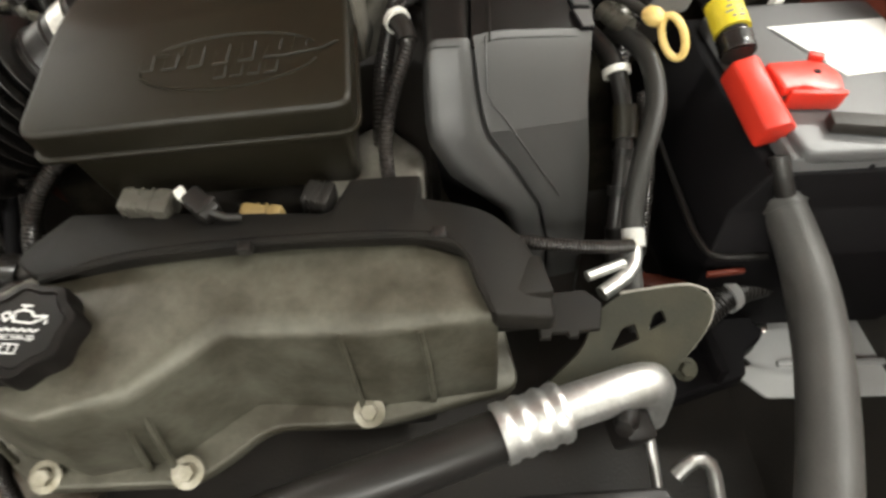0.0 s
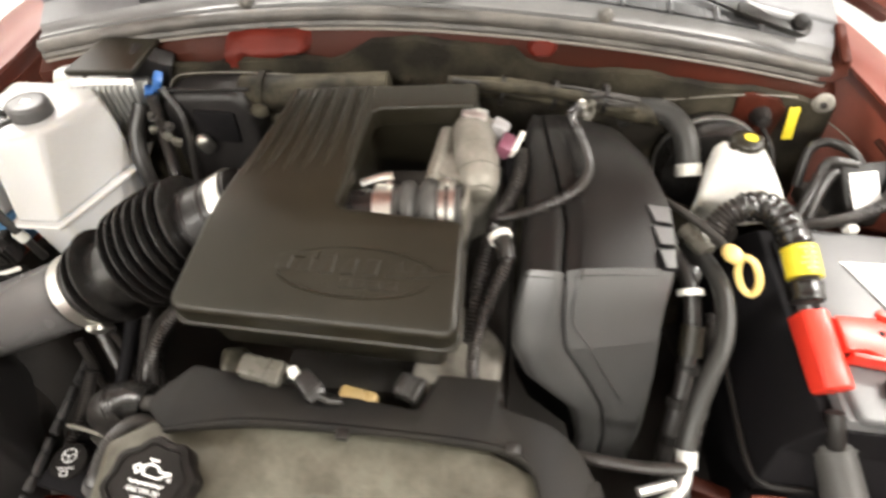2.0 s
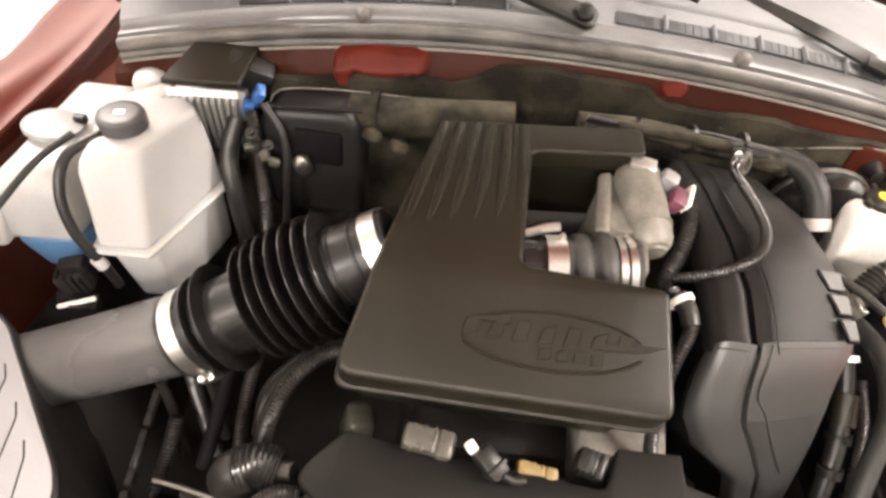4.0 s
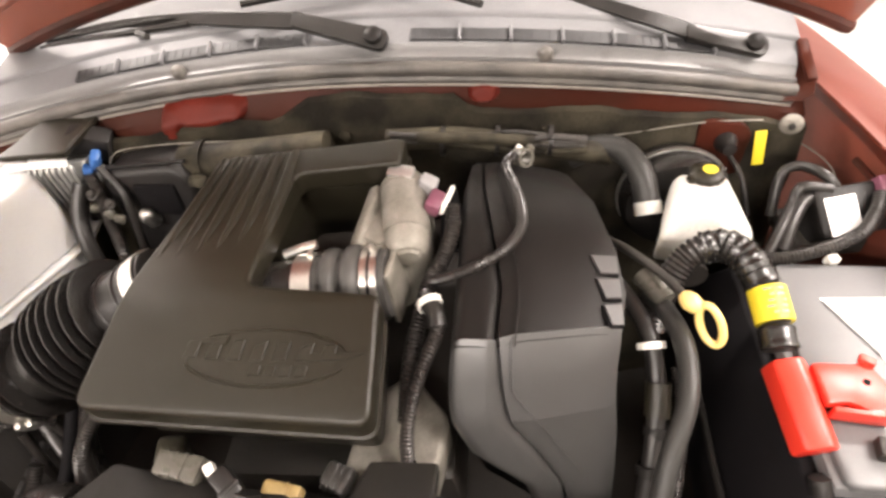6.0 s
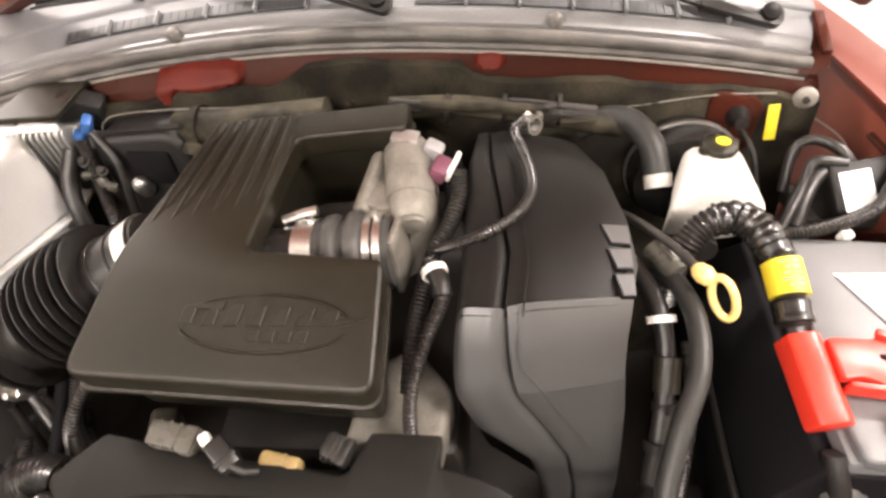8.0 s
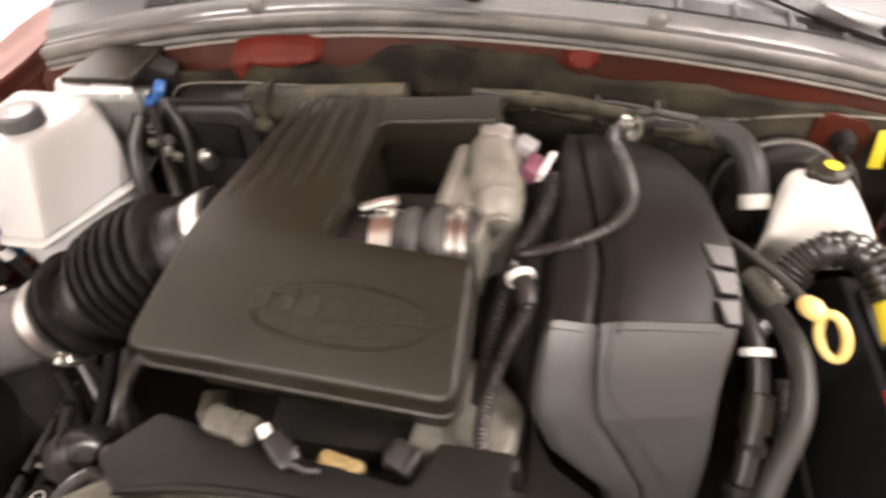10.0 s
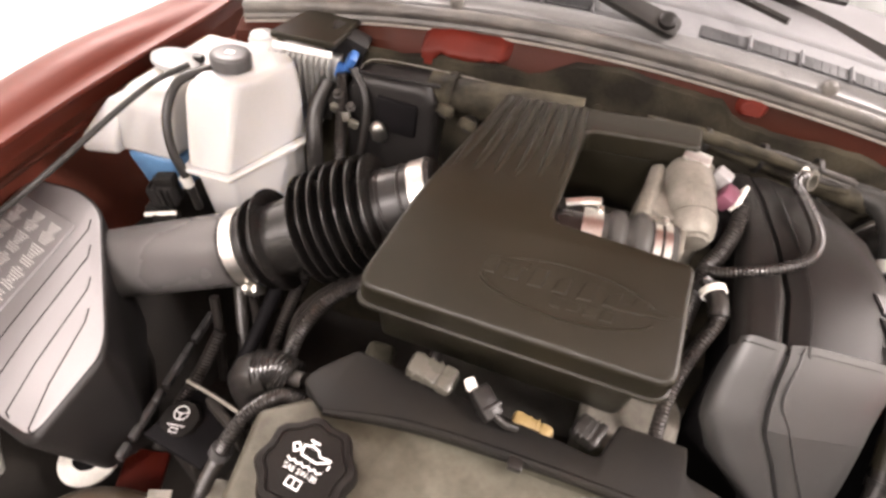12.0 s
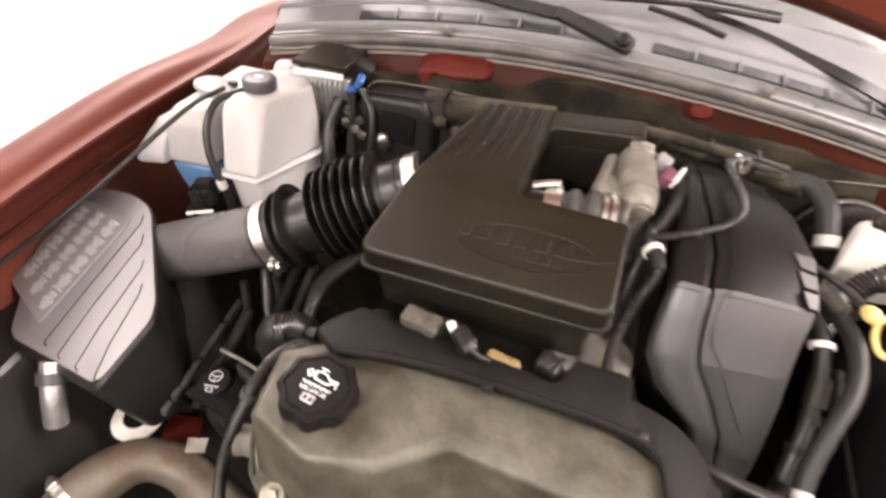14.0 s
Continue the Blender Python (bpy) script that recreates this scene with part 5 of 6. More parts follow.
hose("thin_rod", [(0.36, 0.500, 0.990), (0.46, 0.512, 1.000), (0.575, 0.522, 1.012), (0.66, 0.530, 1.010)], 0.0013, CAST2, "thin bare metal rod along the firewall", "rod", group="metal rods", by=(-0.008, 0.006, -0.024))
hose("taped_wiring", [(0.10, 0.455, 1.015), (0.20, 0.452, 1.020), (0.29, 0.448, 1.012), (0.36, 0.450, 1.0), (0.42, 0.46, 0.985)], 0.016, PIPE, "dusty taped wiring trunk along the firewall", "cable", by=(0.002, -0.004, -0.002))
hose("taped_wiring", [(0.15, 0.430, 1.035), (0.24, 0.420, 1.040), (0.31, 0.425, 1.030)], 0.008, PIPE, "thin dusty taped wiring along the firewall", "cable", by=(0.002, -0.004, -0.002))
rng = random.Random(5)
for k in range(6):
    lift_, deep_ = 0.007 * (k % 3) - 0.004, 0.006 * (k // 3)
    pts = [(0.11 + 0.055 * n, 0.437 - deep_ + 0.004 * rng.uniform(-1, 1), 1.022 + lift_ - 0.010 * (n / 5) ** 2 + 0.005 * rng.uniform(-1, 1)) for n in range(6)]
    hose("harness_wire", pts, 0.0028 + 0.0012 * (k % 2), DEEP if k % 3 else PIPE, "thin grimy wire in the firewall harness", "cable", group="harness wires", seg=8)
for cx_ in (0.185, 0.262, 0.335):
    tie = thing("cable_tie", (cx_, 0.436, 1.02), "dark cable tie round the firewall harness", "clip", "cable ties")
    part("strap", ring(along((cx_, 0.440, 1.018), (1, 0, -0.05)), 0.019, 0.006, 0.002, 20), RUBBER, tie)
    part("lock", box(0.008, 0.007, 0.006, pose(cx_, 0.424, 1.034, 30, 0, 0), 0.0015), RUBBER, tie)
plate_r = thing("red_access_plate", (0.61, 0.53, 0.93), "dark red painted plate with a rubber grommet", "plate", by=(-0.012, 0.01, -0.032))
MF = Matrix(((1, 0, 0, 0), (0, 0, -1, 0), (0, 1, 0, 0), (0, 0, 0, 1)))
part("plate", prism(rounded([(0.576, 0.925), (0.648, 0.925), (0.652, 1.000), (0.636, 1.016), (0.584, 1.024), (0.572, 1.016)], 0.008, 3), -0.534, -0.516, MF, 0.003, 2), REDSHADE, plate_r, "red painted plate")
part("grommet", lathe([(0.017, 0), (0.016, 0.006), (0.012, 0.014), (0.010, 0.026), (0.003, 0.027)], along((0.616, 0.516, 0.987), (0, -1, 0.1)), 24), RUBBER, plate_r, "black rubber grommet")
part("rod", tube([(0.622, 0.50, 0.972), (0.636, 0.470, 0.955), (0.650, 0.440, 0.905)], 0.004, 8), RUBBER, plate_r)
tag = thing("yellow_tag", (0.665, 0.49, 0.95), "bright yellow paper tag hanging on the firewall", "label", by=(-0.022, 0.008, -0.018))
part("strip", box(0.016, 0.0015, 0.056, pose(0.672, 0.505, 0.970, -8, -7, 0), 0.0004), YTAG, tag)
disc = thing("panel_washer", (0.708, 0.520, 1.0), "pale round washer bolted to the firewall", "washer", by=(-0.016, 0.01, -0.026))
part("washer", lathe([(0.016, 0), (0.016, 0.003), (0.012, 0.006), (0.005, 0.0065)], along((0.704, 0.515, 1.012), (-0.25, -1, 0.1)), 26), CAST2, disc)
part("screw", lathe([(0.005, 0), (0.005, 0.006), (0.002, 0.007)], along((0.703, 0.510, 1.012), (-0.25, -1, 0.1)), 12), DEEP, disc)
hose("thin_wire", [(0.742, 0.520, 0.978), (0.768, 0.495, 0.968), (0.780, 0.470, 0.955), (0.785, 0.455, 0.925)], 0.0011, CAST2, "thin pale wire beside the washer", "cable", by=(-0.026, 0.01, -0.03))

# ---------------------------------------------------------------- heater hose, booster, brake tank
heat = hose("heater_hose", [(0.375, 0.470, 0.975), (0.410, 0.468, 0.994), (0.445, 0.450, 1.000), (0.468, 0.418, 0.986), (0.478, 0.388, 0.955)], 0.0175, DARKHOSE, "thick dark rubber heater hose bent over", seg=16, by=(-0.008, -0.002, -0.006))
part("end_ring", tube([(0.4775, 0.390, 0.957), (0.4800, 0.378, 0.944)], 0.0190, 20, 0.004), TANKB, heat, "white plastic end ring")
boost = thing("brake_booster", (0.55, 0.45, 0.9), "glossy black brake booster drum", "brake booster", by=(-0.012, 0.004, -0.01))
part("drum", lathe([(0.060, 0), (0.075, 0.012), (0.080, 0.03), (0.080, 0.06), (0.072, 0.075), (0.04, 0.085)], along((0.540, 0.515, 0.900), (0, -1, 0.05)), 40), FINM, boost, "black painted drum")
part("drum_seam", ring(along((0.540, 0.475, 0.902), (0, -1, 0.05)), 0.079, 0.006, 0.004, 40), STEEL, boost, "bright seam ring")
bres = thing("brake_fluid_tank", (0.55, 0.35, 0.88), "milky brake fluid tank with black and yellow cap", "tank", by=(-0.016, 0, 0.004))
tank_levels([(0.890, [(0.492, 0.330), (0.560, 0.322), (0.603, 0.332), (0.600, 0.375), (0.515, 0.385)]),
             (0.945, [(0.490, 0.318), (0.560, 0.308), (0.610, 0.318), (0.604, 0.385), (0.510, 0.392)]),
             (0.975, [(0.505, 0.345), (0.560, 0.330), (0.590, 0.345), (0.588, 0.400), (0.515, 0.402)]),
             (0.985, [(0.520, 0.365), (0.556, 0.358), (0.580, 0.365), (0.578, 0.402), (0.525, 0.404)])], 0.012, "tank_shell", TANKB, bres, "milky tank shell")
bcap = part("cap", lathe([(0.020, -0.012), (0.021, 0.0), (0.0225, 0.001), (0.0225, 0.010), (0.020, 0.013), (0.004, 0.0135)], pose(0.556, 0.396, 0.981), 36, lambda a, z: 1 + (0.03 * math.cos(12 * a) if 0 < z < 0.017 else 0)), BLACK, bres, "black ribbed cap", 50)
part("cap_lug", box(0.056, 0.013, 0.012, pose(0.556, 0.396, 0.987, 0, 0, 25), 0.004), BLACK, bcap)
part("cap_sign", lathe([(0.0095, 0), (0.0095, 0.0008), (0.002, 0.0009)], pose(0.560, 0.398, 0.9948), 26), YTAG, bcap, "yellow warning disc")
part("master_cylinder", tube([(0.545, 0.40, 0.875), (0.545, 0.32, 0.870)], 0.024, 18), DEEP, bres, "dark metal cylinder below")

# ---------------------------------------------------------------- battery, shield, cable
shield = thing("battery_shield", (0.56, 0.15, 0.78), "matt black plastic heat shield beside the battery", "shield")
tank_levels([(0.62, [(0.552, -0.005), (0.83, -0.012), (0.83, 0.36), (0.548, 0.36)]), (0.785, [(0.535, -0.015), (0.82, -0.02), (0.82, 0.36), (0.532, 0.36)]),
             (0.800, [(0.538, -0.010), (0.82, -0.015), (0.82, 0.36), (0.535, 0.36)]), (0.835, [(0.552, 0.010), (0.80, 0.006), (0.80, 0.35), (0.548, 0.35)]), (0.886, [(0.580, 0.014), (0.80, 0.012), (0.80, 0.33), (0.582, 0.33)])], 0.004, "shield_wall", BATSIDE, shield)
part("shield_rim", tube([(0.528, 0.20, 0.802), (0.527, 0.06, 0.796), (0.530, 0.010, 0.792), (0.545, -0.016, 0.790), (0.60, -0.018, 0.790)], 0.0045, 8), SHROUD, shield, "raised black rim")
batt = thing("car_battery", (0.69, 0.15, 0.79), "grey topped car battery with white paper label", "battery", by=(0.006, 0.012, 0.016))
part("case", box(0.215, 0.290, 0.10, pose(0.698, 0.150, 0.838), 0.006), BATT, batt, "dull grey battery case")
part("top", prism(rounded([(0.600, 0.004), (0.806, 0.000), (0.806, 0.296), (0.618, 0.300), (0.596, 0.10)], 0.012, 3), 0.880, 0.897, None, 0.004, 2), BATT, batt, "dull grey battery top", 50)
part("front_groove", box(0.004, 0.004, 0.08, pose(0.665, 0.0045, 0.838, 0, 22), 0.001), BATSIDE, batt)
sheetp = part("paper_label", prism([(0.652, 0.238), (0.800, 0.245), (0.802, 0.138), (0.700, 0.128)], 0.8975, 0.8985, None), PAPER, batt, "white paper label")
part("label_edge", box(0.003, 0.085, 0.0012, pose(0.672, 0.195, 0.8985, 0, 0, 24), 0), INK, sheetp)
part("post_clamp", box(0.060, 0.022, 0.014, pose(0.665, 0.035, 0.905, 0, 0, -12), 0.003), DEEP, batt, "dark terminal clamp")

redc = thing("red_terminal_cover", (0.59, 0.08, 0.90), "bright red plastic terminal cover on the battery", "terminal cover")
wayr = Vector((0.016, -0.118, -0.030)).normalized()
MR = basis((0.585, 0.083, 0.918), wayr, (1, 0.1, 0.15))
hexo = rounded([(-0.021, -0.012), (-0.014, 0.016), (0.012, 0.018), (0.022, 0.004), (0.020, -0.016), (-0.015, -0.02)], 0.004, 2)
part("sleeve", prism([(y, z) for y, z in hexo], -0.060, 0.034, MR @ Matrix(((0, 0, 1, 0), (1, 0, 0, 0), (0, 1, 0, 0), (0, 0, 0, 1))), 0.003, 2), REDCAP, redc, "", 40)
MFL = Matrix.Translation((0.004, 0.030, 0.016))
flap = part("flap", prism(rounded([(0.598, 0.108), (0.640, 0.108), (0.655, 0.112), (0.668, 0.080), (0.660, 0.052), (0.640, 0.050), (0.620, 0.062), (0.598, 0.058)], 0.006, 3), 0.912, 0.924, MFL, 0.004, 2), REDCAP, redc, "", 40)
part("flap_lip", box(0.058, 0.006, 0.026, MFL @ pose(0.632, 0.052, 0.912, 12, 0, -6), 0.002), REDCAP, flap)
part("vent_hole", lathe([(0.004, 0), (0.004, 0.001), (0.0005, 0.0012)], MFL @ pose(0.645, 0.085, 0.9238), 12), BATSIDE, flap)
part("hinge_lug", box(0.016, 0.010, 0.008, MFL @ pose(0.654, 0.110, 0.926, 0, 0, -30), 0.002), REDCAP, flap)

cable = thing("battery_cable", (0.55, 0.25, 0.95), "thick black ribbed battery cable with a yellow tag", "cable")
part("loom", tube([(0.462, 0.225, 0.885), (0.470, 0.240, 0.935), (0.495, 0.262, 0.972), (0.528, 0.268, 0.984), (0.556, 0.246, 0.982), (0.570, 0.205, 0.968), (0.574, 0.150, 0.942)], 0.018, 14, 0.01, True, 0.006, 0.16), LOOM, cable, "black ribbed loom")
part("tape", tube([(0.508, 0.270, 0.978), (0.535, 0.267, 0.985), (0.553, 0.248, 0.984), (0.563, 0.225, 0.977), (0.567, 0.214, 0.972)], lambda u: 0.0196 + 0.0018 * noise.noise((u * 23, 0, 1)) + 0.0011 * math.sin(u * 61), 18, 0.003), FINM, cable, "shiny crinkled black tape wrap", 30)
part("tape_end", tube([(0.573, 0.170, 0.953), (0.5745, 0.150, 0.944)], lambda u: 0.0196 + 0.0016 * noise.noise((u * 17, 3, 1)), 18, 0.003), FINM, cable, "shiny crinkled black tape wrap", 30)
wrap = part("yellow_wrap", tube([(0.569, 0.212, 0.971), (0.573, 0.176, 0.956)], 0.0205, 18), YTAG, cable, "yellow tag with unreadable print")
wrap_a, wrap_b = Vector((0.569, 0.212, 0.971)), Vector((0.573, 0.176, 0.956))
for k in range(10):
    u, spin = 0.12 + 0.17 * (k // 2), -0.42 + 0.62 * (k % 2) + 0.08 * (k % 3)
    lean = (wrap_b - wrap_a).normalized()
    side_ = lean.cross(Vector((0, 0, 1))).normalized()
    out_ = (side_ * -math.sin(spin) + side_.cross(lean) * math.cos(spin)).normalized()
    part("print_bar", box(0.0085 - 0.002 * (k % 3), 0.0024, 0.0008, basis(wrap_a.lerp(wrap_b, u) + out_ * 0.0207, out_.cross(lean), lean), 0), INK, wrap)
part("lower_lead", tube([(0.590, 0.030, 0.898), (0.593, 0.018, 0.884), (0.600, 0.006, 0.864)], 0.0105, 14), RUBBER, cable, "dark lead below the cover")

gh = thing("grey_coolant_hose", (0.595, 0.01, 0.85), "thick dull grey hose running to the front", "hose")
part("skin", tube([(0.612, 0.020, 0.838), (0.620, -0.015, 0.820), (0.624, -0.065, 0.798), (0.608, -0.15, 0.782), (0.575, -0.24, 0.775), (0.54, -0.32, 0.765), (0.50, -0.40, 0.75)], lambda u: 0.0225 + 0.0045 * min(1, u * 4), 22), GREYHOSE, gh)
part("collar", tube([(0.609, 0.032, 0.846), (0.614, 0.012, 0.834)], 0.0235, 22, 0.006), GREYHOSE, gh, "rolled grey collar")
for d_ in (0.2, 0.55, 0.9):
    part("collar_ridge", ring(along(Vector((0.609, 0.032, 0.846)).lerp(Vector((0.614, 0.012, 0.834)), d_), (0.25, -0.9, -0.45)), 0.0240, 0.003, 0.0014, 24), GREYHOSE, gh)
part("neck", tube([(0.600, 0.046, 0.862), (0.608, 0.030, 0.846)], 0.017, 16), DEEP, gh, "metal neck")

# ---------------------------------------------------------------- hoses between the cover and the battery
fuel = thing("coolant_hose", (0.45, 0.15, 0.93), "grey rubber hose ending in a bright metal fitting", "hose", by=(0.006, 0.004, -0.004))
part("skin", tube([(0.448, 0.235, 0.930), (0.458, 0.200, 0.945), (0.470, 0.150, 0.945), (0.468, 0.095, 0.925), (0.448, 0.045, 0.890), (0.436, 0.005, 0.852), (0.434, -0.015, 0.836)], 0.0115, 16), DARKHOSE, fuel)
part("ferrule", tube([(0.4345, -0.010, 0.840), (0.434, -0.026, 0.829)], 0.0125, 16), TANKB, fuel, "pale yellowish crimp ring")
part("metal_bend", tube([(0.434, -0.022, 0.832), (0.432, -0.040, 0.824), (0.420, -0.058, 0.820), (0.390, -0.078, 0.817)], 0.0085, 14), ALU, fuel, "bright metal elbow")
part("metal_stub", tube([(0.418, -0.046, 0.827), (0.376, -0.062, 0.828)], 0.006, 12), ALU, fuel, "bright metal stub pipe")
hose("return_hose", [(0.430, -0.02, 0.826), (0.430, -0.06, 0.800), (0.432, -0.10, 0.775)], 0.011, GREYHOSE, "short grey hose below the metal fitting", by=(0.006, 0.002, -0.002))
darkh = thing("valve_hose", (0.44, 0.15, 0.9), "black hose with white clip and plastic valve", "hose", by=(0.006, 0.01, -0.01))
part("skin", tube([(0.405, 0.245, 0.945), (0.425, 0.205, 0.942), (0.440, 0.165, 0.932), (0.447, 0.125, 0.900), (0.442, 0.07, 0.855), (0.432, 0.02, 0.80), (0.43, -0.02, 0.74)], 0.011, 12), RUBBER, darkh)
part("white_clip", ring(along((0.441, 0.158, 0.928), (0.1, -0.75, -0.5)), 0.0125, 0.008, 0.004), WHITE, darkh, "white plastic clip ring")
part("valve", tube([(0.448, 0.125, 0.903), (0.446, 0.095, 0.878)], 0.015, 14), BLACK, darkh, "black plastic valve")
for x, y, z in ((0.437, 0.05, 0.84), (0.434, 0.02, 0.80), (0.446, 0.085, 0.865)):
    part("band", ring(along((x, y, z), (0, -0.6, -0.7)), 0.0115, 0.012, 0.003), SHROUD, darkh)
quick = thing("quick_connector", (0.455, 0.222, 0.945), "cloudy plastic quick connector", "connector", by=(0.004, 0.004, 0.002))
part("shell", tube([(0.438, 0.245, 0.950), (0.462, 0.208, 0.945)], 0.013, 12), CLEARGREY, quick)
part("tab", box(0.016, 0.02, 0.012, pose(0.455, 0.226, 0.957, 20, 10, 30), 0.003), CLEARGREY, quick)
hose("battery_ground_loom", [(0.472, 0.15, 0.90), (0.475, 0.10, 0.87), (0.468, 0.05, 0.83), (0.458, 0.0, 0.78)], 0.008, LOOM, "thin ribbed wiring loom going down", "cable", True, 0.004, by=(0.006, 0.006, -0.006))

dip = thing("dipstick", (0.48, 0.18, 0.95), "pale yellow dipstick handle with ring grip", "dipstick", by=(0.004, 0.004, 0.008))
part("knob", lathe([(0.004, -0.014), (0.009, -0.009), (0.0112, 0.0), (0.009, 0.009), (0.004, 0.013)], along((0.479, 0.184, 0.966), (0.6, -0.75, -0.1)), 20), YELLOW, dip)
loop = [Vector((0.499, 0.164, 0.951)) + Vector((0.55, -0.45, -0.15)).normalized() * (0.015 * math.cos(a)) + Vector((0.1, -0.35, -0.8)).normalized() * (0.022 * math.sin(a)) for a in (2 * math.pi * k / 36 for k in range(36))]
part("loop", band(loop, 0.0045, 10), YELLOW, dip)
part("tube", tube([(0.474, 0.190, 0.967), (0.455, 0.225, 0.966), (0.425, 0.275, 0.955), (0.405, 0.31, 0.94)], 0.0055, 10), DEEP, dip, "dark steel tube")

# ---------------------------------------------------------------- fuse and brake modules behind the battery
absu = thing("brake_module", (0.72, 0.40, 0.9), "black electronic module with white label", "control module", by=(-0.018, 0.012, 0.006))
part("module_case", box(0.085, 0.068, 0.075, pose(0.748, 0.392, 0.912, 40, -6, 10), 0.006), SHROUD, absu)
MA = pose(0.748, 0.392, 0.912, 40, -6, 10)
part("label", box(0.040, 0.052, 0.0012, MA @ pose(-0.012, -0.006, 0.0380), 0.0), PAPER, absu, "white label")
for k in range(3):
    part("print_bar", box(0.0022, 0.038 - 0.006 * k, 0.0006, MA @ pose(-0.024 + 0.009 * k, -0.006, 0.0388), 0.0), INK, absu)
part("plug", box(0.026, 0.034, 0.030, pose(0.792, 0.392, 0.955, 30, 0, 10), 0.005), PINK, absu, "mauve plug")
part("plug_lock", box(0.010, 0.036, 0.020, pose(0.810, 0.392, 0.957, 30, 0, 10), 0.002), WHITE, absu, "white plug lock")
part("foot", box(0.10, 0.08, 0.03, pose(0.742, 0.405, 0.868, 0, 0, 8), 0.006), DEEP, absu, "dark metal foot of the module")
hose("module_loom", [(0.615, 0.316, 0.912), (0.668, 0.319, 0.925), (0.728, 0.339, 0.940), (0.754, 0.368, 0.955), (0.764, 0.390, 0.965)], 0.0095, LOOM, "black ribbed loom behind the battery", "cable", True, 0.0045)
for pts, r in (([(0.655, 0.420, 0.900), (0.661, 0.448, 0.950), (0.682, 0.451, 0.965), (0.703, 0.421, 0.972), (0.722, 0.405, 0.955)], 0.007), ([(0.624, 0.332, 0.905), (0.645, 0.365, 0.930), (0.665, 0.397, 0.945), (0.672, 0.407, 0.962), (0.709, 0.403, 0.962)], 0.0075),
               ([(0.645, 0.341, 0.905), (0.659, 0.373, 0.932), (0.681, 0.401, 0.948), (0.702, 0.398, 0.946)], 0.0105)):
    hose("brake_pipe", pts, r, RUBBER, "glossy black bent brake pipe", "pipe", group="brake pipes")
for x, y in ((0.625, 0.318), (0.645, 0.320), (0.700, 0.322)):
    stp = thing("terminal_stud", (x, y, 0.90), "small pale terminal piece behind the battery", "terminal", "battery terminals")
    part("block", box(0.016, 0.012, 0.016, pose(x, y, 0.908, 10, 0, 15), 0.003), WHITE, stp)

# ---------------------------------------------------------------- loom between box and cover
wl1 = thing("sensor_loom", (0.19, 0.14, 1.0), "black ribbed loom with a white clip", "cable", by=(0.004, 0.009, 0.005))
part("skin", tube([(0.186, 0.150, 1.006), (0.200, 0.128, 1.004), (0.204, 0.108, 0.994), (0.190, 0.078, 0.972), (0.180, 0.050, 0.950), (0.176, 0.022, 0.925), (0.180, 0.0, 0.900), (0.198, -0.02, 0.878), (0.215, -0.03, 0.865)], 0.0080, 12, 0.01, True, 0.0042), LOOM, wl1)
part("sleeve", tube([(0.190, 0.142, 1.006), (0.200, 0.128, 1.004), (0.204, 0.112, 0.996)], 0.0105, 14), RUBBER, wl1, "smooth black sleeve")
part("white_clip", ring(along((0.194, 0.136, 1.006), (0.4, -0.9, -0.2)), 0.0115, 0.007, 0.0025), WHITE, wl1, "white clip ring")
hose("throttle_loom", [(0.205, 0.262, 1.045), (0.206, 0.238, 1.026), (0.196, 0.208, 1.008), (0.184, 0.186, 0.998), (0.176, 0.15, 0.984), (0.168, 0.10, 0.96), (0.165, 0.05, 0.92)], 0.010, LOOM, "black ribbed loom from the throttle plug", "cable", True, 0.0045, by=(0.01, 0.002, 0.004))
hose("cover_loom", [(0.282, 0.338, 1.062), (0.272, 0.318, 1.062), (0.280, 0.292, 1.058), (0.290, 0.255, 1.054), (0.291, 0.222, 1.050), (0.276, 0.192, 1.046), (0.248, 0.176, 1.036), (0.215, 0.174, 1.018), (0.186, 0.180, 1.000)], 0.0065, LOOM, "thin ribbed loom across the engine cover", "cable", True, 0.004, by=(0.004, 0.004, 0.001))
clipw = thing("loom_clip", (0.292, 0.345, 1.05), "crumpled clear plastic loom clip", "clip", by=(0.008, 0.012, -0.006))
part("strap", ring(along((0.288, 0.338, 1.060), (0.6, -0.6, 0.3)), 0.009, 0.016, 0.003), CLEARGREY, clipw)
part("post", box(0.008, 0.010, 0.020, pose(0.296, 0.352, 1.058, 10, 15, 20), 0.002), CLEARGREY, clipw)
part("ear", box(0.014, 0.006, 0.008, pose(0.286, 0.346, 1.066, 0, 30, -15), 0.002), WHITE, clipw)
rail = thing("fuel_rail_boss", (0.17, 0.01, 0.87), "pale cast aluminium boss below the resonator", "engine part", by=(0.006, 0, 0.014))
part("boss", prism(rounded([(0.10, -0.005), (0.20, -0.01), (0.215, 0.08), (0.16, 0.14), (0.11, 0.10)], 0.02, 3), 0.82, 0.875, None, 0.008, 2), CAST2, rail, "", 50)
hose("front_loom", [(0.296, -0.048, 0.874), (0.335, -0.046, 0.862), (0.385, -0.040, 0.846), (0.428, -0.030, 0.832)], 0.0075, LOOM, "ribbed loom from the wiring cover to the fitting", "cable", True, 0.0042, by=(0.006, 0.002, 0.002))

corner = thing("head_corner", (-0.16, 0.03, 0.84), "pale cast corner of the cylinder head", "engine part", by=(0, 0.01, 0.006))
part("casting", box(0.036, 0.040, 0.070, pose(-0.140, 0.040, 0.792, 0, 10, 15), 0.010, 3), CAST, corner)
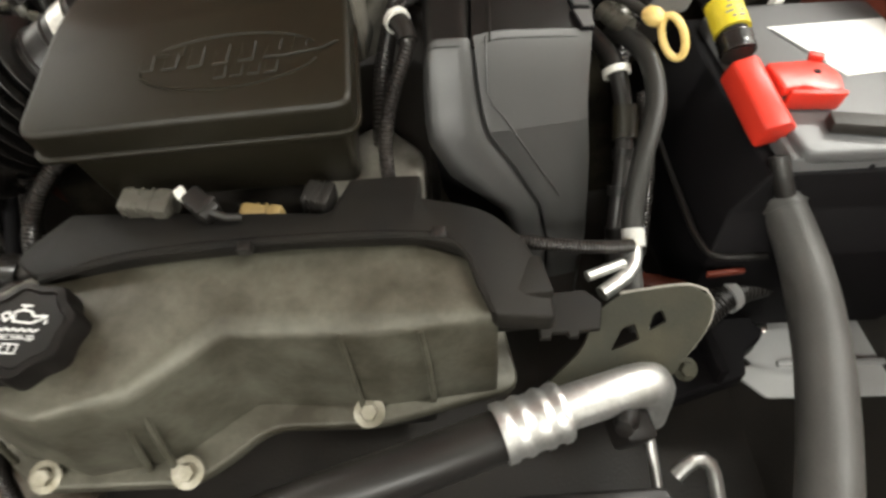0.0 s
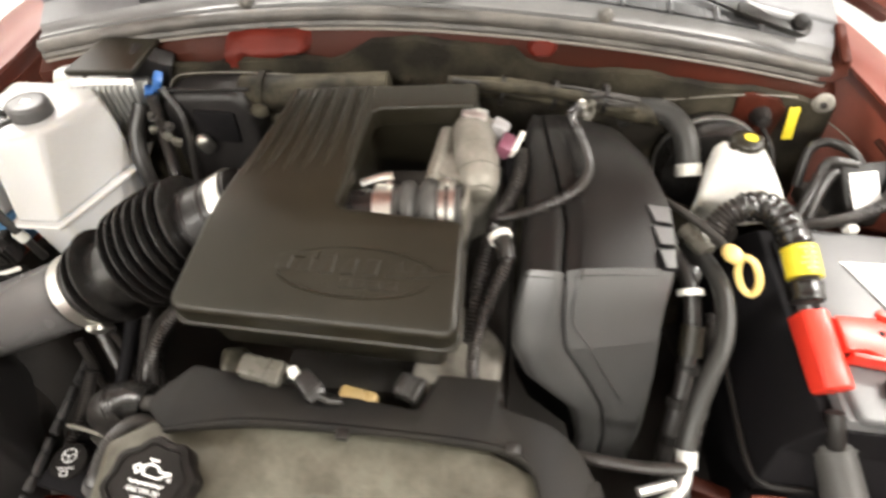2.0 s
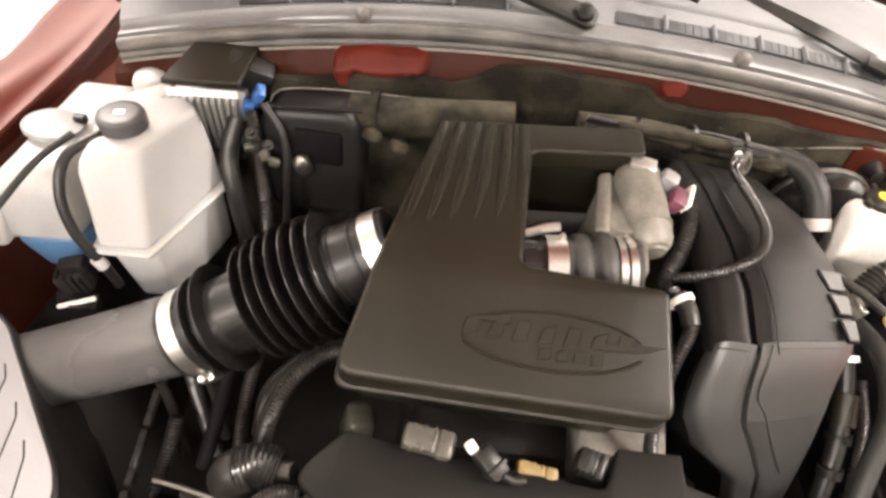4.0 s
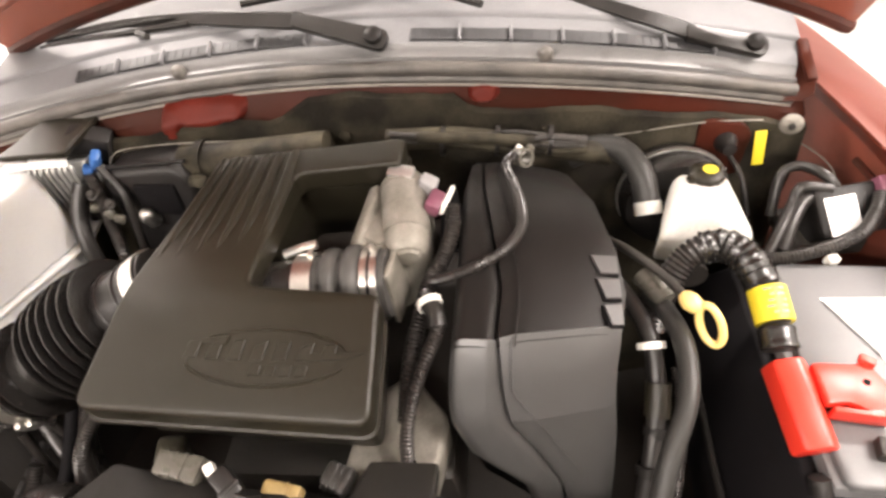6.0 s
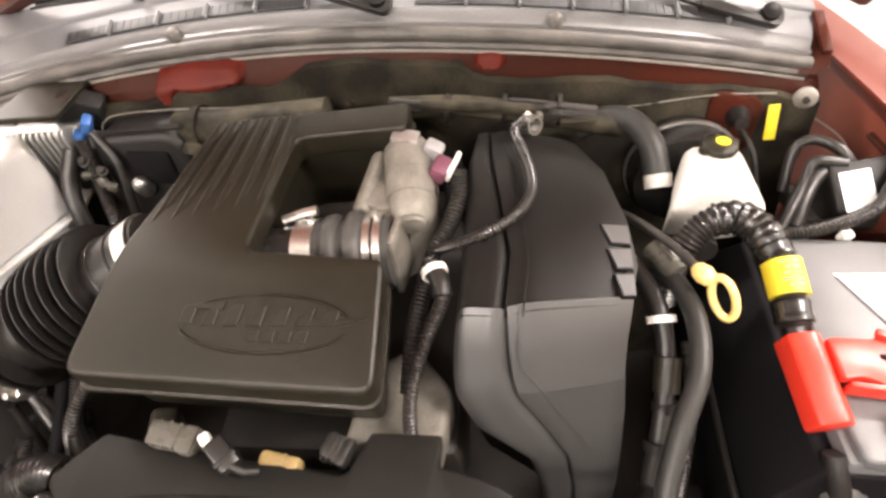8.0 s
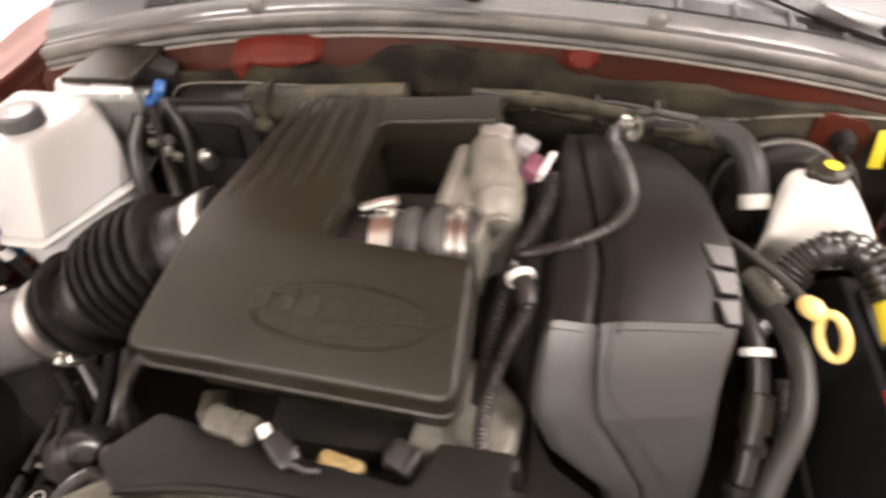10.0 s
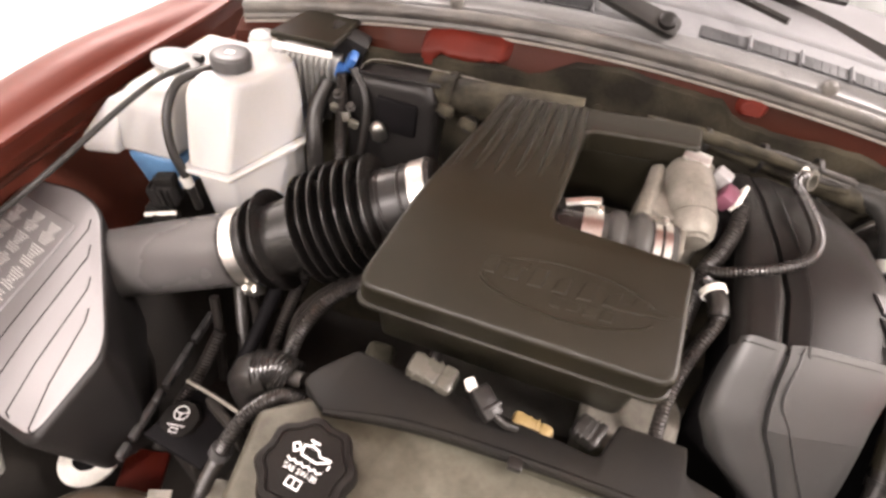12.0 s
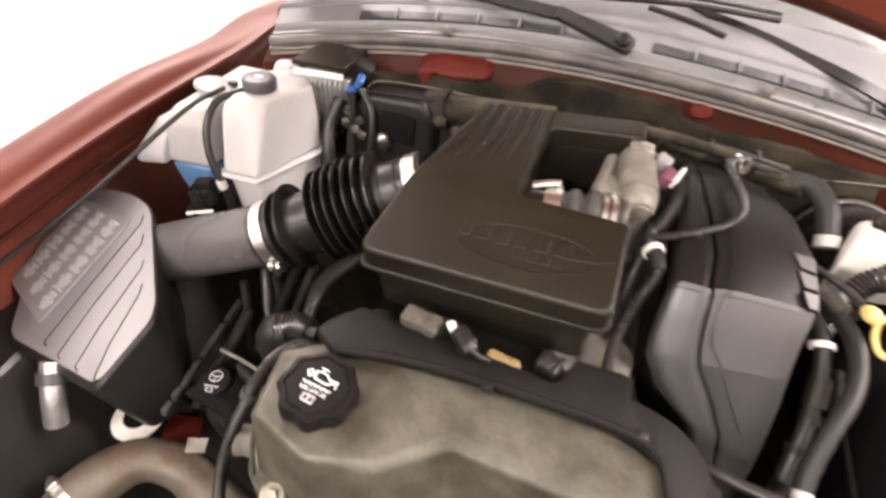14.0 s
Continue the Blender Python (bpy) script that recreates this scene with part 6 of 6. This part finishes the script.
# plugs under the resonator box
for name, x, y, z, sx, sy, sz, turn, mat_, lab in (("clear_plug", -0.068, -0.004, 0.882, 0.054, 0.026, 0.024, -6, CLEARGREY, "cloudy grey electrical plug under the resonator"),
                                                   ("tan_plug", 0.045, -0.020, 0.876, 0.044, 0.018, 0.016, -8, TAN, "tan electrical plug under the resonator"),
                                                   ("black_plug", 0.100, -0.004, 0.880, 0.030, 0.026, 0.022, -20, RUBBER, "black electrical plug under the resonator")):
    pl = thing(name, (x, y, z), lab, "connector", by=(0.013, -0.005, 0.035))
    part("shell", box(sx, sy, sz, pose(x, y, z, 10, 6, turn), 0.005), mat_, pl)
    for q in (-0.32, -0.12, 0.08):
        part("ridge", box(sx * 0.05, sy * 1.05, sz * 1.05, pose(x + sx * q, y - sx * q * 0.1, z, 10, 6, turn), 0.001), mat_, pl)
    part("collar", box(sx * 0.3, sy * 1.08, sz * 1.08, pose(x + sx * 0.30, y - 0.003, z, 10, 6, turn), 0.003), mat_, pl)
lock = thing("plug_lock", (-0.02, -0.02, 0.92), "black plug with a shiny white lock", "connector", by=(0.013, -0.002, 0.034))
part("white_lock", box(0.013, 0.011, 0.010, pose(-0.026, -0.016, 0.904, 10, 10, -50), 0.0025), WHITE, lock)
part("shell", box(0.034, 0.021, 0.019, pose(-0.006, -0.027, 0.899, 8, 20, -38), 0.004), RUBBER, lock)
part("shell_rib", box(0.005, 0.023, 0.021, pose(-0.001, -0.031, 0.898, 8, 20, -38), 0.001), RUBBER, lock)
hose("plug_wire", [(0.006, -0.038, 0.900), (0.018, -0.040, 0.894), (0.03, -0.036, 0.889)], 0.004, RUBBER, "short black wire at the plug", "cable", by=(0.013, -0.002, 0.034))

# ---------------------------------------------------------------- left of the engine
elbow = thing("breather_elbow", (-0.24, -0.03, 0.85), "black ribbed breather elbow", "hose", by=(-0.02, -0.008, -0.004))
part("ribbed_end", tube([(-0.190, -0.024, 0.846), (-0.214, -0.022, 0.848), (-0.236, -0.028, 0.845)], 0.0250, 22, 0.01, True, 0.005, 0.07), FINM, elbow, "ribbed end")
part("bend", tube([(-0.222, -0.024, 0.846), (-0.240, -0.030, 0.838), (-0.244, -0.030, 0.812), (-0.234, -0.020, 0.74)], 0.0250, 22), RUBBER, elbow)
part("metal_nipple", tube([(-0.205, -0.024, 0.851), (-0.172, -0.028, 0.862)], 0.010, 12), DEEP, elbow, "dull metal nipple")
oill = thing("oil_cap_loom", (-0.2, -0.07, 0.86), "black ribbed loom round the oil cap", "cable", by=(-0.011, 0.008, -0.016))
part("skin", tube([(-0.165, -0.070, 0.880), (-0.195, -0.070, 0.874), (-0.222, -0.088, 0.856), (-0.240, -0.115, 0.824), (-0.250, -0.130, 0.790), (-0.262, -0.150, 0.750), (-0.266, -0.185, 0.70), (-0.26, -0.22, 0.64)], 0.0095, 12, 0.01, True, 0.0045), LOOM, oill)
part("clip", ring(along((-0.246, -0.124, 0.806), (-0.3, -0.4, -0.8)), 0.0100, 0.012, 0.0025), GREY, oill, "grey clip band")
for k in range(4):
    o = 0.013 * k
    hose("harness_loom", [(-0.130, 0.075 + o * 0.5, 0.935 - o * 0.4), (-0.175, 0.082 + o * 0.6, 0.912 - o * 0.3), (-0.215, 0.062 + o * 0.5, 0.880), (-0.240 - o * 0.3, 0.025 + o, 0.830), (-0.255 - o * 0.4, 0.01 + o, 0.74)], 0.0095, LOOM, "black wiring loom below the resonator box", "cable", k % 2 == 0, 0.005, "engine looms", 10)
for pts, r in (([(-0.372, 0.105, 0.80), (-0.370, 0.098, 0.76), (-0.366, 0.085, 0.70), (-0.352, 0.06, 0.62)], 0.010), ([(-0.350, 0.10, 0.79), (-0.345, 0.095, 0.74), (-0.335, 0.07, 0.66)], 0.007), ([(-0.415, 0.095, 0.755), (-0.405, 0.08, 0.70), (-0.40, 0.06, 0.60)], 0.007)):
    hose("hanging_hose", pts, r, LOOM, "thin black hose below the intake pipe", "hose", r > 0.009, 0.005, "hanging hoses", 10)
for pts, r, m_, rib in (([(-0.300, 0.150, 0.860), (-0.318, 0.110, 0.800), (-0.330, 0.060, 0.740), (-0.338, 0.010, 0.700)], 0.010, BATSIDE, False),
                        ([(-0.275, 0.120, 0.850), (-0.288, 0.080, 0.790), (-0.290, 0.030, 0.740), (-0.285, -0.010, 0.690)], 0.009, LOOM, True),
                        ([(-0.385, 0.060, 0.730), (-0.392, 0.010, 0.690), (-0.398, -0.040, 0.665), (-0.396, -0.090, 0.640)], 0.010, LOOM, True)):
    hose("lower_hose", pts, r, m_, "black ribbed loom low beside the engine" if rib else "dull black hose low beside the engine", "hose", rib, 0.0048, "lower hoses", 12)
power = thing("power_steering_tank", (-0.355, -0.06, 0.62), "black power steering tank with a printed cap", "tank", by=(-0.021, 0.003, -0.016))
part("tank_body", tube([(-0.345, -0.045, 0.58), (-0.352, -0.056, 0.685)], 0.028, 22), DEEP, power)
part("mount_top", box(0.098, 0.090, 0.008, pose(-0.330, -0.060, 0.692, -6, 0, -8), 0.003), BATSIDE, power, "dark grimy mounting plate")
part("mount_body", box(0.080, 0.075, 0.10, pose(-0.335, -0.052, 0.632, 0, 0, -25), 0.006), DEEP, power)
MS = along((-0.354, -0.060, 0.684), (-0.05, -0.12, 1))
pscap = part("cap", lathe([(0.0265, 0), (0.028, 0.012), (0.0255, 0.018), (0.004, 0.0185)], MS, 48, lambda a, z: 1 + (0.035 * math.cos(8 * a) if z < 0.013 else 0)), CAPM, power, "black cap")
MT = basis(MS @ Vector((0, 0, 0.0190)), (0.99, 0.14, 0.066), (-0.14, 0.99, 0.112))
MT = MT @ Matrix.Diagonal((0.98, 0.98, 1, 1))
wheel = [[(0.010 * math.cos(2 * math.pi * k / 20), 0.008 + 0.010 * math.sin(2 * math.pi * k / 20)) for k in range(21)], [(-0.009, 0.010), (0, 0.007), (0.009, 0.010)], [(0, 0.007), (0, -0.001)]]
part("wheel_sign", strokes(wheel, 0.0014, MT), WPRINT, pscap, "white steering wheel sign")
part("wave_sign", strokes([[(-0.012 + 0.003 * k, -0.009 - 0.002 * (k % 2)) for k in range(9)]], 0.0012, MT), WPRINT, pscap)
part("book_sign", strokes([[(-0.005, -0.014), (0.005, -0.014), (0.005, -0.020), (-0.005, -0.020), (-0.005, -0.014)]], 0.0011, MT), WPRINT, pscap)
part("mount", box(0.075, 0.012, 0.05, pose(-0.300, -0.040, 0.69, 0, 0, -25), 0.003), DEEP, power)
part("bracket_edge", tube([(-0.368, -0.020, 0.726), (-0.325, -0.026, 0.727), (-0.277, -0.036, 0.728)], 0.0030, 8), CAST2, power, "bare metal bracket edge")

rust = thing("coolant_outlet_pipe", (-0.40, -0.20, 0.6), "heat stained brown grey coolant pipe", "pipe", by=(0, -0.004, -0.026))
part("pipe", tube([(-0.49, -0.33, 0.60), (-0.47, -0.25, 0.635), (-0.430, -0.185, 0.645), (-0.37, -0.165, 0.63), (-0.31, -0.175, 0.60), (-0.24, -0.19, 0.57)], lambda u: 0.036 + 0.004 * math.sin(u * 9), 22), RUSTY, rust)
clamp(rust, (-0.475, -0.262, 0.63), (0.3, 0.9, 0.3), 0.039, 0.014, (-0.6, -0.2, 0.8))
part("tab", box(0.030, 0.022, 0.003, pose(-0.346, -0.146, 0.682, 15, 0, 20), 0.001), CAST2, rust, "pale metal tab")
side = thing("cover_nozzle", (-0.24, -0.13, 0.72), "pale cast nozzle on the side of the cam cover", "engine part")
part("nozzle", tube([(-0.205, -0.15, 0.735), (-0.250, -0.140, 0.715), (-0.275, -0.14, 0.70)], 0.022, 18), CAST2, side)
redb = thing("red_frame_bracket", (-0.36, -0.10, 0.55), "rust red painted frame bracket down in the bay", "bracket")
part("bracket", box(0.06, 0.09, 0.02, pose(-0.428, -0.115, 0.56, 10, 15, 20), 0.006), BULGE, redb)

# ---------------------------------------------------------------- front right: bracket, pipe, plates
brk = thing("lifting_bracket", (0.42, -0.13, 0.8), "dusty grey steel bracket with slotted holes", "bracket")
MK = basis((0.42, -0.13, 0.813), (1, 0.02, -0.085), (0, 0.8, 0.6))
inv = MK.inverted()
shape = [(0.315, -0.168, 0.79), (0.364, -0.136, 0.813), (0.375, -0.110, 0.831), (0.404, -0.093, 0.841), (0.477, -0.086, 0.839), (0.499, -0.098, 0.828), (0.489, -0.122, 0.811), (0.449, -0.157, 0.789), (0.430, -0.182, 0.772), (0.330, -0.200, 0.765)]
flat = [tuple((inv @ Vector(p)).xy) for p in shape]
holes = []
for cx, cy, w, h, r in ((0.436, -0.113, 0.022, 0.015, 20), (0.403, -0.131, 0.032, 0.019, 15)):
    p = inv @ Vector((cx, cy, 0.82))
    turn = Matrix.Rotation(radians(r), 2)
    holes.append([tuple(p.xy + turn @ Vector(q)) for q in rounded([(-w / 2, -h / 2), (w / 2, -h * 0.35), (w / 2, h / 2), (w * 0.05, h * 0.45)], 0.003, 3)])
part("plate", pierced(rounded(flat, [0.002, 0.02, 0.02, 0.02, 0.02, 0.02, 0.02, 0.02, 0.01, 0.01], 4), holes, 0.005, MK), BRACKET, brk, "", 50)
part("rolled_edge", tube([MK @ Vector((x, y, 0.0)) for x, y in flat[3:8]], 0.0018, 8), CAST2, brk, "worn bright edge")
part("weld_nut", bolt(MK @ pose(0.012, -0.030, 0.003), 0.007, 0.008, 0.010), BRACKET, brk)
part("weld_nut", bolt(MK @ pose(0.045, -0.030, 0.003), 0.008, 0.009, 0.012), BRACKET, brk)

acp = thing("refrigerant_pipe", (0.28, -0.22, 0.8), "black hose crimped to a silver pipe", "pipe")
part("rubber_hose", tube([(0.285, -0.213, 0.805), (0.20, -0.238, 0.798), (0.10, -0.262, 0.785), (0.0, -0.292, 0.77), (-0.12, -0.33, 0.75), (-0.22, -0.37, 0.73)], 0.024, 20), RUBBER, acp, "smooth black rubber hose")
part("crimp", tube([(0.274, -0.216, 0.806), (0.335, -0.198, 0.810)], lambda u: 0.0285 - (0.002 if int(u * 7) % 2 else 0), 22, 0.004), ALU, acp, "crimped silver sleeve")
part("silver_pipe", tube([(0.325, -0.200, 0.811), (0.37, -0.188, 0.812), (0.405, -0.178, 0.810), (0.425, -0.172, 0.800), (0.430, -0.172, 0.780), (0.428, -0.18, 0.75)], 0.0205, 18), ALU, acp, "bright silver pipe")
part("service_port", lathe([(0.012, -0.005), (0.012, 0.012), (0.008, 0.018), (0.008, 0.026), (0.003, 0.027)], along((0.395, -0.200, 0.800), (-0.4, -0.8, 0.5)), 18), CAPM, acp, "black service port cap")
part("sensor", box(0.036, 0.030, 0.030, pose(0.402, -0.205, 0.775, 10, 20, 15), 0.005), CAPM, acp, "black pressure sensor")

lowp = thing("lower_pipe_set", (0.48, -0.2, 0.6), "thin silver pipes low in the bay", "pipe")
part("pipe", tube([(0.452, -0.150, 0.68), (0.457, -0.175, 0.655), (0.460, -0.215, 0.63), (0.458, -0.26, 0.60)], 0.006, 10), ALU, lowp)
part("pipe", tube([(0.478, -0.212, 0.645), (0.500, -0.198, 0.655), (0.520, -0.202, 0.648), (0.527, -0.235, 0.62), (0.53, -0.29, 0.58)], 0.008, 10), ALU, lowp)
fanp = thing("fan_shroud", (0.3, -0.33, 0.66), "dark plastic radiator fan shroud", "shroud")
part("shroud", prism(rounded([(0.05, -0.262), (0.30, -0.238), (0.452, -0.236), (0.455, -0.42), (0.05, -0.42)], 0.012, 3), 0.675, 0.698, None, 0.005, 2), BOXSIDE, fanp, "", 50)

tray = thing("battery_side_hose", (0.58, -0.02, 0.7), "black ribbed duct with a pale clamp", "duct")
part("skin", tube([(0.540, -0.042, 0.700), (0.565, -0.024, 0.704), (0.590, -0.008, 0.706), (0.66, 0.012, 0.70), (0.72, 0.02, 0.69)], 0.020, 16, 0.01, True, 0.006, 0.08), RUBBER, tray)
part("clamp_band", ring(along((0.582, -0.012, 0.706), (0.8, 0.5, 0.05)), 0.021, 0.012, 0.003), SHIELDM, tray, "pale clamp band")
lowb = thing("frame_bracket", (0.56, -0.05, 0.55), "black notched frame bracket below the hoses", "bracket", by=(0, 0.02, 0))
part("plate", prism(rounded([(0.50, 0.03), (0.600, 0.02), (0.612, -0.004), (0.645, -0.012), (0.640, -0.035), (0.652, -0.045), (0.640, -0.062), (0.612, -0.080), (0.605, -0.11), (0.50, -0.14)], 0.006, 3), 0.610, 0.640, None, 0.003, 1), BATSIDE, lowb)
part("rib", box(0.012, 0.14, 0.04, pose(0.56, -0.05, 0.65, 0, 0, 5), 0.003), BATSIDE, lowb)
grp = thing("splash_shield", (0.70, -0.05, 0.55), "pale grey splash shield beside the frame", "shield", by=(0, 0.028, 0))
notch = [(0.618, 0.048), (0.700, 0.090), (0.800, 0.090), (0.86, 0.09), (0.86, -0.140), (0.640, -0.132), (0.606, -0.090), (0.640, -0.084), (0.628, -0.066), (0.640, -0.046), (0.630, -0.028), (0.640, -0.010), (0.622, 0.0)]
part("panel", prism(rounded(notch, 0.006, 2), 0.592, 0.600, None, 0.002, 1), SHIELDM, grp, "pale grey plastic panel", 50)
part("stiffening_rib", box(0.150, 0.008, 0.008, pose(0.745, 0.030, 0.603, 0, 0, 3), 0.002), SHIELDM, grp)
part("stiffening_rib", box(0.150, 0.008, 0.008, pose(0.745, -0.090, 0.603, 0, 0, -2), 0.002), SHIELDM, grp)
part("screw", bolt(pose(0.672, -0.028, 0.600), 0.006, 0.004, 0.009), STEEL, grp, "zinc plated screw")
redf = thing("red_frame_piece", (0.52, 0.02, 0.65), "orange red painted frame piece in shadow", "bracket")
part("piece", box(0.062, 0.022, 0.030, pose(0.500, -0.004, 0.716, 0, 8, -12), 0.005), REDSHADE, redf)
part("edge", box(0.045, 0.006, 0.008, pose(0.556, -0.026, 0.772, 0, 0, 4), 0.002), RED, redf)
